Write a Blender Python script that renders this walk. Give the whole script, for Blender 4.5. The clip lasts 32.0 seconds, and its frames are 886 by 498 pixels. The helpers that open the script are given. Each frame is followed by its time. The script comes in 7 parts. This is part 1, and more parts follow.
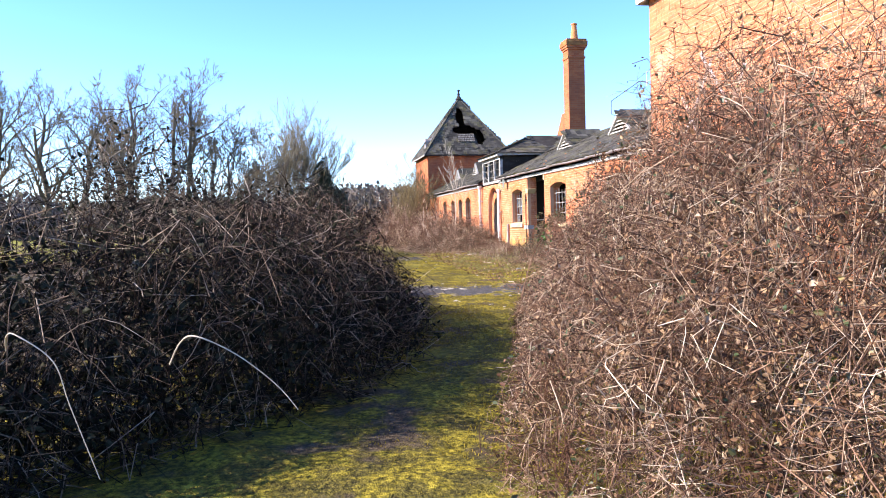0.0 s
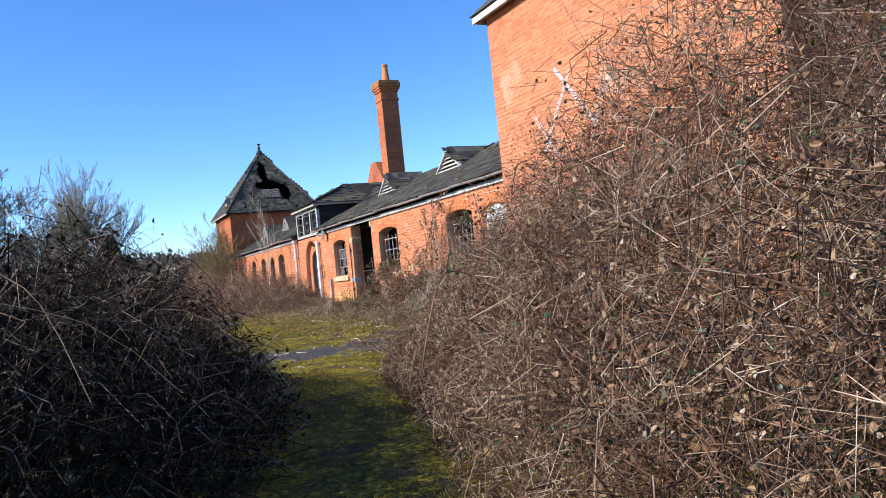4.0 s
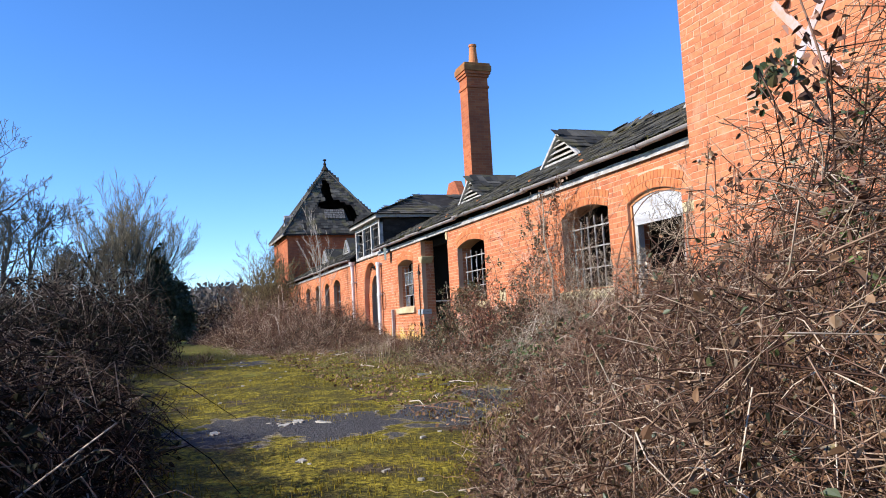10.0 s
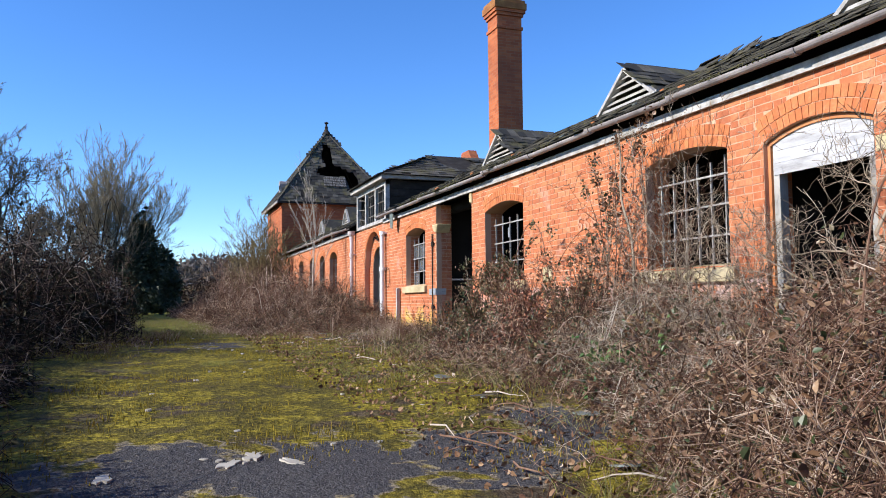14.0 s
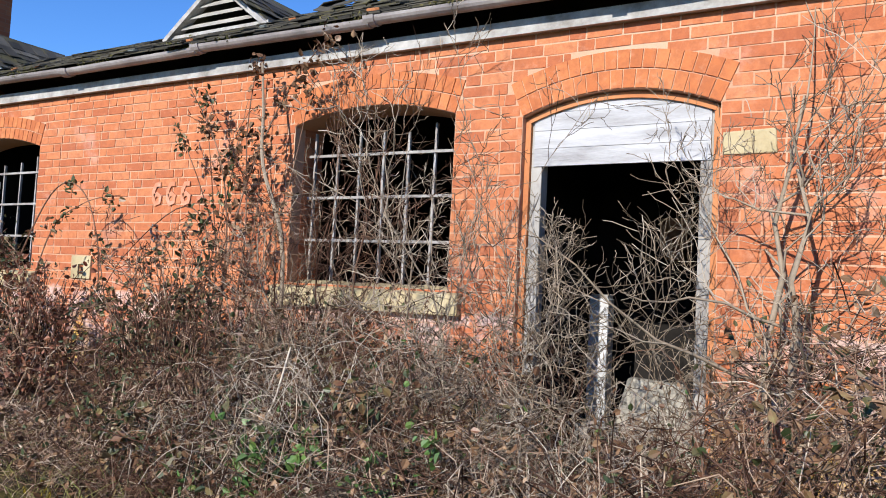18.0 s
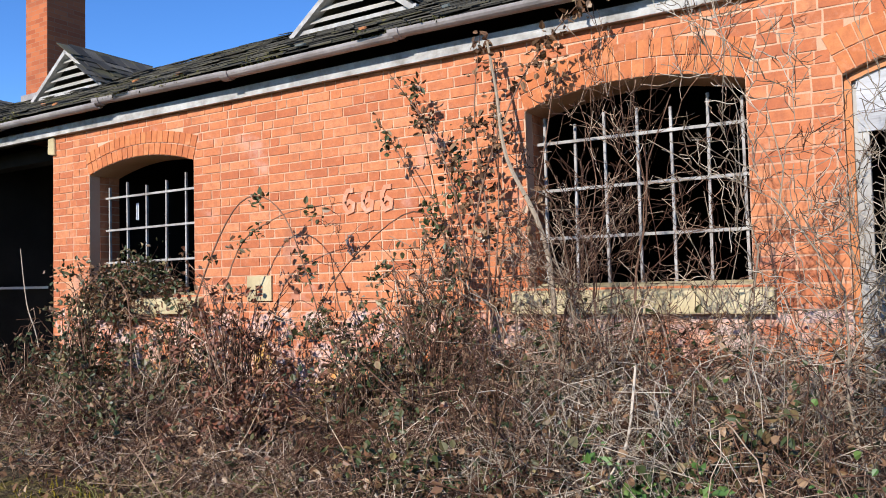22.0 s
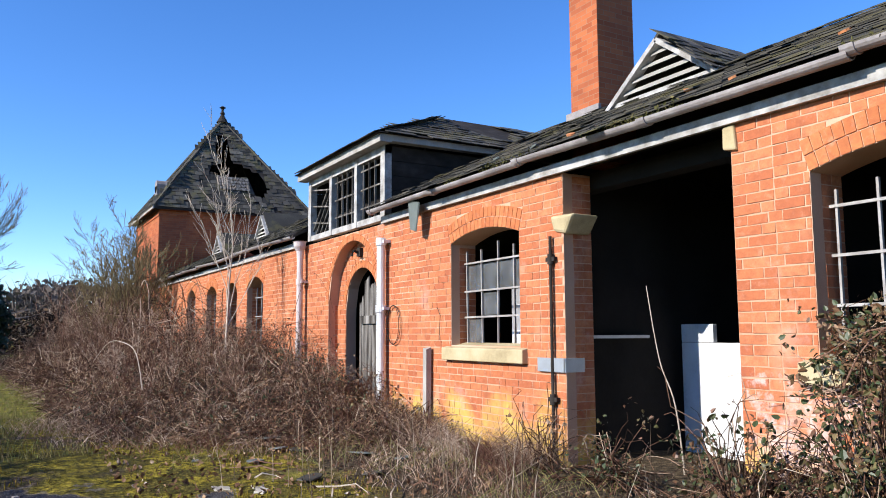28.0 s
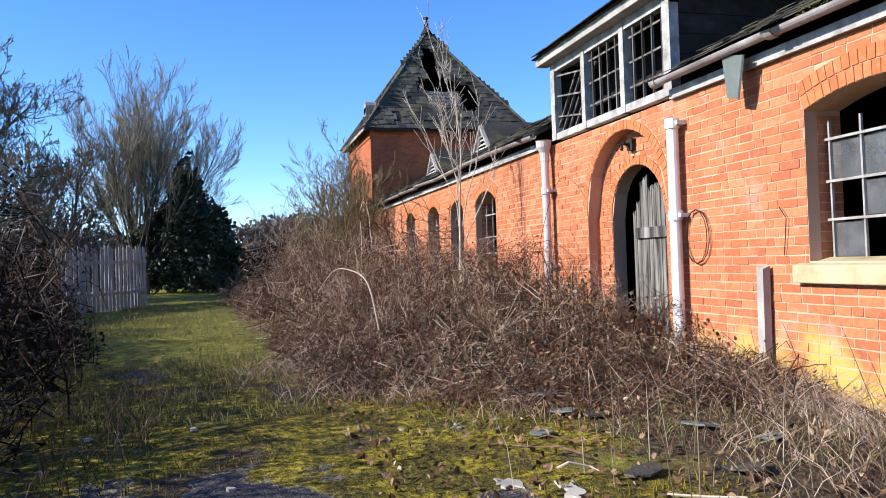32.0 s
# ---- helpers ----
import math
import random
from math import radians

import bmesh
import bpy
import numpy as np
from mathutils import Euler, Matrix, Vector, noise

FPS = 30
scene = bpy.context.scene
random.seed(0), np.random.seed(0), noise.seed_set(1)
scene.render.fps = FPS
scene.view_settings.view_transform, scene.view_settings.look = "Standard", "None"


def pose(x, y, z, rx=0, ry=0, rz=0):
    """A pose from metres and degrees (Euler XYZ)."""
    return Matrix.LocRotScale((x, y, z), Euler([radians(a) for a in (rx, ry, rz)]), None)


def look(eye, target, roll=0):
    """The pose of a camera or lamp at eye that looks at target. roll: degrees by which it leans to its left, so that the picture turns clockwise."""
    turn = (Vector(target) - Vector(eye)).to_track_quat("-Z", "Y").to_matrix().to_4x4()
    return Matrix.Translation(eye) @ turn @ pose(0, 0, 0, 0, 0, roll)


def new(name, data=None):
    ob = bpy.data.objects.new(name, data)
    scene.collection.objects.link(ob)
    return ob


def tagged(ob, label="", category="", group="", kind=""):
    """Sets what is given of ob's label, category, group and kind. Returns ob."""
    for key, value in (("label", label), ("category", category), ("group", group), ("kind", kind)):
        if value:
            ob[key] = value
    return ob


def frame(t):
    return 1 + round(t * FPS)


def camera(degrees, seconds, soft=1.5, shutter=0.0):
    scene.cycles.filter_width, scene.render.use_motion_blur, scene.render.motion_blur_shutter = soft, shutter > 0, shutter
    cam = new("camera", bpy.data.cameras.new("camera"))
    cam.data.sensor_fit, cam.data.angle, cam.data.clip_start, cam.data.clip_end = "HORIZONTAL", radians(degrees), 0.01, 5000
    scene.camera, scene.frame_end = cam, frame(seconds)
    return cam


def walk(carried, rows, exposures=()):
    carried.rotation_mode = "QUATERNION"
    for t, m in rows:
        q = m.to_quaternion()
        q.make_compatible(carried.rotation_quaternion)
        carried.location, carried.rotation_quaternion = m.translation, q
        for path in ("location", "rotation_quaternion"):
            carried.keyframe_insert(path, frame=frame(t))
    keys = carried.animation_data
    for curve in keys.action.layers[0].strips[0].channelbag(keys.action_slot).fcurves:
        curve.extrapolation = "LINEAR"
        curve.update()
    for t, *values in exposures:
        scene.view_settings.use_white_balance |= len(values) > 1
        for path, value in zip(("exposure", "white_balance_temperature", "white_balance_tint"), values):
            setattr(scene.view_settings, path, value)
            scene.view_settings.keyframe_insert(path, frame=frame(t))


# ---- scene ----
cam = camera(59.8, 32.0, soft=1.0)
PATH = [
    (0, (19.950, -8.392, 1.949), (17.986, -8.021, 1.883), -1.5),
    (0.5, (19.755, -8.381, 1.919), (17.798, -7.970, 1.940), -1.8),
    (1, (19.572, -8.408, 1.920), (17.605, -8.071, 2.062), -5.2),
    (1.5, (19.356, -8.467, 1.889), (17.394, -8.098, 2.011), -2.0),
    (1.6, (19.316, -8.493, 1.876), (17.346, -8.167, 1.998), -4.1),
    (2, (19.187, -8.663, 1.801), (17.303, -8.013, 1.960), -9.0),
    (2.5, (18.941, -8.748, 1.758), (17.074, -8.054, 1.941), -9.3),
    (3, (18.619, -8.747, 1.742), (16.729, -8.108, 1.887), -6.8),
    (3.5, (18.090, -8.696, 1.755), (16.244, -7.930, 1.827), -6.5),
    (5.5, (15.827, -8.103, 1.651), (14.070, -7.149, 1.720), -4.74),
    (6, (15.406, -8.107, 1.576), (13.595, -7.262, 1.674), -1.15),
    (6.5, (14.876, -7.925, 1.577), (13.112, -6.986, 1.674), 0.43),
    (7, (14.288, -7.696, 1.559), (12.557, -6.696, 1.602), -1.88),
    (7.5, (13.937, -7.510, 1.465), (12.203, -6.534, 1.665), -2.01),
    (8, (13.459, -7.274, 1.406), (11.756, -6.227, 1.468), -0.72),
    (8.5, (12.889, -6.984, 1.365), (11.205, -5.908, 1.440), -1.93),
    (9, (12.386, -6.735, 1.424), (10.613, -5.822, 1.567), -2.72),
    (9.5, (11.883, -6.578, 1.439), (10.054, -5.786, 1.596), -3.10),
    (10, (11.309, -6.355, 1.518), (9.443, -5.660, 1.699), -3.09),
    (10.5, (10.950, -6.274, 1.521), (9.028, -5.765, 1.738), -0.20),
    (11, (10.575, -6.147, 1.519), (8.654, -5.615, 1.689), 0.73),
    (11.5, (9.911, -5.951, 1.457), (8.018, -5.319, 1.571), 0.45),
    (12, (9.454, -5.842, 1.471), (7.628, -5.040, 1.626), -1.67),
    (12.5, (9.082, -5.842, 1.496), (7.208, -5.174, 1.707), -1.69),
    (13, (8.545, -5.661, 1.537), (6.707, -4.902, 1.743), -0.41),
    (13.5, (8.101, -5.526, 1.532), (6.312, -4.657, 1.740), -0.49),
    (14, (7.758, -5.485, 1.518), (5.888, -4.790, 1.655), -0.54),
    (14.5, (7.210, -5.257, 1.571), (5.349, -4.531, 1.660), -1.32),
    (16.5, (4.937, -4.966, 1.755), (3.278, -3.853, 1.857), -2.10),
    (17, (4.554, -4.723, 1.826), (3.113, -3.337, 1.836), -1.50),
    (17.5, (4.267, -4.604, 1.782), (3.061, -3.011, 1.872), -1.01),
    (18, (4.007, -4.508, 1.863), (3.000, -2.783, 1.972), 2.94),
    (18.5, (3.763, -4.451, 1.806), (2.996, -2.610, 1.951), 0.38),
    (19, (3.591, -4.483, 1.918), (3.013, -2.570, 1.993), -0.03),
    (19.5, (3.417, -4.414, 2.011), (3.074, -2.444, 1.981), 1.30),
    (20, (3.146, -4.458, 2.143), (2.830, -2.483, 2.125), 2.74),
    (20.5, (2.923, -4.596, 2.182), (2.591, -2.625, 2.115), 0.62),
    (21, (2.766, -4.681, 2.028), (2.118, -2.790, 2.044), 0.53),
    (21.5, (2.581, -4.615, 1.860), (1.662, -2.840, 1.920), 0.34),
    (22, (2.211, -4.752, 1.920), (1.172, -3.045, 2.009), -1.41),
    (22.5, (1.853, -4.815, 1.900), (0.800, -3.116, 1.979), 0.38),
    (23, (1.544, -4.869, 2.016), (0.429, -3.210, 2.070), 0.42),
    (23.5, (1.173, -4.758, 2.114), (-0.252, -3.361, 2.253), 1.09),
    (24, (0.805, -4.699, 2.102), (-0.799, -3.514, 2.248), 0.27),
    (24.5, (0.496, -4.855, 2.203), (-1.099, -3.684, 2.494), -0.87),
    (25, (0.245, -4.892, 2.218), (-1.405, -3.815, 2.565), -0.32),
    (25.5, (-0.027, -4.795, 2.248), (-1.710, -3.803, 2.675), -0.14),
    (27.5, (-1.312, -4.621, 2.104), (-3.076, -3.707, 2.334), -0.17),
    (28, (-1.706, -4.607, 2.043), (-3.428, -3.612, 2.259), -0.24),
    (28.5, (-2.094, -4.564, 2.002), (-3.828, -3.569, 2.048), -0.57),
    (29, (-2.464, -4.525, 1.973), (-4.256, -3.641, 2.054), 0.73),
    (29.5, (-2.780, -4.555, 1.997), (-4.684, -3.949, 2.094), 0.75),
    (30, (-3.089, -4.629, 1.979), (-5.036, -4.180, 2.072), -2.03),
    (30.5, (-3.483, -4.532, 1.930), (-5.406, -4.002, 2.070), -1.20),
    (31, (-3.761, -4.456, 1.960), (-5.644, -3.783, 1.980), 0.05),
    (31.5, (-4.077, -4.433, 1.945), (-5.986, -3.840, 1.996), -0.88),
    (32, (-4.424, -4.334, 2.011), (-6.354, -3.812, 2.039), -1.99),
]
Z0 = -0.40
walk(cam, [(t, Matrix.Translation((0, 0, Z0)) @ look(eye, target, roll)) for t, eye, target, roll in PATH],
     exposures=[(0, 1.66, 7000, 17), (1.0, 1.5, 7000, 18), (2.0, 1.06, 6700, 14), (3.0, 0.74, 6500, 10), (9.0, 0.74, 6500, 10), (15, 0.60, 6500, 10), (20, 0.40, 6500, 10), (24, 0.52, 6500, 10), (27, 0.58, 6500, 10), (31, 0.80, 6500, 10)])

# ---- light ----
SUN_AZ, SUN_EL = radians(182), radians(29)
world = bpy.data.worlds.new("world")
scene.world = world
world.use_nodes = True
wn = world.node_tree
sky = wn.nodes.new("ShaderNodeTexSky")
sky.sky_type, sky.sun_disc = "NISHITA", False
sky.sun_elevation, sky.sun_rotation = SUN_EL, SUN_AZ
sky.altitude, sky.air_density, sky.dust_density, sky.ozone_density = 1500, 1.0, 0.0, 5.0
wn.nodes["Background"].inputs["Strength"].default_value = 0.10
deep = wn.nodes.new("ShaderNodeHueSaturation")
deep.inputs["Hue"].default_value, deep.inputs["Saturation"].default_value, deep.inputs["Value"].default_value = 0.508, 1.17, 1.65
wn.links.new(sky.outputs[0], deep.inputs["Color"])
wn.links.new(deep.outputs[0], wn.nodes["Background"].inputs["Color"])
sun_data = bpy.data.lights.new("sun", "SUN")
sun_data.energy, sun_data.angle, sun_data.color = 5.0, radians(0.53), (1.0, 0.95, 0.88)
sun = new("sun", sun_data)
to_sun = Vector((math.sin(SUN_AZ) * math.cos(SUN_EL), math.cos(SUN_AZ) * math.cos(SUN_EL), math.sin(SUN_EL)))
sun.matrix_world = look(to_sun * 60, (0, 0, 0))

# ---- materials ----


def material(name, rough=0.8, metal=0.0):
    m = bpy.data.materials.new(name)
    m.use_nodes = True
    b = m.node_tree.nodes["Principled BSDF"]
    b.inputs["Roughness"].default_value, b.inputs["Metallic"].default_value = rough, metal
    if rough >= 0.65:
        b.inputs["Specular IOR Level"].default_value = 0.12
    return m, m.node_tree, b


def node(nt, kind, **values):
    n = nt.nodes.new("ShaderNode" + kind)
    for key, value in values.items():
        n.inputs[key.replace("_", " ")].default_value = value
    return n


def ramp(nt, source, stops):
    r = nt.nodes.new("ShaderNodeValToRGB")
    els = r.color_ramp.elements
    while len(els) < len(stops):
        els.new(0.5)
    for e, (p, c) in zip(els, stops):
        e.position, e.color = p, (*c, 1)
    nt.links.new(source, r.inputs[0])
    return r.outputs[0]


def blend(nt, factor, a, b, mode="MIX"):
    n = nt.nodes.new("ShaderNodeMix")
    n.data_type, n.blend_type = "RGBA", mode
    for socket, value in ((n.inputs[0], factor), (n.inputs[6], a), (n.inputs[7], b)):
        if hasattr(value, "is_linked"):
            nt.links.new(value, socket)
        elif isinstance(value, tuple):
            socket.default_value = (*value, 1)
        else:
            socket.default_value = value
    return n.outputs[2]


def position(nt):
    return nt.nodes.new("ShaderNodeNewGeometry").outputs["Position"]


def bump(nt, b, height, strength=0.4, distance=0.01):
    n = node(nt, "Bump", Strength=strength, Distance=distance)
    nt.links.new(height, n.inputs["Height"])
    nt.links.new(n.outputs[0], b.inputs["Normal"])


def world_noise(nt, scale, detail=5, stretch=None, rough=0.55):
    src = position(nt)
    if stretch:
        mp = nt.nodes.new("ShaderNodeMapping")
        mp.inputs["Scale"].default_value = stretch
        nt.links.new(src, mp.inputs[0])
        src = mp.outputs[0]
    n = node(nt, "TexNoise", Scale=scale, Detail=detail, Roughness=rough)
    nt.links.new(src, n.inputs["Vector"])
    return n.outputs["Fac"]


def island(nt):
    return nt.nodes.new("ShaderNodeNewGeometry").outputs["Random Per Island"]


def object_random(nt):
    return nt.nodes.new("ShaderNodeObjectInfo").outputs["Random"]


def varied(name, stops, rough=0.8, metal=0.0, scale=6.0, stretch=None, grain=60.0, bump_strength=0.3, distance=0.004,
           pieces=None, stain=None, lichen=False):
    """A surface whose colour runs along stops with a large noise, a fine grain and, for many pieces in one mesh, a shift piece by piece."""
    m, nt, b = material(name, rough, metal)
    big, fine = world_noise(nt, scale, 6, stretch), world_noise(nt, grain, 4, stretch)
    mix = node(nt, "Math")
    mix.operation = "MULTIPLY_ADD"
    mix.inputs[1].default_value = 0.35
    nt.links.new(fine, mix.inputs[0])
    if pieces:
        r = island(nt) if pieces == "island" else object_random(nt)
        add = node(nt, "Math")
        add.operation = "MULTIPLY_ADD"
        add.inputs[1].default_value = 0.85 if name.endswith(("stem", "leaf")) else 0.55
        nt.links.new(r, add.inputs[0])
        sc = node(nt, "Math")
        sc.operation = "MULTIPLY_ADD"
        sc.inputs[1].default_value, sc.inputs[2].default_value = 0.5, -0.35 if name.endswith(("stem", "leaf")) else -0.2
        nt.links.new(big, sc.inputs[0])
        nt.links.new(sc.outputs[0], add.inputs[2])
        nt.links.new(add.outputs[0], mix.inputs[2])
    else:
        sc = node(nt, "Math")
        sc.operation = "MULTIPLY_ADD"
        sc.inputs[1].default_value, sc.inputs[2].default_value = 1.3, -0.32
        nt.links.new(big, sc.inputs[0])
        nt.links.new(sc.outputs[0], mix.inputs[2])
    colour = ramp(nt, mix.outputs[0], stops)
    if name.startswith("brick"):
        burnt = ramp(nt, world_noise(nt, 17, 6, None, 0.7), ((0.42, (0, 0, 0)), (0.66, (0.5, 0.5, 0.5))))
        colour = blend(nt, burnt, colour, (0.27, 0.085, 0.045))
        dusty = ramp(nt, world_noise(nt, 11, 7, None, 0.72), ((0.54, (0, 0, 0)), (0.72, (0.42, 0.42, 0.42))))
        colour = blend(nt, dusty, colour, (0.60, 0.34, 0.22))
    if stain:
        s = ramp(nt, world_noise(nt, stain[0], 6), ((stain[1], (0, 0, 0)), (stain[2], (1, 1, 1))))
        colour = blend(nt, s, colour, stain[3])
    if lichen:
        sep = nt.nodes.new("ShaderNodeSeparateXYZ")
        nt.links.new(position(nt), sep.inputs[0])
        low = node(nt, "MapRange")
        low.inputs[1].default_value, low.inputs[2].default_value, low.inputs[3].default_value, low.inputs[4].default_value = 0.25, 1.35, 0.72, 0.0
        nt.links.new(sep.outputs[2], low.inputs[0])
        add = node(nt, "Math")
        nt.links.new(world_noise(nt, 2.2, 7, (1, 1, 0.6)), add.inputs[0])
        nt.links.new(low.outputs[0], add.inputs[1])
        colour = blend(nt, ramp(nt, add.outputs[0], ((0.78, (0, 0, 0)), (0.96, (0.85, 0.85, 0.85)))), colour, (0.56, 0.39, 0.10))
        pale = ramp(nt, world_noise(nt, 1.7, 8, None, 0.65), ((0.58, (0, 0, 0)), (0.74, (0.6, 0.6, 0.6))))
        colour = blend(nt, pale, colour, (0.58, 0.40, 0.34))
        # soot and run-off in upright streaks, and small dark spots
        # peeling limewash on the lower courses of the room under the barred windows
        wash = node(nt, "MapRange")
        wash.inputs[1].default_value, wash.inputs[2].default_value, wash.inputs[3].default_value, wash.inputs[4].default_value = 1.30, 1.46, 0.30, 0.0
        nt.links.new(sep.outputs[2], wash.inputs[0])
        bay = node(nt, "MapRange")
        bay.inputs[1].default_value, bay.inputs[2].default_value, bay.inputs[3].default_value, bay.inputs[4].default_value = -5.6, -5.4, -0.5, 0.0
        nt.links.new(sep.outputs[0], bay.inputs[0])
        wall_wash = node(nt, "Math")
        nt.links.new(wash.outputs[0], wall_wash.inputs[0])
        nt.links.new(bay.outputs[0], wall_wash.inputs[1])
        flaked = node(nt, "Math")
        nt.links.new(world_noise(nt, 4.2, 8, None, 0.68), flaked.inputs[0])
        nt.links.new(wall_wash.outputs[0], flaked.inputs[1])
        colour = blend(nt, ramp(nt, flaked.outputs[0], ((0.76, (0, 0, 0)), (0.86, (0.8, 0.8, 0.8)))), colour, (0.62, 0.47, 0.42))
        soot = ramp(nt, world_noise(nt, 2.6, 8, (1, 1, 0.35), 0.68), ((0.56, (0, 0, 0)), (0.76, (0.5, 0.5, 0.5))))
        colour = blend(nt, soot, colour, (0.15, 0.075, 0.055))
        spots = ramp(nt, world_noise(nt, 26, 5, None, 0.7), ((0.64, (0, 0, 0)), (0.74, (0.45, 0.45, 0.45))))
        colour = blend(nt, spots, colour, (0.13, 0.07, 0.055))
    nt.links.new(colour, b.inputs["Base Color"])
    bump(nt, b, fine, bump_strength, distance)
    return m


BRICK_STOPS = ((0.0, (0.182, 0.065, 0.043)), (0.10, (0.364, 0.108, 0.052)), (0.4, (0.460, 0.149, 0.064)), (0.65, (0.524, 0.190, 0.083)), (0.9, (0.567, 0.244, 0.122)), (1.0, (0.428, 0.167, 0.108)))
M_BRICK = varied("brick_red", BRICK_STOPS, 0.85, 0, 1.4, None, 90, 0.5, 0.004, "island", (1.1, 0.64, 0.80, (0.55, 0.31, 0.19)), True)
M_BRICK_BLOCK = varied("brick_orange_block", ((0.0, (0.33, 0.105, 0.052)), (0.3, (0.43, 0.145, 0.066)), (0.7, (0.52, 0.195, 0.088)), (1.0, (0.55, 0.235, 0.12))), 0.85, 0, 1.4, None, 90, 0.5, 0.004, "island", (1.1, 0.60, 0.74, (0.55, 0.34, 0.22)))
M_BRICK_ONE = varied("brick_red_single", BRICK_STOPS, 0.85, 0, 1.4, None, 90, 0.5, 0.004, "object", (1.1, 0.64, 0.80, (0.55, 0.31, 0.19)), True)
M_ARCH = varied("brick_orange", ((0.0, (0.36, 0.11, 0.045)), (0.5, (0.50, 0.165, 0.062)), (1.0, (0.56, 0.22, 0.09))), 0.85, 0, 2.0, None, 90, 0.5, 0.004, "object")
M_MORTAR = varied("lime_mortar", ((0.0, (0.33, 0.145, 0.085)), (0.45, (0.52, 0.30, 0.19)), (1.0, (0.66, 0.48, 0.35))), 0.95, 0, 0.8, None, 120, 0.6, 0.004)
M_SLATE = varied("roof_slate", ((0.0, (0.016, 0.016, 0.014)), (0.35, (0.046, 0.043, 0.037)), (0.7, (0.095, 0.087, 0.072)), (1.0, (0.20, 0.18, 0.145))), 0.7, 0, 2.5, None, 70, 0.4, 0.004, "island", (2.1, 0.52, 0.68, (0.11, 0.098, 0.05)))
M_SLATE_ONE = varied("roof_slate_single", ((0.0, (0.016, 0.016, 0.014)), (0.35, (0.046, 0.043, 0.037)), (0.7, (0.095, 0.087, 0.072)), (1.0, (0.20, 0.18, 0.145))), 0.7, 0, 2.5, None, 70, 0.4, 0.004, "object", (2.1, 0.52, 0.68, (0.11, 0.098, 0.05)))
# Near-black: the shade of the unlit rooms is put into this colour.
M_INNER_SHADE = varied("interior_shade", ((0.0, (0.010, 0.009, 0.008)), (1.0, (0.026, 0.023, 0.021))), 0.95, 0, 2, None, 40, 0.3)
# Plaster darkened in colour to stand for the shade in the porch.
M_PLASTER = varied("shaded_plaster", ((0.0, (0.020, 0.020, 0.020)), (0.5, (0.045, 0.044, 0.042)), (1.0, (0.085, 0.082, 0.08))), 0.9, 0, 1.5, None, 50, 0.3)
M_WOOD_GREY = varied("weathered_grey_wood", ((0.0, (0.16, 0.145, 0.125)), (0.5, (0.34, 0.32, 0.29)), (1.0, (0.52, 0.50, 0.46))), 0.85, 0, 3.0, (1, 1, 0.5), 60, 0.5, 0.004)
M_WOOD_OLD = varied("old_split_oak", ((0.0, (0.012, 0.010, 0.009)), (0.35, (0.05, 0.044, 0.038)), (0.6, (0.19, 0.175, 0.155)), (1.0, (0.42, 0.40, 0.37))), 0.9, 0, 14.0, (1, 1, 0.07), 60, 0.8, 0.012)
# Dark wood and iron; also puts shade into cheek and tower eave boards.
M_WOOD_DARK = varied("dark_wood_and_shade", ((0.0, (0.014, 0.012, 0.010)), (0.5, (0.034, 0.029, 0.025)), (1.0, (0.075, 0.066, 0.058))), 0.85, 0, 3.0, (1, 1, 2), 60, 0.5)
M_WHITE = varied("flaking_white_paint", ((0.0, (0.34, 0.33, 0.32)), (0.35, (0.56, 0.56, 0.56)), (1.0, (0.72, 0.72, 0.72))), 0.6, 0, 4.0, None, 50, 0.35, 0.003)
M_GUTTER = varied("worn_cast_iron", ((0.0, (0.09, 0.078, 0.074)), (0.5, (0.25, 0.222, 0.21)), (1.0, (0.46, 0.43, 0.41))), 0.6, 0, 3.0, None, 40, 0.4, 0.003)
M_PIPE_PINK = varied("faded_painted_iron", ((0.0, (0.30, 0.23, 0.21)), (0.5, (0.50, 0.43, 0.41)), (1.0, (0.63, 0.57, 0.55))), 0.6, 0, 4.0, None, 40, 0.3, 0.003)
M_PVC = varied("pale_plastic", ((0.0, (0.45, 0.46, 0.46)), (0.5, (0.66, 0.67, 0.67)), (1.0, (0.76, 0.77, 0.77))), 0.4, 0, 3.0, None, 60, 0.1, 0.002)
M_BARS = varied("pale_rusty_bars", ((0.0, (0.12, 0.09, 0.075)), (0.5, (0.30, 0.28, 0.26)), (1.0, (0.50, 0.49, 0.47))), 0.6, 0, 8.0, None, 60, 0.3, 0.002)
M_STONE = varied("sandstone", ((0.0, (0.22, 0.17, 0.09)), (0.5, (0.44, 0.36, 0.21)), (1.0, (0.55, 0.47, 0.31))), 0.9, 0, 4.0, None, 60, 0.4, 0.004)
M_CONCRETE = varied("pale_concrete", ((0.0, (0.24, 0.22, 0.18)), (0.5, (0.40, 0.37, 0.31)), (1.0, (0.52, 0.49, 0.42))), 0.95, 0, 4.0, None, 60, 0.5, 0.005)
M_SLATE_PALE = varied("pale_green_slate", ((0.0, (0.07, 0.085, 0.075)), (0.5, (0.12, 0.14, 0.125)), (1.0, (0.19, 0.205, 0.19))), 0.6, 0, 5, None, 50, 0.3)
M_BOARD = varied("bleached_board", ((0.0, (0.15, 0.14, 0.13)), (0.35, (0.36, 0.355, 0.355)), (0.7, (0.52, 0.52, 0.53)), (1.0, (0.62, 0.63, 0.65))), 0.8, 0, 5, (0.4, 1, 3), 60, 0.5, 0.004)
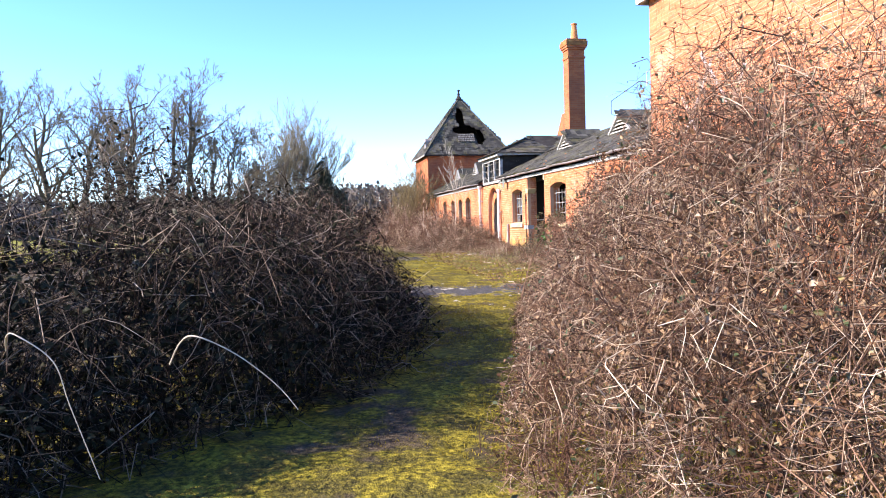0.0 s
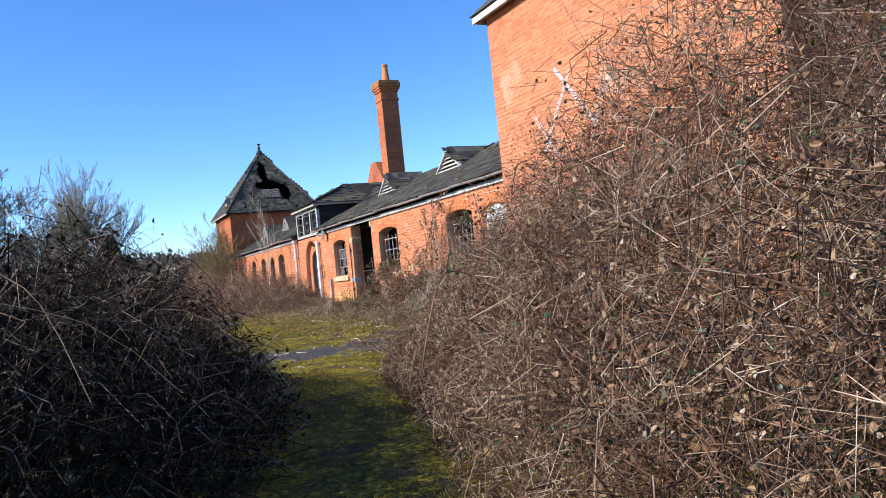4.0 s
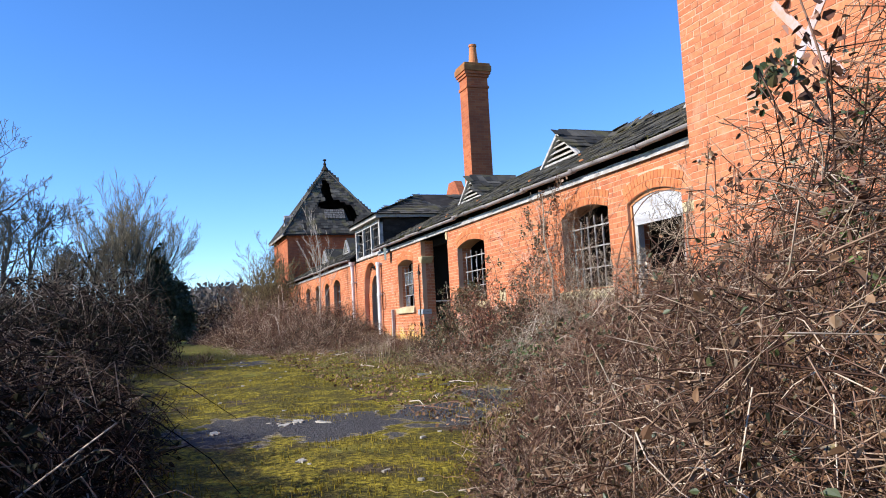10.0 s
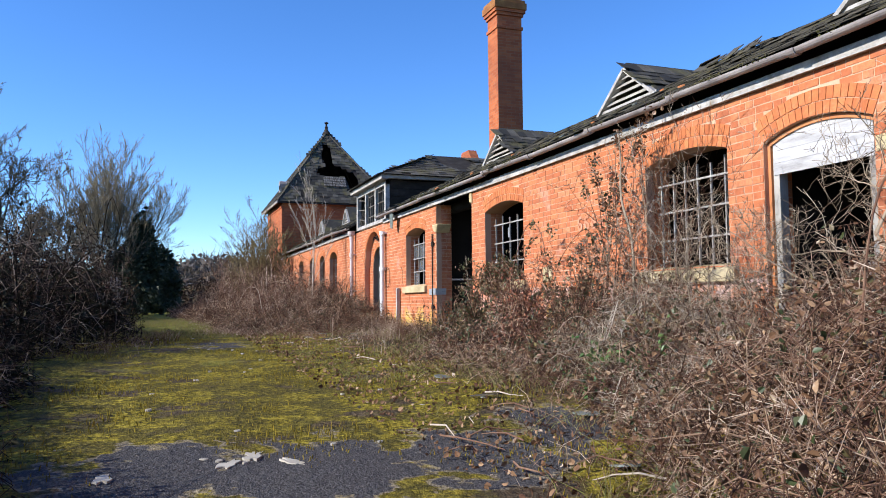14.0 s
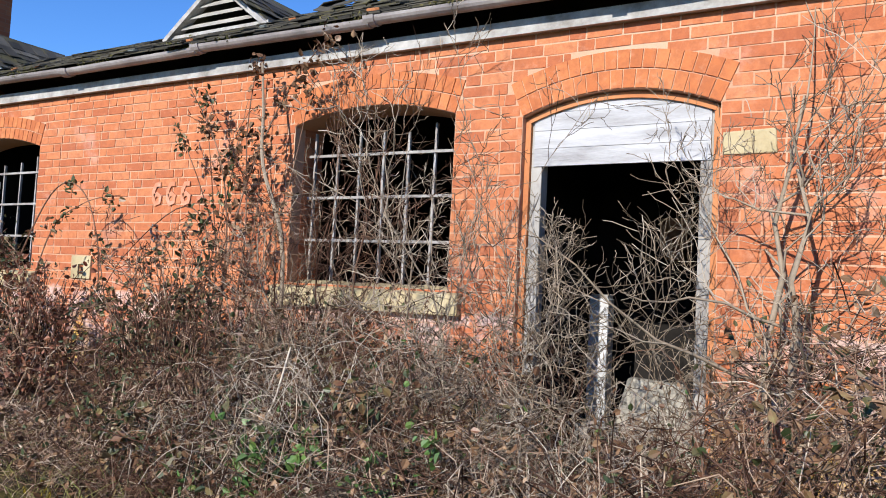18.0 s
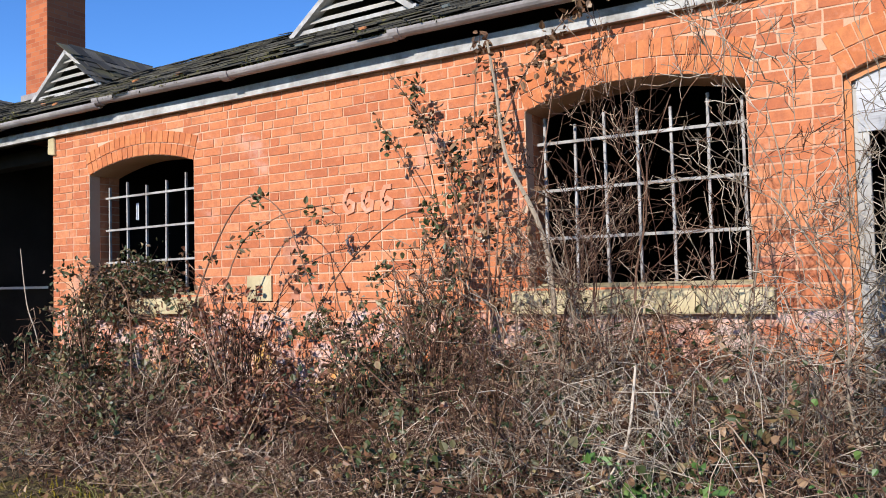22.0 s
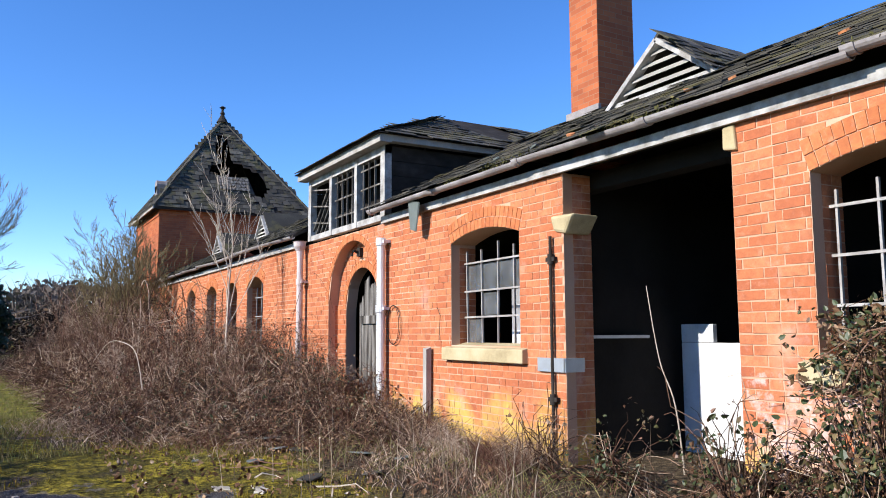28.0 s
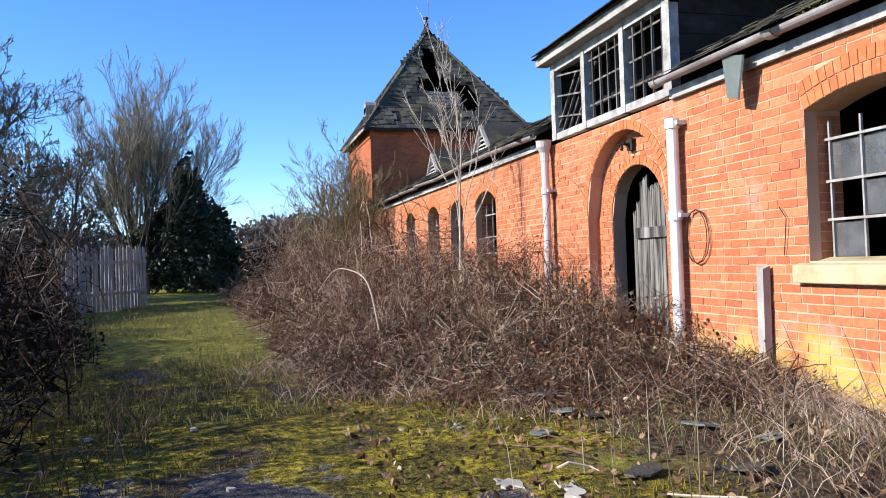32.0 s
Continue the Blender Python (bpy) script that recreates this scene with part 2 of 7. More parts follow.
M_OLD_WHITE = varied("weathered_white_paint", ((0.0, (0.10, 0.088, 0.076)), (0.35, (0.27, 0.255, 0.235)), (0.7, (0.44, 0.43, 0.41)), (1.0, (0.58, 0.57, 0.55))), 0.85, 0, 7.0, None, 45, 0.6, 0.006)
M_METAL = varied("galvanised_sheet", ((0.0, (0.30, 0.33, 0.35)), (1.0, (0.48, 0.52, 0.55))), 0.45, 0.4, 5, None, 50, 0.15)
M_TERRACOTTA = varied("terracotta", ((0.0, (0.34, 0.12, 0.05)), (0.5, (0.48, 0.19, 0.08)), (1.0, (0.55, 0.27, 0.13))), 0.85, 0, 4, None, 60, 0.3)
M_YELLOW_BRICK = varied("lichen_brick", ((0.0, (0.15, 0.055, 0.025)), (0.5, (0.27, 0.115, 0.045)), (1.0, (0.42, 0.24, 0.09))), 0.9, 0, 4, None, 60, 0.4)
M_CANE = varied("bramble_stem", ((0.0, (0.020, 0.011, 0.007)), (0.34, (0.070, 0.037, 0.025)), (0.58, (0.19, 0.108, 0.072)), (0.80, (0.36, 0.255, 0.175)), (1.0, (0.62, 0.52, 0.41))), 0.75, 0, 2.5, None, 30, 0.2, 0.002, "island", (1.5, 0.50, 0.62, (0.075, 0.036, 0.022)))
M_MOUND = varied("dry_bramble_stem", ((0.0, (0.05, 0.028, 0.020)), (0.3, (0.20, 0.125, 0.085)), (0.6, (0.38, 0.265, 0.19)), (1.0, (0.66, 0.55, 0.44))), 0.8, 0, 2.5, None, 30, 0.2, 0.002, "island", (0.9, 0.48, 0.60, (0.12, 0.055, 0.036)))
# Shaded copy of M_CANE: shade put in the colour, pale stems as glints.
M_CANE_SHADED = varied("shaded_bramble_stem", ((0.0, (0.005, 0.004, 0.003)), (0.5, (0.018, 0.011, 0.008)), (0.66, (0.070, 0.046, 0.033)), (0.84, (0.21, 0.155, 0.115)), (1.0, (0.46, 0.39, 0.32))), 0.9, 0, 2.5, None, 30, 0.2, 0.002, "island")
M_CANE_PALE = varied("bleached_stem", ((0.0, (0.30, 0.25, 0.19)), (0.5, (0.45, 0.38, 0.30)), (1.0, (0.56, 0.50, 0.42))), 0.75, 0, 3, None, 40, 0.2, 0.002, "island")
M_CANE_DRY = varied("weathered_dry_stem", ((0.0, (0.10, 0.075, 0.055)), (0.45, (0.31, 0.25, 0.185)), (1.0, (0.54, 0.47, 0.38))), 0.8, 0, 3, None, 40, 0.2, 0.002, "island")
M_LEAF = varied("bramble_leaf", ((0.0, (0.022, 0.036, 0.012)), (0.35, (0.048, 0.066, 0.021)), (0.55, (0.095, 0.080, 0.032)), (0.8, (0.17, 0.075, 0.042)), (1.0, (0.22, 0.20, 0.08))), 0.5, 0, 3, None, 40, 0.2, 0.002, "island")
M_LEAF_DEAD = varied("dead_leaf", ((0.0, (0.07, 0.036, 0.020)), (0.45, (0.17, 0.095, 0.052)), (0.85, (0.32, 0.21, 0.125)), (1.0, (0.55, 0.47, 0.38))), 0.8, 0, 3, None, 40, 0.2, 0.002, "island", (1.5, 0.52, 0.64, (0.085, 0.042, 0.026)))
M_LEAF_RED = varied("red_brown_leaf", ((0.0, (0.035, 0.022, 0.012)), (0.4, (0.12, 0.048, 0.026)), (0.75, (0.24, 0.085, 0.045)), (1.0, (0.16, 0.15, 0.06))), 0.6, 0, 3, None, 40, 0.2, 0.002, "island")
# Shaded copy of the bramble leaf; the few pale ones imitate glints.
M_LEAF_SHADED = varied("shaded_bramble_leaf", ((0.0, (0.008, 0.010, 0.006)), (0.6, (0.026, 0.023, 0.012)), (0.9, (0.05, 0.05, 0.03)), (1.0, (0.24, 0.215, 0.17))), 0.85, 0, 3, None, 40, 0.2, 0.002, "island")
M_LEAF_FRESH = varied("green_leaf", ((0.0, (0.03, 0.07, 0.014)), (0.5, (0.065, 0.135, 0.028)), (1.0, (0.14, 0.21, 0.05))), 0.5, 0, 3, None, 40, 0.2, 0.002, "island")
M_BARK = varied("winter_bark", ((0.0, (0.045, 0.038, 0.030)), (0.5, (0.11, 0.095, 0.075)), (1.0, (0.20, 0.175, 0.14))), 0.9, 0, 3, (1, 1, 0.3), 30, 0.5, 0.01)
M_TWIG = varied("winter_twig", ((0.0, (0.06, 0.050, 0.036)), (0.5, (0.13, 0.11, 0.08)), (1.0, (0.23, 0.19, 0.13))), 0.85, 0, 1, None, 30, 0.2, 0.002, "island")
M_TWIG_OLIVE = varied("olive_brown_twig", ((0.0, (0.07, 0.052, 0.026)), (0.5, (0.17, 0.13, 0.065)), (1.0, (0.31, 0.245, 0.135))), 0.85, 0, 1, None, 30, 0.2, 0.002, "island")
M_TWIG_GREY = varied("olive_grey_twig", ((0.0, (0.10, 0.085, 0.06)), (0.5, (0.21, 0.18, 0.125)), (1.0, (0.34, 0.29, 0.20))), 0.85, 0, 1, None, 30, 0.2, 0.002, "island")
M_TWIG_PALE = varied("pale_twig_stem", ((0.0, (0.05, 0.038, 0.026)), (0.35, (0.15, 0.115, 0.08)), (0.65, (0.33, 0.265, 0.195)), (1.0, (0.58, 0.50, 0.40))), 0.85, 0, 1, None, 30, 0.2, 0.002, "island")
M_EVERGREEN = varied("evergreen", ((0.0, (0.012, 0.020, 0.010)), (0.5, (0.025, 0.040, 0.018)), (1.0, (0.05, 0.065, 0.03))), 0.6, 0, 2, None, 30, 0.2, 0.004, "island")
M_WOODS = varied("far_wood", ((0.0, (0.07, 0.058, 0.052)), (0.5, (0.11, 0.092, 0.08)), (1.0, (0.16, 0.135, 0.115))), 0.95, 0, 0.3, None, 3, 0.2, 0.05, "island")
M_GRASS = varied("dry_grass", ((0.0, (0.12, 0.10, 0.04)), (0.4, (0.24, 0.20, 0.09)), (0.7, (0.17, 0.19, 0.05)), (1.0, (0.40, 0.33, 0.20))), 0.85, 0, 2, None, 30, 0.1, 0.002, "island")
M_MOSS_TUFT = varied("moss_tuft", ((0.0, (0.06, 0.043, 0.009)), (0.5, (0.17, 0.132, 0.017)), (1.0, (0.36, 0.285, 0.04))), 0.95, 0, 2, None, 60, 0.4, 0.004, "island")
M_MOSS_DULL = varied("dull_moss", ((0.0, (0.03, 0.03, 0.012)), (0.5, (0.09, 0.085, 0.03)), (1.0, (0.20, 0.17, 0.08))), 0.95, 0, 3, None, 60, 0.4, 0.004, "island")
M_BLUE_PAINT = varied("faded_spray_paint", ((0.0, (0.52, 0.18, 0.075)), (0.35, (0.46, 0.27, 0.20)), (0.6, (0.42, 0.36, 0.36)), (1.0, (0.42, 0.42, 0.47))), 0.8, 0, 3, None, 40, 0.1)
M_WHITE_SPRAY = varied("white_spray_paint", ((0.0, (0.50, 0.17, 0.08)), (0.55, (0.53, 0.24, 0.145)), (1.0, (0.66, 0.46, 0.37))), 0.8, 0, 5, None, 40, 0.1)


def ground_material():
    m, nt, b = material("mossy_ground", 0.95)
    moss = ramp(nt, world_noise(nt, 16, 8, None, 0.7), ((0.30, (0.022, 0.020, 0.008)), (0.43, (0.092, 0.076, 0.012)), (0.55, (0.30, 0.238, 0.027)), (0.71, (0.54, 0.44, 0.068))))
    dull = ramp(nt, world_noise(nt, 22, 8, None, 0.7), ((0.30, (0.018, 0.016, 0.008)), (0.48, (0.080, 0.068, 0.016)), (0.62, (0.20, 0.16, 0.03)), (0.8, (0.38, 0.31, 0.08))))
    soil = ramp(nt, world_noise(nt, 18, 8, None, 0.7), ((0.3, (0.025, 0.020, 0.014)), (0.52, (0.085, 0.062, 0.038)), (0.7, (0.20, 0.15, 0.095)), (0.85, (0.42, 0.35, 0.25))))
    tar = ramp(nt, world_noise(nt, 60, 6), ((0.35, (0.042, 0.040, 0.040)), (0.6, (0.100, 0.095, 0.094)), (0.75, (0.21, 0.20, 0.19))))
    grass = ramp(nt, world_noise(nt, 7, 8, None, 0.65), ((0.3, (0.08, 0.08, 0.016)), (0.5, (0.20, 0.185, 0.032)), (0.7, (0.38, 0.32, 0.08))))
    base = blend(nt, ramp(nt, world_noise(nt, 2.2, 8, None, 0.65), ((0.44, (0, 0, 0)), (0.53, (1, 1, 1)))), moss, dull)
    base = blend(nt, ramp(nt, world_noise(nt, 1.1, 7), ((0.56, (0, 0, 0)), (0.63, (1, 1, 1)))), base, soil)
    base = blend(nt, ramp(nt, world_noise(nt, 0.55, 7), ((0.62, (0, 0, 0)), (0.68, (1, 1, 1)))), base, grass)
    col = nt.nodes.new("ShaderNodeVertexColor")
    col.layer_name = "cover"
    sep = nt.nodes.new("ShaderNodeSeparateColor")
    nt.links.new(col.outputs[0], sep.inputs[0])
    edge = node(nt, "Math")
    edge.operation = "MULTIPLY_ADD"
    edge.inputs[1].default_value = 0.78
    nt.links.new(world_noise(nt, 2.6, 8), edge.inputs[0])
    nt.links.new(sep.outputs[0], edge.inputs[2])
    rim = ramp(nt, world_noise(nt, 24, 6), ((0.4, (0.15, 0.12, 0.08)), (0.7, (0.42, 0.36, 0.27))))
    base = blend(nt, ramp(nt, edge.outputs[0], ((0.630, (0, 0, 0)), (0.648, (0.75, 0.75, 0.75)))), base, rim)
    base = blend(nt, ramp(nt, edge.outputs[0], ((0.665, (0, 0, 0)), (0.680, (1, 1, 1)))), base, tar)
    e2 = node(nt, "Math")
    e2.operation = "MULTIPLY_ADD"
    e2.inputs[1].default_value = 0.6
    nt.links.new(world_noise(nt, 3.0, 6), e2.inputs[0])
    nt.links.new(sep.outputs[1], e2.inputs[2])
    base = blend(nt, ramp(nt, e2.outputs[0], ((0.6, (0, 0, 0)), (0.85, (1, 1, 1)))), base, soil)
    e3 = node(nt, "Math")
    e3.operation = "MULTIPLY_ADD"
    e3.inputs[1].default_value = 0.4
    nt.links.new(world_noise(nt, 2.0, 6), e3.inputs[0])
    nt.links.new(sep.outputs[2], e3.inputs[2])
    base = blend(nt, ramp(nt, e3.outputs[0], ((0.5, (0, 0, 0)), (0.75, (1, 1, 1)))), base, grass)
    nt.links.new(base, b.inputs["Base Color"])
    add = node(nt, "Math")
    add.operation = "MULTIPLY_ADD"
    add.inputs[1].default_value = 0.5
    nt.links.new(world_noise(nt, 70, 5), add.inputs[0])
    nt.links.new(world_noise(nt, 14, 6), add.inputs[2])
    bump(nt, b, add.outputs[0], 1.0, 0.055)
    return m


M_GROUND = ground_material()


def far_brick_material():
    m, nt, b = material("far_brick", 0.9)
    t = nt.nodes.new("ShaderNodeTexBrick")
    tc = nt.nodes.new("ShaderNodeTexCoord")
    mp = nt.nodes.new("ShaderNodeMapping")
    nt.links.new(tc.outputs["UV"], mp.inputs[0])
    nt.links.new(mp.outputs[0], t.inputs["Vector"])
    for key, value in (("Scale", 1.0), ("Mortar Size", 0.005), ("Brick Width", 0.23), ("Row Height", 0.0765), ("Bias", 0.0)):
        t.inputs[key].default_value = value
    t.inputs["Color1"].default_value, t.inputs["Color2"].default_value = (0.32, 0.086, 0.036, 1), (0.45, 0.138, 0.056, 1)
    t.inputs["Mortar"].default_value = (0.31, 0.16, 0.095, 1)
    colour = blend(nt, ramp(nt, world_noise(nt, 0.9, 6), ((0.45, (0, 0, 0)), (0.75, (0.75, 0.75, 0.75)))), t.outputs["Color"], (0.17, 0.062, 0.042))
    nt.links.new(colour, b.inputs["Base Color"])
    bump(nt, b, world_noise(nt, 50, 4), 0.3, 0.004)
    return m


M_FAR_BRICK = far_brick_material()

# ---- mesh tools ----


def raw_mesh(name, verts, quads, mats, flat=False):
    """A mesh from an (n, 3) array and an (m, 4) or (m, 3) array of corners."""
    verts, quads = np.asarray(verts, np.float32), np.asarray(quads, np.int32)
    me = bpy.data.meshes.new(name)
    k = quads.shape[1]
    me.vertices.add(len(verts))
    me.vertices.foreach_set("co", verts.ravel())
    me.loops.add(quads.size)
    me.loops.foreach_set("vertex_index", quads.ravel())
    me.polygons.add(len(quads))
    me.polygons.foreach_set("loop_start", np.arange(0, quads.size, k, dtype=np.int32))
    me.polygons.foreach_set("loop_total", np.full(len(quads), k, np.int32))
    me.update(calc_edges=True)
    if flat:
        me.shade_flat()
    me.materials.append(mats)
    return me


class Build:
    """Gathers boxes, prisms, tubes and faces into one mesh."""

    def __init__(self):
        self.v, self.f = [], []

    def poly(self, pts):
        n = len(self.v)
        self.v += [tuple(p) for p in pts]
        self.f.append(tuple(range(n, n + len(pts))))
        return self

    def hexa(self, p):
        """Eight corners: four below, four above, in the same turn."""
        n = len(self.v)
        self.v += [tuple(q) for q in p]
        self.f += [tuple(n + i for i in q) for q in ((3, 2, 1, 0), (4, 5, 6, 7), (0, 1, 5, 4), (1, 2, 6, 5), (2, 3, 7, 6), (3, 0, 4, 7))]
        return self

    def box(self, a, b, m=None):
        x0, y0, z0 = a
        x1, y1, z1 = b
        p = [(x0, y0, z0), (x1, y0, z0), (x1, y1, z0), (x0, y1, z0), (x0, y0, z1), (x1, y0, z1), (x1, y1, z1), (x0, y1, z1)]
        return self.hexa([m @ Vector(q) for q in p] if m else p)

    def bar(self, a, b, w, d=None, up=(0, 0, 1)):
        """A square bar from a to b, w wide and d deep."""
        a, b = Vector(a), Vector(b)
        ax = (b - a).normalized()
        side = ax.cross(Vector(up))
        if side.length < 1e-3:
            side = ax.cross(Vector((0, 1, 0)))
        side.normalize()
        top = side.cross(ax)
        s, t = side * w / 2, top * (d or w) / 2
        return self.hexa([a - s - t, a + s - t, a + s + t, a - s + t, b - s - t, b + s - t, b + s + t, b - s + t])

    def tube(self, pts, radii, sides=10, caps=True):
        pts = [Vector(p) for p in pts]
        if not isinstance(radii, (list, tuple)):
            radii = [radii] * len(pts)
        n0 = len(self.v)
        for i, p in enumerate(pts):
            ax = (pts[min(i + 1, len(pts) - 1)] - pts[max(i - 1, 0)]).normalized()
            s = ax.cross(Vector((0.13, 0.31, 0.94)))
            if s.length < 0.05:
                s = ax.cross(Vector((0, 1, 0)))
            s.normalize()
            t = ax.cross(s)
            for k in range(sides):
                a = 2 * math.pi * k / sides
                self.v.append(tuple(p + (s * math.cos(a) + t * math.sin(a)) * radii[i]))
        for i in range(len(pts) - 1):
            for k in range(sides):
                a, b = n0 + i * sides + k, n0 + i * sides + (k + 1) % sides
                self.f.append((a, b, b + sides, a + sides))
        if caps:
            self.f.append(tuple(n0 + k for k in range(sides))[::-1])
            self.f.append(tuple(n0 + (len(pts) - 1) * sides + k for k in range(sides)))
        return self

    def mesh(self, name, mat):
        me = bpy.data.meshes.new(name)
        me.from_pydata(self.v, [], self.f)
        bm = bmesh.new()
        bm.from_mesh(me)
        bmesh.ops.recalc_face_normals(bm, faces=bm.faces)
        bm.to_mesh(me)
        bm.free()
        me.materials.append(mat)
        return me


def part(name, build, mat, parent=None, label="", soft=0.0):
    """One mesh object, under a thing or a part."""
    ob = new(name, build.mesh(name, mat) if isinstance(build, Build) else build)
    if soft:
        mod = ob.modifiers.new("edge", "BEVEL")
        mod.width, mod.segments, mod.limit_method = soft, 2, "ANGLE"
    if parent:
        ob.parent = parent
    if label:
        ob["label"] = label
    return ob


def thing(name, label, category, at=(0, 0, 0), group="", kind=""):
    ob = new(name)
    ob.empty_display_size = 0.1
    ob.location = at
    return tagged(ob, label, category, group, kind)


def under(ob, parent):
    """Parents ob, built in world places, to a thing that stands elsewhere."""
    ob.parent = parent
    ob.matrix_parent_inverse = Matrix.Translation(parent.location).inverted()
    return ob


rng = np.random.default_rng(7)


def box_arrays(centre, half, jitter=0.0):
    """Vertices and quads of many upright boxes; centre and half are (n, 3)."""
    sign = np.array([(-1, -1, -1), (1, -1, -1), (1, 1, -1), (-1, 1, -1), (-1, -1, 1), (1, -1, 1), (1, 1, 1), (-1, 1, 1)], float)
    v = centre[:, None] + half[:, None] * sign[None]
    if jitter:
        v = v + rng.uniform(-jitter, jitter, v.shape)
    q = np.array([(3, 2, 1, 0), (4, 5, 6, 7), (0, 1, 5, 4), (1, 2, 6, 5), (2, 3, 7, 6), (3, 0, 4, 7)])
    f = (np.arange(len(v))[:, None, None] * 8 + q[None]).reshape(-1, 4)
    return v.reshape(-1, 3), f


def tube_arrays(paths, radii, sides=3):
    """Vertices and quads of many tubes; paths (n, k, 3), radii (n, k)."""
    n, k, _ = paths.shape
    ax = np.gradient(paths, axis=1)
    ax /= np.linalg.norm(ax, axis=2, keepdims=True) + 1e-9
    ref = np.array([0.31, 0.17, 0.93])
    s = np.cross(ax, ref)
    s /= np.linalg.norm(s, axis=2, keepdims=True) + 1e-6
    t = np.cross(ax, s)
    a = np.arange(sides) * 2 * np.pi / sides
    v = paths[:, :, None] + radii[:, :, None, None] * (s[:, :, None] * np.cos(a)[None, None, :, None] + t[:, :, None] * np.sin(a)[None, None, :, None])
    i = np.arange(n)[:, None, None] * k * sides + np.arange(k - 1)[None, :, None] * sides
    c = np.arange(sides)[None, None]
    d = (np.arange(sides) + 1)[None, None] % sides
    f = np.stack([i + c, i + d, i + d + sides, i + c + sides], -1).reshape(-1, 4)
    return v.reshape(-1, 3), f


def leaf_arrays(at, size, r):
    """Ovate leaves folded along the rib, two quads each."""
    n = len(at)
    d = r.normal(size=(n, 3))
    d /= np.linalg.norm(d, axis=1, keepdims=True)
    e = np.cross(d, r.normal(size=(n, 3)))
    e /= np.linalg.norm(e, axis=1, keepdims=True)
    up = np.cross(d, e)
    s, w = size[:, None], r.uniform(0.26, 0.42, (n, 1))
    curl = r.uniform(-0.25, 0.35, (n, 1))
    v = np.stack([at, at + s * (d * 0.28 + e * w + up * 0.16), at + s * (d * 0.72 + e * w * 0.8 + up * (0.14 + curl * 0.5)), at + s * (d * 1.1 + up * curl),
                  at + s * (d * 0.72 - e * w * 0.8 + up * (0.14 + curl * 0.5)), at + s * (d * 0.28 - e * w + up * 0.16)], 1)
    q = np.array([(0, 1, 2, 3), (0, 3, 4, 5)])
    f = (np.arange(n)[:, None, None] * 6 + q[None]).reshape(-1, 4)
    return v.reshape(-1, 3), f


def lerp_table(x, table):
    t = np.array(sorted(table))
    return np.interp(x, t[:, 0], t[:, 1])


GROUND_LINE = ((-400, 0.6), (-60, 0.55), (-30, 0.48), (-11, 0.33), (-5, 0.20), (2, -0.02), (8.5, -0.15), (60, -0.15), (400, -0.15))


def ground_z(x, y):
    """The lie of the land: it climbs gently along the front."""
    z = lerp_table(np.asarray(x, float), GROUND_LINE)
    near = np.clip((np.asarray(y, float) + 3.2) / 2.7, 0, 1)
    return z + lerp_table(np.asarray(x, float), ((-40, 0.1), (-12, 0.15), (-5, 0.18), (0, 0.32), (4.5, 0.32), (8, 0.0))) * near

# ---- ground ----


def ground():
    xs = np.unique(np.concatenate([np.arange(-45, 30, 0.25), np.linspace(-400, -45, 24), np.linspace(30, 400, 20)]))
    ys = np.unique(np.concatenate([np.arange(-14, 9, 0.25), np.linspace(-400, -14, 20), np.linspace(9, 400, 20)]))
    gx, gy = np.meshgrid(xs, ys, indexing="ij")
    gz = ground_z(gx, gy)
    fine = np.array([noise.noise((x * 0.9, y * 0.9, 0.3)) + 0.5 * noise.noise((x * 2.3, y * 2.3, 4.0)) if -45 < x < 30 and -14 < y < 9 else 0.0
                     for x, y in zip(gx.ravel(), gy.ravel())]).reshape(gx.shape)
    gz = gz + 0.035 * fine
    nx, ny = gx.shape
    i = (np.arange(nx - 1)[:, None] * ny + np.arange(ny - 1)[None]).ravel()
    quads = np.stack([i, i + ny, i + ny + 1, i + 1], 1)
    me = raw_mesh("ground", np.stack([gx.ravel(), gy.ravel(), gz.ravel()], 1), quads, M_GROUND)
    # cover: red bare tarmac, green bare soil, blue rough grass
    tar = np.zeros(gx.shape)
    for cx, cy, rx, ry in ((2.1, -5.5, 1.3, 1.0), (2.4, -4.4, 1.4, 1.0), (2.4, -3.3, 1.2, 0.9), (2.0, -2.3, 1.0, 0.7), (-13.6, -3.0, 1.3, 0.35), (-14.2, -5.4, 0.8, 0.3), (-8.65, -4.3, 1.3, 0.65), (-9.3, -5.1, 0.5, 0.3), (-8.4, -2.9, 0.4, 0.2), (7.3, -2.6, 1.0, 0.6)):
        tar = np.maximum(tar, np.exp(-(((gx - cx) / rx) ** 2 + ((gy - cy) / ry) ** 2) ** 0.9))
    soil = np.clip((gy + 2.6) / 1.2, 0, 1) + np.clip((-7.4 - gy) / 1.0, 0, 1) * np.clip((10.0 - gx) / 2.0, 0, 1) + np.clip((-10.6 - gy) / 1.5, 0, 1) * np.clip((gx - 8.0) / 2.0, 0, 1)
    grass = np.clip((-13 - gx) / 5, 0, 1) + np.clip((-14 - gy) / 3, 0, 1) + np.clip((gx - 24) / 3, 0, 1)
    cover = np.stack([tar * 0.46, np.clip(soil, 0, 1) * 0.7, np.clip(grass, 0, 1), np.ones(gx.shape)], -1).reshape(-1, 4)
    layer = me.color_attributes.new("cover", "FLOAT_COLOR", "POINT")
    layer.data.foreach_set("color", cover.astype(np.float32).ravel())
    for p in me.polygons:
        p.use_smooth = True
    return tagged(new("ground", me), "mossy old tarmac yard with bare soil and rough grass", "ground", kind="structure")


ground()

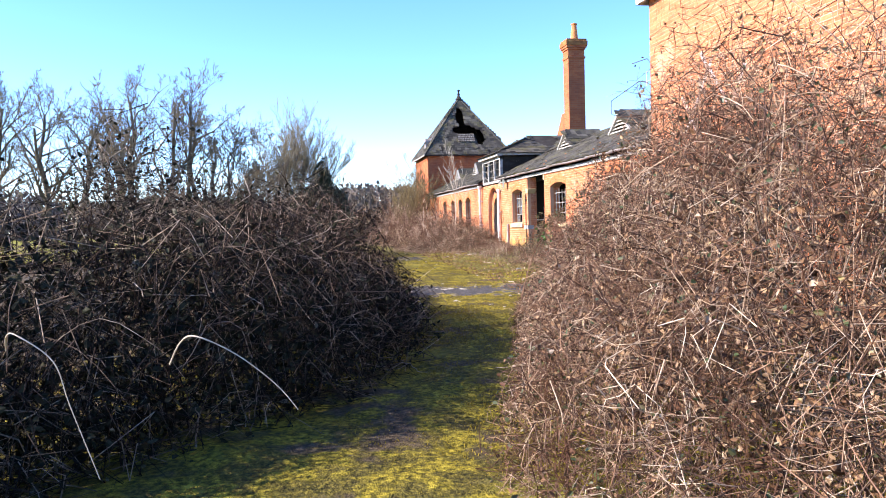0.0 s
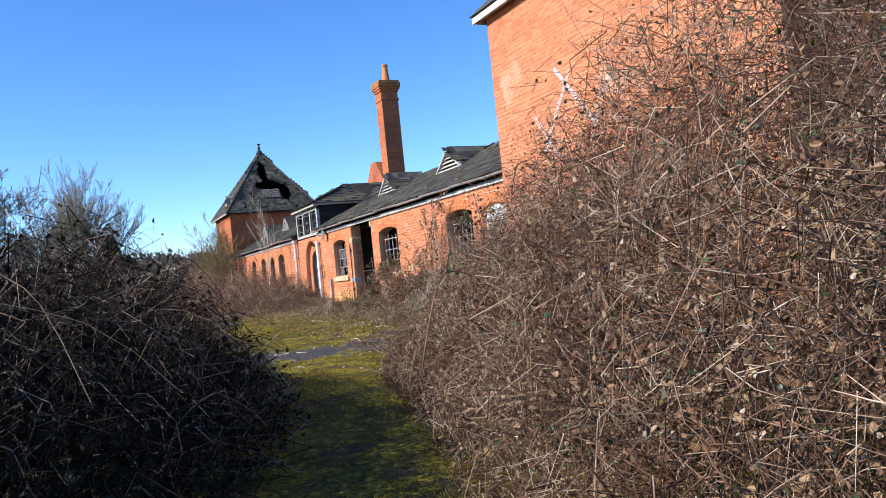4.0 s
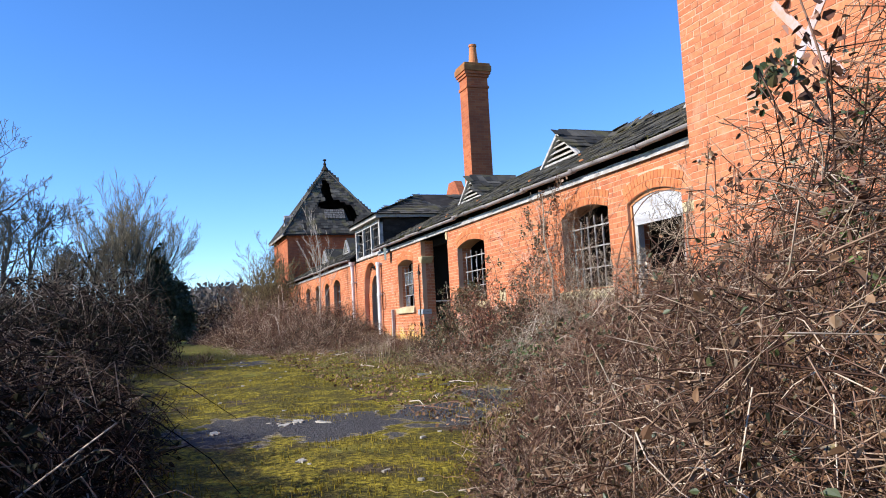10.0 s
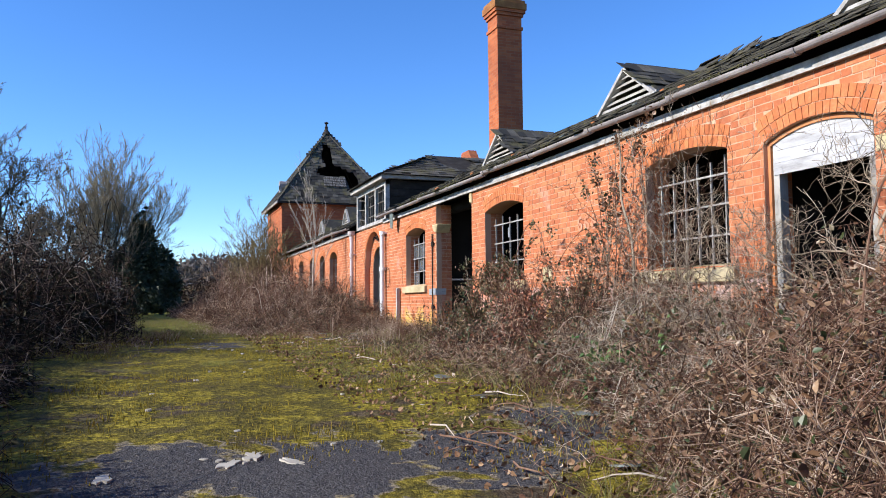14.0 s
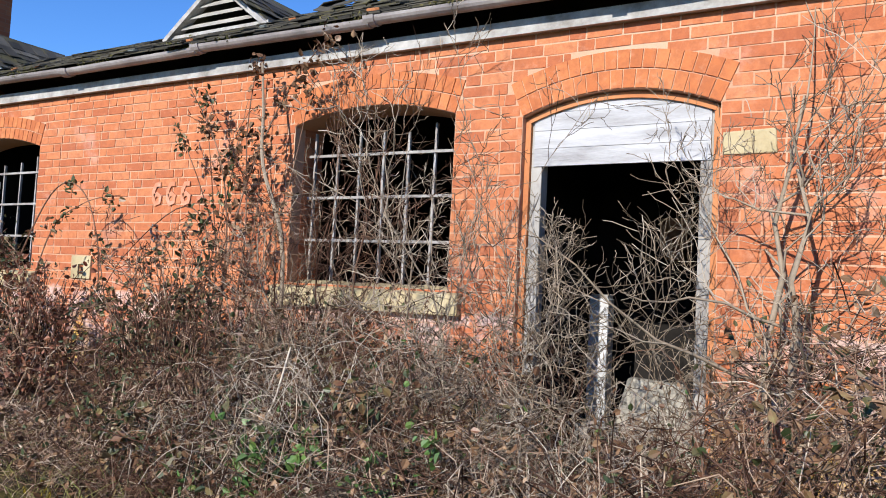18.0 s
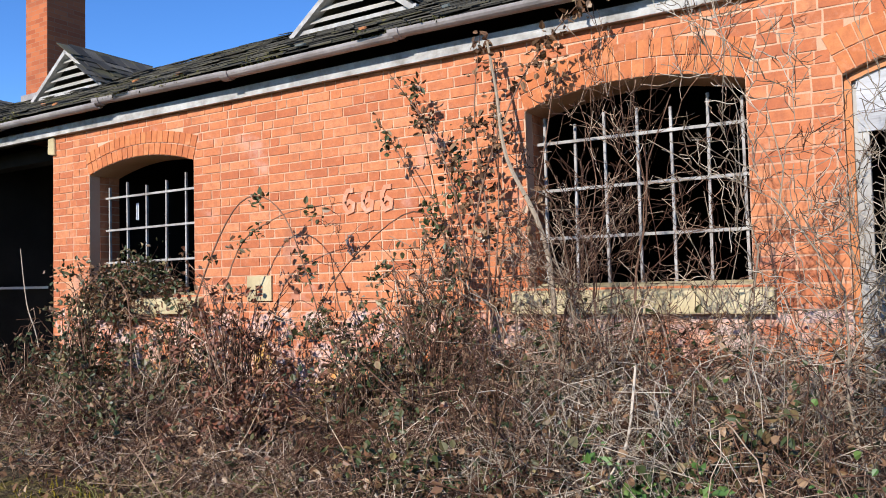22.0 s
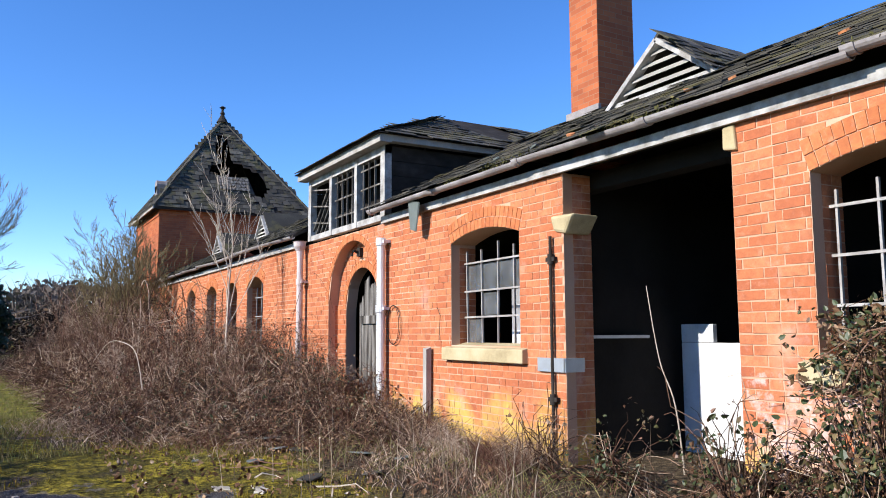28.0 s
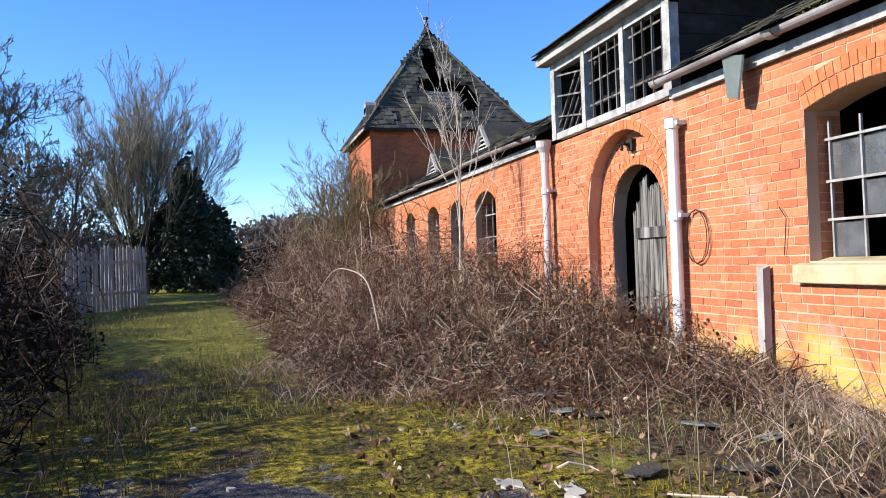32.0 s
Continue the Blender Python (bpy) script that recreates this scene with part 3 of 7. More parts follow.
def uv_box(b, mat, name):
    """A mesh whose faces carry metres as UV, for coursed brick seen from afar."""
    me = b.mesh(name, mat)
    layer = me.uv_layers.new(name="UVMap")
    for p in me.polygons:
        n = p.normal
        for li in p.loop_indices:
            v = me.vertices[me.loops[li].vertex_index].co
            layer.data[li].uv = (v.y if abs(n.x) > 0.7 else v.x, v.z if abs(n.z) < 0.7 else v.y)
    return me


# ---- the long front: wall, bricks, openings ----
COURSE, WALL_TOP, WALL_X0, WALL_X1 = 0.0765, 3.156, -29.6, 4.22


class Opening:
    """An opening with straight jambs and an arched head; ring is the depth of the brick arch."""

    def __init__(self, x0, x1, foot, spring, rise, ring):
        self.x0, self.x1, self.foot, self.spring, self.rise, self.ring = x0, x1, foot, spring, rise, ring
        self.cx, self.half = (x0 + x1) / 2, (x1 - x0) / 2
        if rise > 0:
            self.r = (self.half ** 2 + rise ** 2) / (2 * rise)
            self.cz = spring + rise - self.r

    def head(self, x):
        """The height of the soffit at x."""
        if self.rise <= 0:
            return self.spring
        return self.cz + math.sqrt(max(self.r ** 2 - (x - self.cx) ** 2, 0))

    def blocked(self, z):
        """The stretch of a course at z that the opening and its ring take, or None."""
        if z < self.foot:
            return None
        if self.rise <= 0:
            return (self.x0, self.x1) if z < self.spring else None
        big = self.r + self.ring
        if z < self.spring:
            return self.x0, self.x1
        w = big ** 2 - (z - self.cz) ** 2
        if w <= 0:
            return None
        w = min(math.sqrt(w), (self.half / self.r) * big if self.half < self.r * 0.99 else big)
        if self.half < self.r * 0.99:
            w = min(w, self.half + (z - self.spring) * self.half / max(self.spring - self.cz, 0.05))
        return self.cx - w, self.cx + w


W1 = Opening(0.0, 1.42, 1.47, 2.675, 0.11, 0.24)
D1 = Opening(1.925, 3.155, 0.12, 2.615, 0.13, 0.245)
W2 = Opening(-4.83, -3.30, 1.47, 2.69, 0.115, 0.23)
PORCH = Opening(-7.40, -5.45, 0.0, 3.162, 0, 0)
W3 = Opening(-9.49, -8.12, 1.50, 2.68, 0.11, 0.235)
RECESS = Opening(-13.36, -11.50, 0.25, 2.10, 0.93, 0.115)
ARCH = Opening(-13.02, -11.80, 0.30, 2.02, 0.61, 0.115)
W4 = Opening(-18.05, -16.90, 1.35, 2.62, 0.19, 0.23)
D5 = Opening(-19.75, -18.85, 0.40, 2.60, 0.19, 0.23)
W6 = Opening(-21.70, -20.70, 1.40, 2.62, 0.19, 0.23)
W7 = Opening(-24.0, -23.0, 1.40, 2.64, 0.19, 0.23)
OPENINGS = [W1, D1, W2, PORCH, W3, RECESS, W4, D5, W6, W7]


def pierced_wall(x0, x1, z0, z1, y0, y1, openings):
    """A wall along x with openings cut right through it."""
    cuts = {x0, x1}
    for o in openings:
        n = 14 if o.rise > 0 else 1
        cuts |= {o.x0 + (o.x1 - o.x0) * i / n for i in range(n + 1)}
    cuts = sorted(c for c in cuts if x0 <= c <= x1)
    b = Build()
    for a, c in zip(cuts, cuts[1:]):
        mid = (a + c) / 2
        hit = [o for o in openings if o.x0 < mid < o.x1]
        if not hit:
            b.box((a, y0, z0), (c, y1, z1))
            continue
        o = hit[0]
        if o.foot > z0:
            b.box((a, y0, z0), (c, y1, o.foot))
        ha, hc = o.head(a), o.head(c)
        if min(ha, hc) < z1 - 0.005:
            b.hexa([(a, y0, ha), (c, y0, hc), (c, y1, hc), (a, y1, ha), (a, y0, z1), (c, y0, z1), (c, y1, z1), (a, y1, z1)])
    return b


def brick_rows(x0, x1, z0, z1, openings, r, skip=None):
    """Centres and half lengths of the bricks in a running face: courses of stretchers with headers between."""
    out = []
    rows = int(round((z1 - z0) / COURSE))
    for k in range(rows):
        z = z0 + (k + 0.5) * COURSE
        spans = [(x0, x1)]
        for o in openings:
            cut = o.blocked(z)
            if cut:
                spans = [s for a, b in spans for s in ((a, min(b, cut[0])), (max(a, cut[1]), b)) if s[1] - s[0] > 0.02]
        for a, b in spans:
            x, i = a - (0.0 if k % 2 else 0.115), k % 2
            while x < b:
                length = 0.113 if (i % 3 == 2) else 0.232
                if r.random() < 0.05:
                    length = 0.172
                i += 1
                p, q = max(x, a), min(x + length, b)
                x += length
                if q - p > 0.03 and not (skip and skip((p + q) / 2, z)):
                    out.append(((p + q) / 2, z, (q - p) / 2 - 0.0055))
    return np.array(out)


r_wall = np.random.default_rng(3)
wall = tagged(new("wall_front", pierced_wall(WALL_X0, WALL_X1, -0.25, WALL_TOP, 0.0022, 0.34, OPENINGS).mesh("wall_front", M_MORTAR)),
              "long low red brick front with arched openings, stained near the ground", "wall", kind="structure")


def voussoirs(o, rings, depth, front=-0.005, back=0.11, wide=0.078):
    """The bricks of an arched head, each a mesh of its own."""
    a0 = math.asin(min(o.half / o.r, 1.0))
    for k in range(rings):
        ra, rb = o.r + 0.004 + k * depth, o.r + (k + 1) * depth - 0.006
        n = max(3, int(round(2 * a0 * (ra + depth / 2) / wide)))
        for i in range(n):
            t0, t1 = -a0 + 2 * a0 * i / n + 0.0035 / ra, -a0 + 2 * a0 * (i + 1) / n - 0.0035 / ra
            f = front - 0.003 * r_wall.random()
            q = [(o.cx + rad * math.sin(t), o.cz + rad * math.cos(t)) for rad, t in ((ra, t0), (ra, t1), (rb, t1), (rb, t0))]
            yield Build().hexa([(x, back, z) for x, z in q] + [(x, f, z) for x, z in q])


for o in OPENINGS:
    if o.rise > 0:
        rings = 2 if o.ring > 0.2 else 1
        for b in voussoirs(o, rings, o.ring / rings):
            part("voussoir", b, M_ARCH, wall)
    for edge, side in ((o.x0, -1), (o.x1, 1)):
        z, k, c, h = max(o.foot, -0.2) + COURSE / 2, 0, [], []
        while z < o.spring:
            for ya, yb in (((0.116, 0.226), (0.233, 0.337)) if k % 2 else ((0.116, 0.337),)):
                c.append((edge + side * 0.046 + r_wall.uniform(-0.001, 0.001), (ya + yb) / 2, z))
                h.append((0.05, (yb - ya) / 2, COURSE / 2 - 0.0045))
            z, k = z + COURSE, k + 1
        ob = part("jamb_brickwork", raw_mesh("jamb_brickwork", *box_arrays(np.array(c), np.array(h), 0.0012), M_BRICK, True), None, wall)
        ob["kind"] = "stuff"

LOW_BRICKS = brick_rows(WALL_X0, WALL_X1, -0.21, WALL_TOP, OPENINGS, r_wall)
near = (LOW_BRICKS[:, 0] > -3.2) & (LOW_BRICKS[:, 0] < -0.1) & (LOW_BRICKS[:, 1] > 1.62) & (LOW_BRICKS[:, 1] < 3.2)


def brick_mesh(half):
    v, f = box_arrays(np.array([[0.0, 0.055, 0.0]]), np.array([[half, 0.055, COURSE / 2 - 0.0055]]), 0.0024)
    return raw_mesh("brick", v, f, M_BRICK_ONE, True)


def joined_bricks(rows, name, y_face, parent, mat=None):
    n = len(rows)
    proud = r_wall.uniform(0.0005, 0.0025, n) + (r_wall.random(n) < 0.03) * 0.003
    c = np.stack([rows[:, 0], y_face + 0.055 - proud, rows[:, 1] + r_wall.uniform(-0.002, 0.002, n)], 1)
    h = np.stack([rows[:, 2], np.full(n, 0.055), np.full(n, COURSE / 2 - 0.0055)], 1)
    v, f = box_arrays(c, h, 0.0026)
    ob = part(name, raw_mesh(name, v, f, mat or M_BRICK, True), None, parent)
    ob["kind"] = "stuff"
    return ob


joined_bricks(LOW_BRICKS[~near], "brickwork", 0.0, wall)

# ---- rough interior: added walls with the rooms' shade in their colour ----
def plain(name, a, b, mat, label, category="wall"):
    return tagged(new(name, Build().box(a, b).mesh(name, mat)), label, category, kind="structure")


plain("wall_slot", (4.2, 1.2, -0.2), (4.43, 1.4, 3.6), M_INNER_SHADE, "added wall closing the slot beside the block, shade in its colour")
plain("wall_back", (-29.4, 6.2, -0.2), (4.5, 6.5, 3.4), M_INNER_SHADE, "bare back wall of the rooms, indoor shade in its colour")
plain("floor", (-29.3, 0.36, -0.2), (4.5, 6.2, 0.2), M_INNER_SHADE, "concrete floor inside, indoor shade in its colour", "floor")
plain("wall_inner_1", (-7.90, 0.345, 0.2), (-7.66, 6.2, 3.3), M_INNER_SHADE, "brick cross wall beside the porch, shade in its colour")
plain("wall_inner_2", (-5.45, 0.345, 0.2), (-5.2, 6.2, 3.3), M_INNER_SHADE, "brick cross wall beside the porch, shade in its colour")
plain("wall_inner_3", (1.6, 0.345, 0.2), (1.8, 6.2, 3.3), M_INNER_SHADE, "brick cross wall inside, shade in its colour")
plain("wall_inner_4", (-15.0, 0.345, 0.2), (-14.8, 6.2, 3.3), M_INNER_SHADE, "brick cross wall inside, shade in its colour")
plain("wall_porch_back", (-7.66, 3.0, 0.2), (-5.45, 3.15, 3.3), M_PLASTER, "plastered wall at the back of the porch, darkened for shade")
plain("wall_end", (4.0, 0.345, -0.2), (4.2, 6.2, 3.3), M_INNER_SHADE, "end wall, indoor shade in its colour")

# ---- tall block ----
BX0, BX1, BY, BTOP = 4.42, 11.2, -0.83, 6.24


block = tagged(new("wall_block", uv_box(Build().box((BX0 + 0.006, BY + 0.008, -0.4), (BX1, 6.2, BTOP)), M_FAR_BRICK, "wall_block")),
               "tall orange brick block with faded painted crosses", "wall", kind="structure")
part("mortar_face", Build().box((BX0 + 0.006, BY + 0.0022, -0.3), (BX1, BY + 0.007, BTOP - 0.02)), M_MORTAR, block)
joined_bricks(brick_rows(BX0, BX1, 0.12, BTOP - 0.02, [], r_wall), "brickwork", BY, block, M_BRICK_BLOCK)


def hip_roof(name, x0, x1, y0, y1, z, rise, inset, mat):
    a = [(x0, y0, z), (x1, y0, z), (x1, y1, z), (x0, y1, z)]
    m = (y0 + y1) / 2
    r0, r1 = (x0 + inset, m, z + rise), (x1 - inset, m, z + rise)
    b = Build().poly([a[0], a[1], r1, r0]).poly([a[1], a[2], r1]).poly([a[2], a[3], r0, r1]).poly([a[3], a[0], r0]).poly(a[::-1])
    return part(name, b, mat, None)


tagged(hip_roof("roof_block", BX0 - 0.25, BX1 + 0.2, BY - 0.25, 6.4, BTOP + 0.06, 3.4, 2.2, M_SLATE), "steep hipped slate roof of the tall block", "roof", kind="structure")
tagged(new("trim_block_eave", Build().box((BX0 - 0.22, BY - 0.20, BTOP - 0.08), (BX1, BY - 0.16, BTOP + 0.04))
                        .box((BX0 - 0.22, BY - 0.16, BTOP - 0.08), (BX0 - 0.18, 6.2, BTOP + 0.04)).box((BX0 - 0.18, BY - 0.16, BTOP - 0.02), (BX1, BY, BTOP)).mesh("trim", M_WHITE)),
                    "white painted eaves board of the tall block", "trim", kind="structure")


def cross(name, strokes, label):
    t = thing(name, label, "graffiti", (strokes[0][0][0], BY, strokes[0][0][1]))
    for (xa, za), (xb, zb) in strokes:
        n, b = 9, Build()
        px, pz = -(zb - za), xb - xa
        ln = math.hypot(px, pz)
        rr = random.Random(int(xa * 100))
        for y in (BY - 0.002, BY - 0.0095):
            for i in range(n + 1):
                w = 0.034 + 0.012 * rr.random()
                x, z = xa + (xb - xa) * i / n, za + (zb - za) * i / n
                b.v += [(x - px / ln * w, y, z - pz / ln * w), (x + px / ln * w, y, z + pz / ln * w)]
        for i in range(n):
            a, c = 2 * i, 2 * (n + 1) + 2 * i
            b.f += [(a, a + 1, a + 3, a + 2), (c, c + 2, c + 3, c + 1), (a, a + 2, c + 2, c), (a + 1, c + 1, c + 3, a + 3)]
        under(part("stroke", b, M_BLUE_PAINT, None), t)


cross("painted_cross", (((5.80, 3.93), (6.50, 3.01)), ((5.96, 3.22), (6.96, 4.48))), "faded blue painted cross on the brick block")
cross("painted_cross", (((6.53, 4.62), (7.52, 3.46)), ((7.47, 3.39), (7.99, 4.15))), "faded blue painted zigzag on the brick block")

# ---- arched recess ----
recess = tagged(new("wall_recess", pierced_wall(-13.45, -11.40, 0.2, 3.1, 0.166, 0.335, [ARCH]).mesh("wall_recess", M_MORTAR)),
                "brick panel set back inside the big round arch", "wall", kind="structure")
joined_bricks(brick_rows(-13.36, -11.50, 0.25, 3.0, [ARCH], r_wall, lambda x, z: z > RECESS.head(min(max(x, -13.35), -11.51)) + 0.03), "brickwork", 0.16, recess)
for b in voussoirs(ARCH, 1, 0.115, 0.154, 0.3):
    part("voussoir", b, M_ARCH, recess)
tagged(new("lamp_bracket", Build().box((-12.49, 0.10, 2.80), (-12.37, 0.16, 2.93)).tube([(-12.43, 0.12, 2.86), (-12.43, 0.02, 2.88), (-12.43, 0.0, 2.80)], 0.022, 8).mesh("lamp_bracket", M_WOOD_DARK)),
       "black iron lamp bracket over the arched door", "bracket")


def arched_door():
    t = thing("door_arch", "old weathered plank door hanging ajar in the round arch", "door", (-11.84, 0.25, 0.35), kind="structure")
    m = pose(-11.86, 0.24, 0.33, 0, 0, 0) @ pose(0, 0, 0, 0, 0, 180 + 3)
    rr, x0 = random.Random(8), 0.0
    for i in range(9):
        w = rr.uniform(0.055, 0.085)
        top = 1.70 + 0.55 * math.sqrt(max(0, 1 - ((x0 - 0.05) / 0.66) ** 2)) - rr.choice((0, 0, 0.04, 0.16))
        foot, lean, split = rr.choice((0.0, 0.05, 0.14)), rr.uniform(-0.006, 0.006), rr.uniform(0.15, 0.5)
        b = Build()
        b.hexa([m @ Vector(q) for q in ((x0, -0.02, foot), (x0 + w, -0.02, foot + rr.uniform(-0.03, 0.05)), (x0 + w, 0.012, foot), (x0, 0.012, foot), (x0 + lean, -0.02, top), (x0 + w * split + lean, -0.02, top - 0.03), (x0 + w * split + lean, 0.012, top - 0.03), (x0 + lean, 0.012, top))])
        b.hexa([m @ Vector(q) for q in ((x0 + w * split + 0.006, -0.017, foot + 0.3), (x0 + w, -0.017, foot + 0.02), (x0 + w, 0.010, foot + 0.02), (x0 + w * split + 0.006, 0.010, foot + 0.3), (x0 + w * split + 0.010 + lean, -0.017, top - 0.08), (x0 + w + lean, -0.017, top - 0.02), (x0 + w + lean, 0.010, top - 0.02), (x0 + w * split + 0.010 + lean, 0.010, top - 0.08))])
        under(part("plank", b, M_WOOD_OLD, None), t)
        x0 += w + rr.uniform(0.002, 0.012)
    for z in (0.35, 1.45):
        under(part("ledge", Build().box((0.0, 0.012, z), (0.62, 0.045, z + 0.12), m), M_WOOD_OLD, None), t)


arched_door()

# ---- main roof ----
EAVE_Y, EAVE_Z, SLOPE, RIDGE_Y = -0.18, 3.37, 0.495, 2.78


def roof_z(y):
    return EAVE_Z + (y - EAVE_Y) * SLOPE


rz = roof_z(RIDGE_Y)
deck = Build()
for sx0, sx1 in ((-29.3, -14.62), (-14.62, -11.38), (-11.38, 4.55)):
    y0 = EAVE_Y if sx0 != -14.62 else 0.45
    lo = [(sx0, y0, roof_z(y0)), (sx1, y0, roof_z(y0)), (sx1, RIDGE_Y, rz), (sx0, RIDGE_Y, rz)]
    deck.hexa([(x, y, z - 0.06) for x, y, z in lo] + [(x, y, z - 0.012) for x, y, z in lo])
lo = [(-29.3, RIDGE_Y, rz), (4.55, RIDGE_Y, rz), (4.55, 6.6, 3.0), (-29.3, 6.6, 3.0)]
deck.hexa([(x, y, z - 0.06) for x, y, z in lo] + [(x, y, z - 0.012) for x, y, z in lo])
roof = tagged(new("roof", deck.mesh("roof", M_WOOD_DARK)), "long pitched roof of broken grey slates", "roof", kind="structure")


def turned_boxes(c, ax, ay, az, half):
    """Vertices and quads of boxes with axes of their own, each (n, 3)."""
    sign = np.array([(-1, -1, -1), (1, -1, -1), (1, 1, -1), (-1, 1, -1), (-1, -1, 1), (1, -1, 1), (1, 1, 1), (-1, 1, 1)], float)
    e = half[:, None] * sign[None]
    v = c[:, None] + ax[:, None] * e[..., :1] + ay[:, None] * e[..., 1:2] + az[:, None] * e[..., 2:]
    q = np.array([(3, 2, 1, 0), (4, 5, 6, 7), (0, 1, 5, 4), (1, 2, 6, 5), (2, 3, 7, 6), (3, 0, 4, 7)])
    return v.reshape(-1, 3), (np.arange(len(c))[:, None, None] * 8 + q[None]).reshape(-1, 4)


def slate_field(origin, across, up, width, height, inside, seed, wide=0.24, show=0.17, lost=0.5, slip=0.02):
    """Slates in courses over a slope: their centres, axes and half sizes. Some have slipped, some are lost."""
    r = np.random.default_rng(seed)
    origin, across, up = Vector(origin), Vector(across).normalized(), Vector(up).normalized()
    out = across.cross(up)
    c, ax, ay, az = [], [], [], []
    for k in range(int(height / show) + 1):
        for i in range(-1, int(width / wide) + 2):
            a, b = (i + 0.5 * (k % 2)) * wide, k * show
            if not inside(a, b):
                continue
            p = origin + across * a + up * b
            gap = noise.noise((p.x * 0.55, p.y * 0.9 + 7, p.z * 0.9 + seed))
            if gap > lost or r.random() < 0.012:
                continue
            loose = r.random() < 0.11 + max(0, gap - lost + 0.25) * 0.8
            turn = r.normal(0, 0.16 if loose else 0.012)
            tilt = 0.055 + abs(r.normal(0, 0.05 if loose else 0.010))
            x = across * math.cos(turn) + up * math.sin(turn)
            y0 = up * math.cos(turn) - across * math.sin(turn)
            y = (y0 - out * tilt).normalized()
            z = x.cross(y)
            p = p + up * 0.10 + out * (0.012 + 0.008 * r.random() + (0.014 if loose else 0)) - up * (abs(r.normal(0, 0.06)) if loose else r.normal(0, slip * 0.2))
            c.append(p), ax.append(x), ay.append(y), az.append(z)
    n = len(c)
    half = np.stack([np.full(n, wide / 2 - 0.003) * r.uniform(0.96, 1.0, n), np.full(n, 0.15), np.full(n, 0.004)], 1)
    return np.array(c), np.array(ax), np.array(ay), np.array(az), half


UP = Vector((0, 1, SLOPE))


def main_inside(a, b):
    x = -29.2 + a
    y = EAVE_Y + b / math.sqrt(1 + SLOPE ** 2)
    if y > RIDGE_Y - 0.1 or x > 4.5:
        return False
    return not (-14.7 < x < -11.3 and y < 3.0)


field = slate_field((-29.2, EAVE_Y, EAVE_Z), (1, 0, 0), UP, 33.8, 3.4, main_inside, 5, lost=0.40)
single = (field[0][:, 0] > -6.6) & (field[0][:, 0] < -3.2) & (field[0][:, 1] < 2.6)
many = [f[~single] for f in field]
part("slate_field", raw_mesh("slate_field", *turned_boxes(*many), M_SLATE, True), None, roof)["kind"] = "stuff"


def vent(x, y=1.60, half=0.60, base=None, apex=4.90):
    base = roof_z(y) - 0.03 if base is None else base
    t = thing("roof_vent", "small gabled louvre vent with white frame and slate roof", "roof vent", (x, y, base), "roof vents")
    w, h = half, apex - base
    fr = Build()
    for s in (-1, 1):
        fr.bar((s * (w - 0.03), 0, 0.02), (0, 0, h - 0.05), 0.055, 0.135, (0, 1, 0))
    fr.box((-w + 0.02, -0.03, 0), (w - 0.02, 0.03, 0.085))
    casing = part("frame", fr, M_OLD_WHITE, t, "flaking white painted frame")
    for i in range(4):
        z = 0.14 + i * (h - 0.22) / 4
        ww = w * (1 - (z + 0.05) / h) - 0.045
        if ww > 0.03:
            part("slat", Build().hexa([(-ww, -0.02, z), (ww, -0.02, z), (ww, 0.05, z + 0.06), (-ww, 0.05, z + 0.06), (-ww, -0.02, z + 0.016), (ww, -0.02, z + 0.016), (ww, 0.05, z + 0.076), (-ww, 0.05, z + 0.076)]), M_WOOD_GREY, casing)
    back = (apex - EAVE_Z) / SLOPE + EAVE_Y - y
    for s, nm in ((-1, "roof_slope"), (1, "roof_slope")):
        o, e = (s * (w + 0.03), 0.025, -0.05), (0, 0.0, h + 0.03)
        b2 = (0, back + 0.05, h + 0.03)
        b = Build()
        pts = [o, e, b2]
        top = [(p[0] + s * 0.02, p[1], p[2] + 0.03) for p in pts]
        b.poly(pts).poly(top)
        for i in range(3):
            b.poly([pts[i], pts[(i + 1) % 3], top[(i + 1) % 3], top[i]])
        part(nm, b, M_SLATE, t, "dark slate slope")
    if x > -10:
        bare = 0.42 if x > -5 else 0.0
        su = Vector((-(w + 0.03), 0, h + 0.08))
        fi = slate_field((w + 0.05, 0.03, -0.02), (0, 1, 0), su, back + 0.2, su.length, lambda a, b: a < (back + 0.2) * (b + 0.12) / su.length and bare < b < su.length - 0.27, int(x * 10) % 90, wide=0.2, show=0.14, lost=0.6)
        part("slate_field", raw_mesh("slate_field", *turned_boxes(*fi), M_SLATE, True), None, t)["kind"] = "stuff"
    return t


rl = random.Random(44)
for i in range(11):
    x, y = -1.75 + i * 0.105 + rl.uniform(-0.03, 0.03), 2.45 + rl.uniform(-0.12, 0.12)
    m = pose(x, y, roof_z(y) + 0.05 + 0.05 * rl.random(), 26 + rl.uniform(-6, 22), rl.uniform(-12, 12), rl.uniform(-28, 28))
    tagged(new("loose_slate", Build().box((-0.12, -0.17, -0.005), (0.12, 0.17, 0.005), m).mesh("loose_slate", M_SLATE)), "loose slate lifted up near the ridge", "slate", "loose slates")
for x in (2.24, -2.70, -7.64, -22.35, -27.2):
    vent(x, half=0.84 if x > -10 else 0.60)

# ---- gutter and eaves board ----


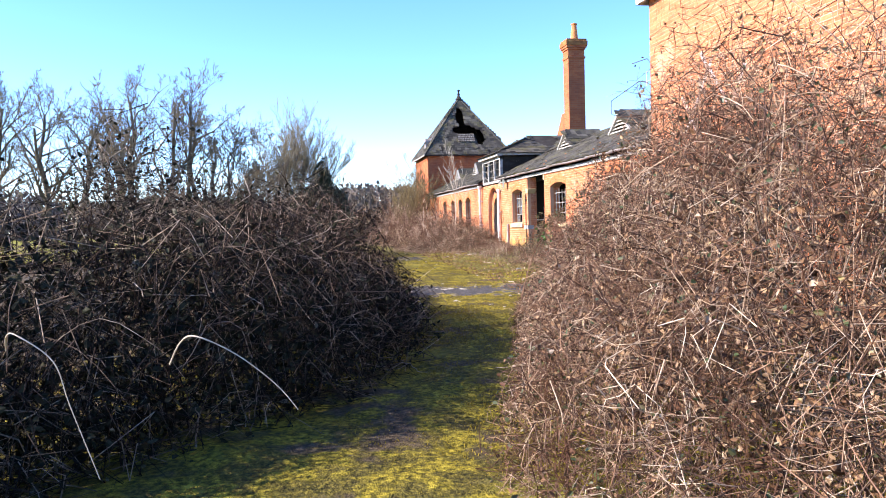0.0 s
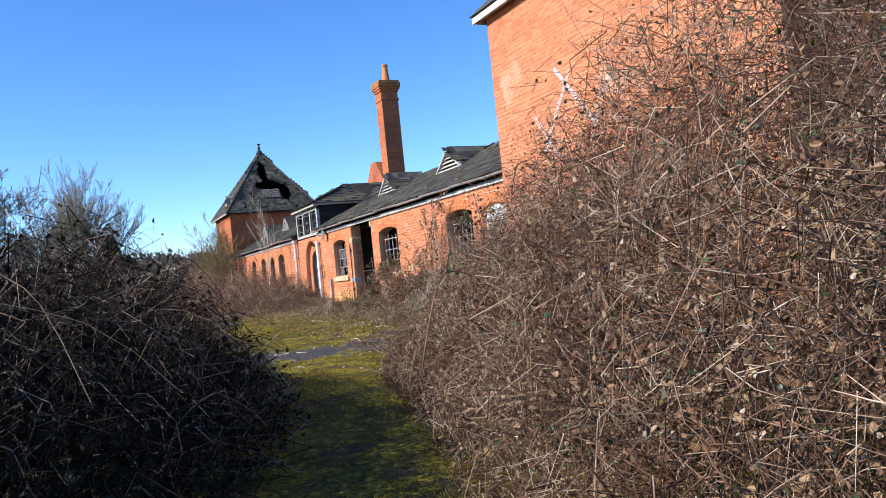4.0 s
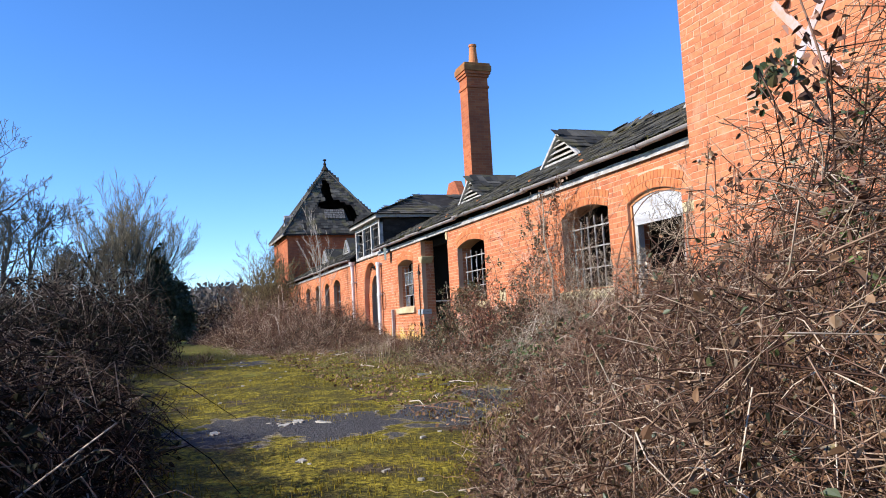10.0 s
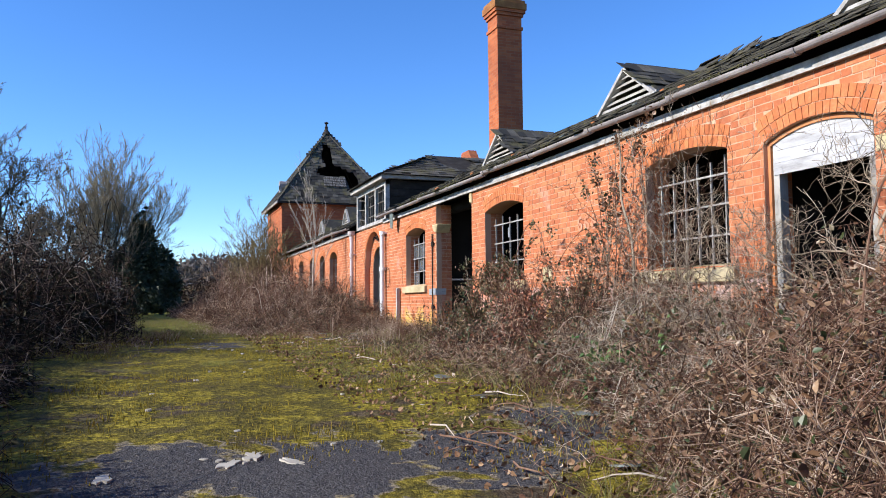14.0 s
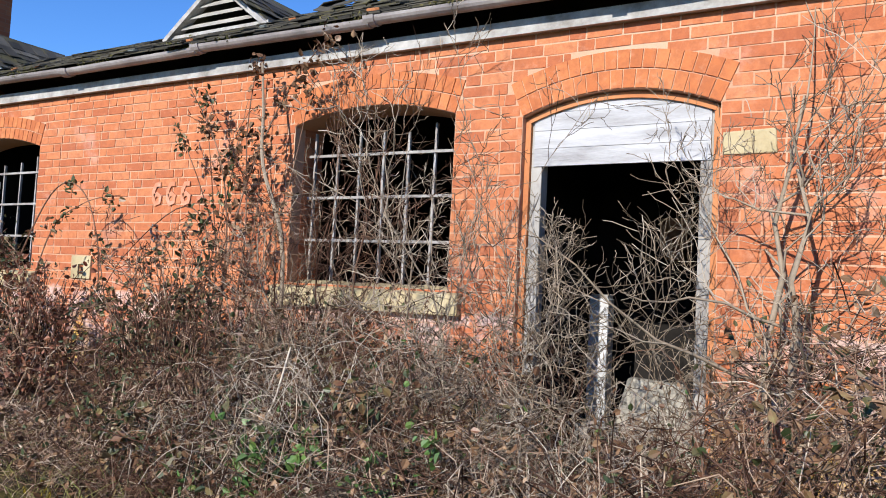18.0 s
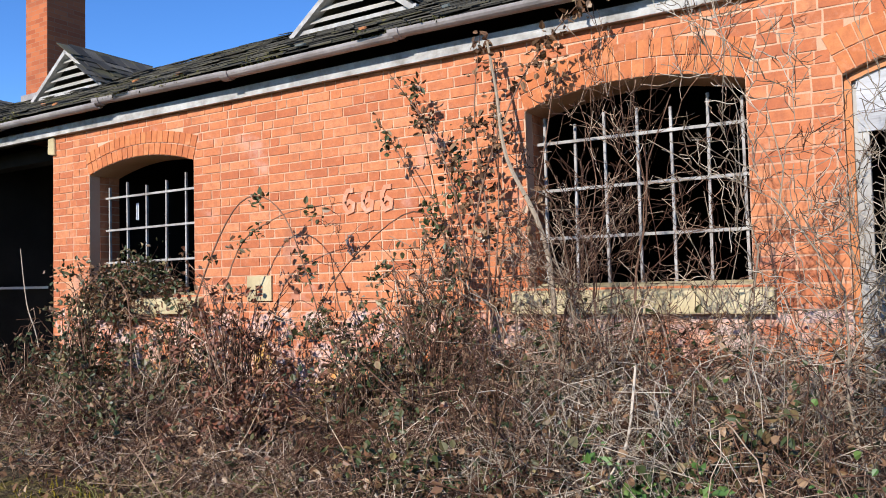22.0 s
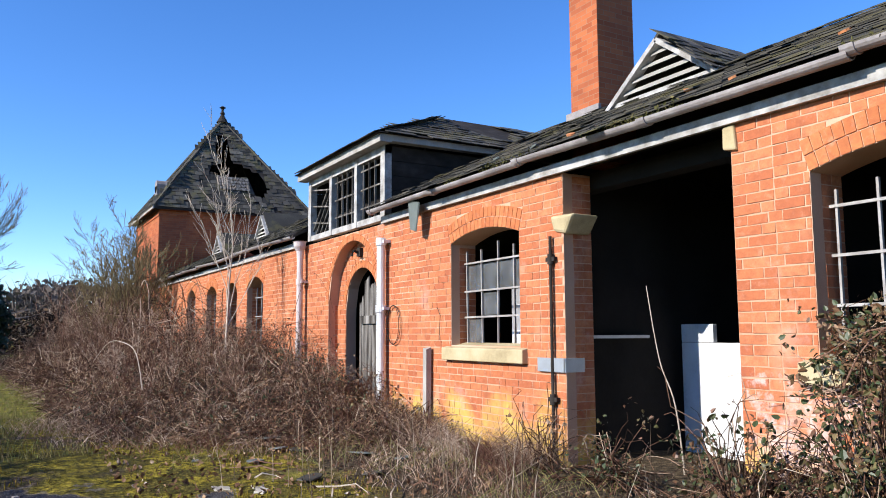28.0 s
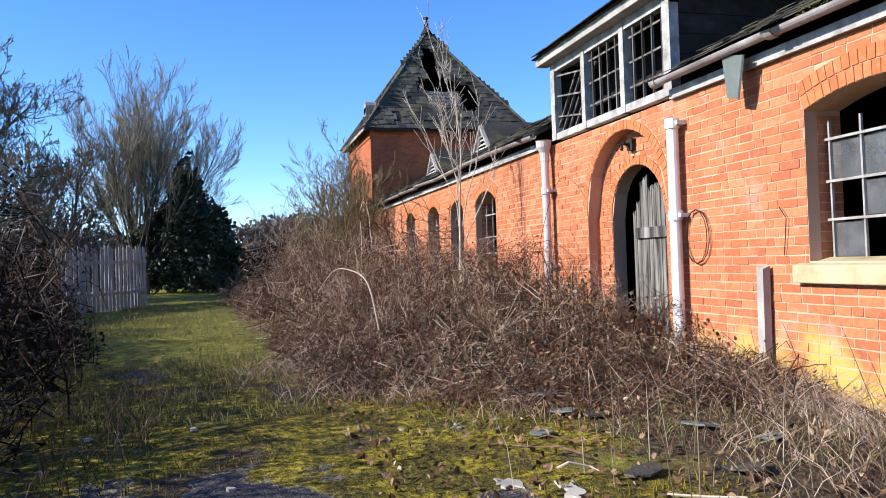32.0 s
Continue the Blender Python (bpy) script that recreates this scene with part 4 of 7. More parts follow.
def gutter(x0, x1, y, z, r, label):
    t = thing("gutter", label, "gutter", ((x0 + x1) / 2, y, z))
    n = max(1, int(round((x1 - x0) / 1.8)))
    rr = random.Random(int(x0 * 7))
    for i in range(n):
        a, b = x0 + (x1 - x0) * i / n, x0 + (x1 - x0) * (i + 1) / n
        g, dz0, dz1 = Build(), rr.uniform(-0.028, 0.018), rr.uniform(-0.028, 0.018)
        k = 8
        loop = [(math.cos(math.pi + math.pi * j / k) * r, math.sin(math.pi + math.pi * j / k) * r) for j in range(k + 1)]
        loop += [(p * (1 - 0.008 / r), q * (1 - 0.008 / r)) for p, q in loop[::-1]]
        m = len(loop)
        g.v = [(a + 0.004, y + p, z + dz0 + q) for p, q in loop] + [(b - 0.004, y + p, z + dz1 + q) for p, q in loop]
        g.f = [(j, (j + 1) % m, (j + 1) % m + m, j + m) for j in range(m)] + [tuple(range(m))[::-1], tuple(range(m, 2 * m))]
        length = under(part("gutter_length", g, M_GUTTER, None), t)
        c = Build()
        big = [(math.cos(math.pi + math.pi * j / k) * (r + 0.012), math.sin(math.pi + math.pi * j / k) * (r + 0.012)) for j in range(k + 1)]
        big += loop[:k + 1][::-1]
        c.v = [(a - 0.04, y + p, z + dz0 + q) for p, q in big] + [(a + 0.05, y + p, z + dz0 + q) for p, q in big]
        m = len(big)
        c.f = [(j, (j + 1) % m, (j + 1) % m + m, j + m) for j in range(m)] + [tuple(range(m))[::-1], tuple(range(m, 2 * m))]
        under(part("collar", c, M_GUTTER, None), length)


gutter(-11.3, 4.28, -0.20, 3.345, 0.053, "long half-round iron gutter, rusty and sagging")
gutter(-29.2, -14.6, -0.20, 3.345, 0.053, "long half-round iron gutter with moss in it")
tagged(new("trim_eave_east", Build().box((-11.3, -0.055, 3.150), (4.24, -0.014, 3.245)).mesh("trim", M_OLD_WHITE)), "flaking white eaves board under the gutter", "trim", kind="structure")
tagged(new("trim_eave_west", Build().box((-29.2, -0.055, 3.150), (-14.6, -0.014, 3.245)).mesh("trim", M_OLD_WHITE)), "flaking white eaves board under the gutter", "trim", kind="structure")
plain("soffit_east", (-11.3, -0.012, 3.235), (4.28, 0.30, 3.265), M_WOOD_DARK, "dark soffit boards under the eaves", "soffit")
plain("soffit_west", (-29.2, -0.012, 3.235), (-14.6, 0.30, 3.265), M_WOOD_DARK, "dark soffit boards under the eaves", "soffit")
# The porch's shade is put into this beam's near-black colour.
tagged(new("lintel_porch", Build().box((-7.7, 0.36, 3.02), (-5.2, 0.55, 3.18)).mesh("lintel", M_INNER_SHADE)), "timber beam over the porch opening, coloured near-black for shade", "beam", kind="structure")


def chimney():
    t = thing("chimney", "tall red brick chimney with a moulded cap and clay pot", "chimney", (-9.97, 2.86, 4.6))
    x0, x1, y0, y1 = -10.27, -9.67, 2.52, 3.20
    under(part("shaft", uv_box(Build().box((x0, y0, 4.0), (x1, y1, 8.05)), M_FAR_BRICK, "shaft"), None), t)
    c = Build()
    for i, (g, za, zb) in enumerate(((0.03, 8.05, 8.13), (0.0, 8.13, 8.40), (0.04, 8.40, 8.48), (0.08, 8.48, 8.56))):
        c.box((x0 - g, y0 - g, za), (x1 + g, y1 + g, zb))
    under(part("neck", uv_box(c, M_FAR_BRICK, "neck"), None), t)
    under(part("cap", Build().box((x0 - 0.11, y0 - 0.11, 8.56), (x1 + 0.11, y1 + 0.11, 8.74)).box((x0 - 0.08, y0 - 0.08, 8.74), (x1 + 0.08, y1 + 0.08, 8.82)), M_YELLOW_BRICK, None, "corbelled cap, yellow with lichen", 0.012), t)
    under(part("pot", Build().tube([(-9.97, 2.9, 8.8), (-9.97, 2.9, 9.1), (-9.97, 2.9, 9.44), (-9.97, 2.9, 9.44), (-9.97, 2.9, 9.5)], [0.16, 0.13, 0.10, 0.125, 0.12], 16), M_TERRACOTTA, None, "clay pot"), t)
    under(part("flashing", Build().box((x0 - 0.05, y0 - 0.06, 4.66), (x1 + 0.05, y0 - 0.01, 4.80)), M_GUTTER, None, "dull lead flashing"), t)


chimney()


def rear_gable():
    t = thing("rear_gable", "orange brick gable of a wing behind the roof", "gable", (-25.2, 8.0, 0.4))
    under(part("wall", uv_box(Build().hexa([(-27.6, 7.9, 0.3), (-22.8, 7.9, 0.3), (-22.8, 8.3, 0.3), (-27.6, 8.3, 0.3), (-27.6, 7.9, 5.6), (-22.8, 7.9, 5.6), (-22.8, 8.3, 5.6), (-27.6, 8.3, 5.6)])
               .hexa([(-27.6, 7.9, 5.6), (-22.8, 7.9, 5.6), (-22.8, 8.3, 5.6), (-27.6, 8.3, 5.6), (-25.6, 7.9, 8.1), (-24.8, 7.9, 8.1), (-24.8, 8.3, 8.1), (-25.6, 8.3, 8.1)]), M_FAR_BRICK, "wall"), None), t)


rear_gable()


def glazed_dormer():
    t = thing("glazed_dormer", "wide wooden roof dormer with broken barred lights", "dormer", (-13.0, 0.2, 3.3))
    x0, x1, y, z0, z1 = -14.55, -11.45, 0.12, 3.24, 4.32
    f = Build().box((x0, y - 0.04, z0), (x1, y + 0.06, z0 + 0.09)).box((x0, y - 0.04, z1 - 0.12), (x1, y + 0.06, z1))
    f.box((x0, y - 0.05, z0), (x0 + 0.13, y + 0.06, z1)).box((x1 - 0.14, y - 0.05, z0), (x1, y + 0.06, z1))
    third = (x1 - x0) / 3
    for i in (1, 2):
        f.box((x0 + third * i - 0.05, y - 0.05, z0), (x0 + third * i + 0.05, y + 0.06, z1))
    casing = under(part("frame", f, M_OLD_WHITE, None, "flaking white timber frame"), t)
    for i in range(3):
        a, b = x0 + third * i + 0.11, x0 + third * (i + 1) - 0.11
        lean = -0.28 if i == 0 else 0
        for k in range(4):
            x = a + (b - a) * (k + 0.5) / 4
            under(part("glazing_bar", Build().bar((x + lean * 0.5, y, z0 + 0.08), (x - lean, y + (0.12 if lean else 0), z1 - 0.12 - (0.1 if lean else 0)), 0.022, 0.03, (0, 1, 0)), M_WOOD_OLD, None), casing)
        for k in range(3):
            z = z0 + 0.1 + (z1 - z0 - 0.22) * (k + 0.6) / 3
            under(part("glazing_bar", Build().bar((a, y, z - lean * 0.2), (b, y, z + lean * 0.2), 0.02, 0.022), M_WOOD_OLD, None), casing)
    # Near-black backing added behind the lights to stand for the shade inside.
    under(part("inner_boarding", Build().box((x0 + 0.06, y + 0.62, z0), (x1 - 0.06, y + 0.66, z1 + 0.06)).box((x0 + 0.06, y + 0.07, z0 - 0.02), (x1 - 0.06, y + 0.62, z0 + 0.01)), M_INNER_SHADE, None, "added near-black backing for the shade inside the dormer"), t)
    for x, nm in ((x1 - 0.05, "cheek"), (x0 + 0.03, "cheek")):
        for k in range(5):
            za, zb = z0 + (z1 - z0) * k / 5, z0 + (z1 - z0) * (k + 0.97) / 5
            # Shade on the cheeks is painted in with the dark wood.
            under(part("cheek_board", Build().box((x - 0.012 * (k % 2), y + 0.06, za), (x + 0.03, 3.3, zb)), M_WOOD_DARK, None, "dark board, the cheek's shade in its colour"), t)
    under(part("cornice", Build().box((x0 - 0.16, y - 0.20, z1), (x1 + 0.16, y - 0.02, z1 + 0.11)).box((x0 - 0.16, y - 0.02, z1 + 0.02), (x0 - 0.02, 3.2, z1 + 0.11))
               .box((x1 + 0.02, y - 0.02, z1 + 0.02), (x1 + 0.16, 3.2, z1 + 0.11)), M_WOOD_GREY, None, "broken grey eaves board"), t)
    e, m, rid = z1 + 0.12, (x0 + x1) / 2, 5.34
    xa, xb, ya = x0 - 0.2, x1 + 0.2, y - 0.25
    b = Build().poly([(xa, ya, e), (xb, ya, e), (m, 1.9, rid)]).poly([(xb, ya, e), (xb, 4.6, e), (m, 4.6, rid), (m, 1.9, rid)]).poly([(xa, ya, e), (m, 1.9, rid), (m, 4.6, rid), (xa, 4.6, e)])
    b.poly([(xa, ya, e - 0.01), (xa, 4.6, e - 0.01), (xb, 4.6, e - 0.01), (xb, ya, e - 0.01)])
    under(part("roof", b, M_WOOD_DARK, None, "hipped roof boards"), t)
    run = xb - m
    su = Vector((-(run), 0, rid - e))
    f1 = slate_field((xb, ya, e), (0, 1, 0), su, 4.9, su.length, lambda a, h: a > (h / su.length) * 2.15 and h < su.length - 0.1 and a < 4.6, 9, lost=0.42)
    fu = Vector((0, 1.9 - ya, rid - e))
    f2 = slate_field((xa, ya, e), (1, 0, 0), fu, xb - xa, fu.length, lambda a, h: (h / fu.length) * run < a < (xb - xa) - (h / fu.length) * run, 10, lost=0.3)
    for fi in (f1, f2):
        ob = under(part("slate_field", raw_mesh("slate_field", *turned_boxes(*fi), M_SLATE, True), None), t)
        ob["kind"] = "stuff"


glazed_dormer()


def in_gap(p, q, w, h, k):
    """Where slates and boards are gone from the tower's roof."""
    n = 0.25 * noise.noise((p * 2.1, q * 2.1, 3.0))
    d = ((p - w * 0.50) / 0.75) ** 2 + ((q - h * 0.40) / 0.42) ** 2
    d2 = ((p - w * 0.66) / 0.32) ** 2 + ((q - h * 0.28) / 0.65) ** 2
    d3 = ((p - w * 0.47) / 0.26) ** 2 + ((q - h * 0.62) / 0.9) ** 2
    return min(d, d2, d3) + n < k * k


def tower():
    t = thing("tower", "square red brick tower with a broken pyramid slate roof", "tower", (-32.16, 2.82, 0.4))
    x0, x1, y0, y1, top = -34.70, -29.62, 0.12, 5.50, 6.06
    under(part("wall", uv_box(Build().box((x0, y0, 0.0), (x1, y1, top)), M_FAR_BRICK, "wall"), None), t)
    under(part("string_course", uv_box(Build().box((x0 - 0.03, y0 - 0.03, 5.74), (x1 + 0.03, y1, 5.82)), M_FAR_BRICK, "string_course"), None), t)
    g = 0.25
    a = Vector((-32.16, 2.82, 10.15))
    c = [Vector(p) for p in ((x0 - g, y0 - g, top), (x1 + g, y0 - g, top), (x1 + g, y1 + g, top), (x0 - g, y1 + g, top))]
    b = Build()
    for i in (0, 2, 3):
        b.poly([c[i], c[(i + 1) % 4], a])
    cells = 26
    for q in range(cells):
        for p in range(cells):
            def spot(u, v):
                return c[1] + (c[2] - c[1]) * (v / 2 + u * (1 - v)) + (a - (c[1] + c[2]) / 2) * v
            u0, u1, v0, v1 = p / cells, (p + 1) / cells, q / cells, (q + 1) / cells
            um, vm = (u0 + u1) / 2, (v0 + v1) / 2
            wide, high = (c[2] - c[1]).length, (a - (c[1] + c[2]) / 2).length
            if not in_gap((vm / 2 + um * (1 - vm)) * wide, vm * high, wide, high, 1.1):
                b.poly([spot(u0, v0), spot(u1, v0), spot(u1, v1), spot(u0, v1)])
    under(part("roof", b, M_WOOD_DARK, None, "dark roof boards showing through lost slates"), t)
    for i in (0, 1):
        e = c[(i + 1) % 4] - c[i]
        up = a - (c[i] + c[(i + 1) % 4]) / 2
        w, h = e.length, up.length

        def inside(p, q, i=i, w=w, h=h):
            lim = (q / h) * w / 2
            if not (lim < p < w - lim) or q > h - 0.12:
                return False
            if i == 1:
                return not in_gap(p, q, w, h, 1.25)
            return True
        fi = slate_field(c[i], e, up, w, h, inside, 20 + i, wide=0.26, show=0.19, lost=0.55)
        under(part("slate_field", raw_mesh("slate_field", *turned_boxes(*fi), M_SLATE, True), None), t)["kind"] = "stuff"
    for p, q in (((x0 - g, y0 - g - 0.02, top - 0.12), (x1 + g, y0 - g + 0.02, top + 0.02)), ((x1 + g - 0.02, y0 - g + 0.025, top - 0.12), (x1 + g + 0.02, y1 + g, top + 0.02))):
        # East board takes darker wood: that face's shade is in its colour.
        under(part("eaves_board", Build().box(p, q), M_WOOD_DARK if p[0] > x0 else M_WOOD_GREY, None), t)
    for p, q in (((x0 - g, y0 - g + 0.03, top - 0.06), (x1 + g - 0.03, y0, top - 0.03)), ((x1, y0 + 0.004, top - 0.06), (x1 + g - 0.03, y1, top - 0.03))):
        under(part("soffit", Build().box(p, q), M_WOOD_DARK, None), t)
    under(part("finial", Build().tube([(-32.16, 2.82, 10.02), (-32.16, 2.82, 10.22), (-32.16, 2.82, 10.34), (-32.16, 2.82, 10.40), (-32.16, 2.82, 10.48), (-32.16, 2.82, 10.58), (-32.16, 2.82, 10.64), (-32.16, 2.82, 10.70)], [0.24, 0.12, 0.07, 0.10, 0.05, 0.05, 0.13, 0.04], 10), M_WOOD_DARK, None, "black iron finial"), t)
    for i in range(4):
        under(part("hip_ridge", Build().bar(c[i] + Vector((0, 0, 0.02)), a, 0.13, 0.05), M_SLATE, None), t)
    # a light-coloured trap door above the gap in the slates
    up = (a - (c[1] + c[2]) / 2).normalized()
    m = (c[1] + c[2]) / 2 + up * 1.0
    n = Vector((up.z, 0, -up.x)) * (1 if up.z > 0 else -1)
    lv = Build()
    for k in range(4):
        p = m + up * (0.17 * k) + n * 0.05
        lv.hexa([p + Vector((0, s, 0)) + n * d + up * u for d in (0, 0.03) for s, u in ((-0.55, 0), (0.55, 0), (0.55, 0.14), (-0.55, 0.14))])
    under(part("hatch", lv, M_WOOD_OLD, None, "pale boarded hatch in the roof"), t)
    # Solid near-black blocks stand for the shade inside the slits.
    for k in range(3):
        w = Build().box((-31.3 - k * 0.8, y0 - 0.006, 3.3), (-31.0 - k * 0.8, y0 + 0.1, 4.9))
        under(part("slit_window", w, M_INNER_SHADE, None, "narrow slit window, a near-black block for its inner shade"), t)
    lc = Build().tube([(-31.3, 0.25, 7.05), (-31.3, 1.3, 7.05)], 0.24, 14).box((-31.54, 0.25, 6.6), (-31.06, 1.1, 7.05))
    under(part("lucarne", lc, M_GUTTER, None, "small round-headed lead lucarne"), t)


tower()

# ---- windows and doors ----


def barred_window(name, o, label, verticals, heights, y=0.20, tall=None, glass=(), sill=True, seed=1):
    rr = random.Random(seed)
    t = thing(name, label, "window", (o.cx, y, o.foot), kind="structure")
    for i in range(verticals):
        x = o.x0 + 0.05 + (o.x1 - o.x0 - 0.10) * i / (verticals - 1)
        top = min(o.head(x) - 0.04, (tall or 9) + rr.uniform(-0.04, 0.05))
        j = rr.uniform(-0.012, 0.012)
        under(part("upright_bar", Build().bar((x, y, o.foot), (x + j, y + rr.uniform(-0.01, 0.01), top), 0.017, 0.022, (0, 1, 0)), M_BARS, None), t)
    for z in heights:
        under(part("cross_bar", Build().bar((o.x0, y - 0.012, z), (o.x1, y - 0.012, z + rr.uniform(-0.01, 0.01)), 0.019, 0.02), M_BARS, None), t)
    for xa, xb, za, zb in glass:
        under(part("pane", Build().box((xa, y + 0.012, za), (xb, y + 0.018, zb)), M_GLASS, None, "dirty grey glass pane"), t)
    if sill:
        s = Build().hexa([(o.x0 - 0.12, -0.07, o.foot - 0.17), (o.x1 + 0.12, -0.07, o.foot - 0.17), (o.x1 + 0.12, 0.2, o.foot - 0.17), (o.x0 - 0.12, 0.2, o.foot - 0.17),
                          (o.x0 - 0.12, -0.07, o.foot - 0.03), (o.x1 + 0.12, -0.07, o.foot - 0.03), (o.x1 + 0.12, 0.2, o.foot + 0.03), (o.x0 - 0.12, 0.2, o.foot + 0.03)])
        under(part("sill", s, M_STONE, None, "weathered sandstone sill", 0.01), t)
    return t


def glass_material():
    m, nt, b = material("dirty_glass", 0.25)
    b.inputs["Base Color"].default_value = (0.55, 0.57, 0.58, 1)
    b.inputs["Alpha"].default_value = 0.38
    b.inputs["IOR"].default_value = 1.45
    nt.links.new(ramp(nt, world_noise(nt, 6, 5), ((0.3, (0.10, 0.105, 0.11)), (0.7, (0.24, 0.25, 0.255)))), b.inputs["Base Color"])
    return m


M_GLASS = glass_material()
BAR_Z = (2.47, 2.14, 1.81)
barred_window("window_1", W1, "wide arched window with rusty bars and no glass", 7, BAR_Z, tall=2.62, seed=2)
barred_window("window_2", W2, "arched window with pale bars and no glass", 6, BAR_Z, tall=2.60, seed=3)
barred_window("window_3", W3, "arched window with pale bars and dirty panes", 5, (2.45, 2.12, 1.82), tall=2.62,
              glass=((-9.44, -9.15, 1.53, 1.80), (-9.44, -8.17, 2.13, 2.44), (-9.12, -8.80, 1.84, 2.10)), seed=4)
barred_window("window_4", W4, "small arched window in the far brick front", 4, (2.4, 2.0, 1.7), seed=5)
barred_window("window_5", W6, "small arched window in the far brick front", 4, (2.4, 2.0, 1.7), seed=6)
barred_window("window_6", W7, "small arched window in the far brick front", 4, (2.4, 2.0, 1.7), seed=7)


def near_door():
    t = thing("door_1", "open doorway with boarded arched top and grey frame", "door", (2.54, 0.12, 0.3), kind="structure")
    for x0 in (1.965, 3.035):
        under(part("jamb", Build().box((x0, 0.075, 0.2), (x0 + 0.075, 0.18, 2.66)), M_WOOD_GREY, None, soft=0.006), t)
    z = 2.30
    for k in range(4):
        b = Build()
        zb = min(z + 0.112, 2.735)
        n = 12
        xa, xb = 1.985, 3.095
        top = [(xa + (xb - xa) * i / n, min(zb, D1.head(xa + (xb - xa) * i / n) - 0.045)) for i in range(n + 1)]
        for (a, ha), (c, hc) in zip(top, top[1:]):
            if min(ha, hc) > z + 0.004:
                b.hexa([(a, 0.066, z), (c, 0.066, z), (c, 0.09, z), (a, 0.09, z), (a, 0.062, ha), (c, 0.062, hc), (c, 0.09, hc), (a, 0.09, ha)])
        if b.v:
            under(part("board", b, M_BOARD, None, "flaking white board"), t)
        z = zb + 0.004
    arch = Build()
    n = 16
    a0 = math.asin(min(1, (D1.half - 0.02) / D1.r))
    for i in range(n):
        ta, tb = -a0 + 2 * a0 * i / n, -a0 + 2 * a0 * (i + 1) / n
        q = [(D1.cx + rr * math.sin(th), D1.cz + rr * math.cos(th)) for rr, th in ((D1.r - 0.045, ta), (D1.r - 0.045, tb), (D1.r - 0.008, tb), (D1.r - 0.008, ta))]
        arch.hexa([(x, 0.045, z) for x, z in q] + [(x, 0.17, z) for x, z in q])
    under(part("arched_head", arch, M_TERRACOTTA, None, "faded red painted arched frame"), t)
    for x0, s in ((1.928, 1), (3.112, 1)):
        under(part("rebate", Build().box((x0, 0.05, 0.2), (x0 + 0.036, 0.17, 2.61)), M_TERRACOTTA, None, "faded red painted frame edge"), t)


near_door()


def post(at, w, h, label, mat=M_WHITE):
    t = thing("post", label, "post", at)
    part("shaft", Build().box((-w / 2, -w / 2, 0), (w / 2, w / 2, h)), mat, t, soft=0.008)
    part("cap", Build().box((-w / 2 + 0.01, -w / 2 + 0.01, h), (w / 2 - 0.01, w / 2 - 0.01, h + 0.03)), M_WOOD_GREY, t, "worn top end")
    return t


post((2.07, 1.3, 0.2), 0.15, 1.27, "white painted post standing in the dark doorway")
tagged(part("fallen_slab", Build().hexa([(2.24, 0.78, 0.18), (2.98, 0.74, 0.18), (2.98, 0.86, 0.18), (2.24, 0.90, 0.18), (2.40, 0.93, 0.92), (2.80, 0.92, 0.90), (2.80, 1.02, 0.90), (2.40, 1.03, 0.92)]), M_CONCRETE, None, soft=0.02), "pale stone slab leaning in the doorway", "slab")
tagged(part("fallen_slab", Build().hexa([(2.05, 0.40, 0.18), (2.78, 0.36, 0.18), (2.80, 0.50, 0.18), (2.06, 0.54, 0.18), (2.16, 0.52, 0.62), (2.70, 0.50, 0.66), (2.70, 0.62, 0.66), (2.18, 0.64, 0.62)]), M_CONCRETE, None, soft=0.02), "lower broken stone slab leaning in the doorway", "slab")
tagged(new("broken_brick_pier", Build().box((2.42, 1.64, 1.88), (2.62, 1.9, 2.13)).box((2.47, 1.62, 1.80), (2.58, 1.9, 1.88)).mesh("broken_brick_pier", M_FAR_BRICK)), "broken red brick stub on the dark inner wall", "brickwork")
# Wall added to close the doorway; its near-black colour holds the shade.
plain("wall_inner_5", (1.8, 1.9, 0.2), (3.6, 2.05, 3.3), M_INNER_SHADE, "added inner wall behind the doorway, shade in its colour")


def downpipe(x, y, z0, z1, r, mat, label, hopper=False, collars=(0.5,)):
    t = thing("downpipe", label, "downpipe", (x, y, z0))
    h = z1 - z0
    part("pipe", Build().tube([(0, 0, 0), (0, 0, h)], r, 14), mat, t)
    for c in collars:
        ring = part("collar", Build().tube([(0, 0, h * c - 0.05), (0, 0, h * c + 0.05)], r + 0.014, 14), mat, t)
        part("bracket", Build().box((-r - 0.05, -0.01, h * c - 0.02), (r + 0.05, -y - 0.002, h * c + 0.02)), mat, ring)
    if hopper:
        part("hopper", Build().tube([(0, 0, h - 0.12), (0, 0, h), (0, -0.01, h + 0.08), (0, -0.01, h + 0.16), (0, -0.01, h + 0.17)], [r + 0.005, r + 0.012, r + 0.05, r + 0.055, r + 0.07], 14), mat, t, "flared hopper head")
    return t


downpipe(4.13, -0.12, 0.2, 3.08, 0.055, M_PIPE_PINK, "faded pink iron downpipe in the corner by the tall block", True, (0.35, 0.78, 0.97))
downpipe(-11.20, -0.10, 0.42, 2.92, 0.058, M_PVC, "pale grey plastic downpipe, cut off below the gutter", False, (0.985, 0.62))
downpipe(-14.40, -0.12, 0.4, 3.05, 0.055, M_PIPE_PINK, "faded iron downpipe with a hopper under the eaves", True, (0.4, 0.8))
downpipe(-7.56, -0.035, 0.35, 2.56, 0.016, M_WOOD_DARK, "thin dark iron pipe on the porch pier", False, (0.3, 0.9))
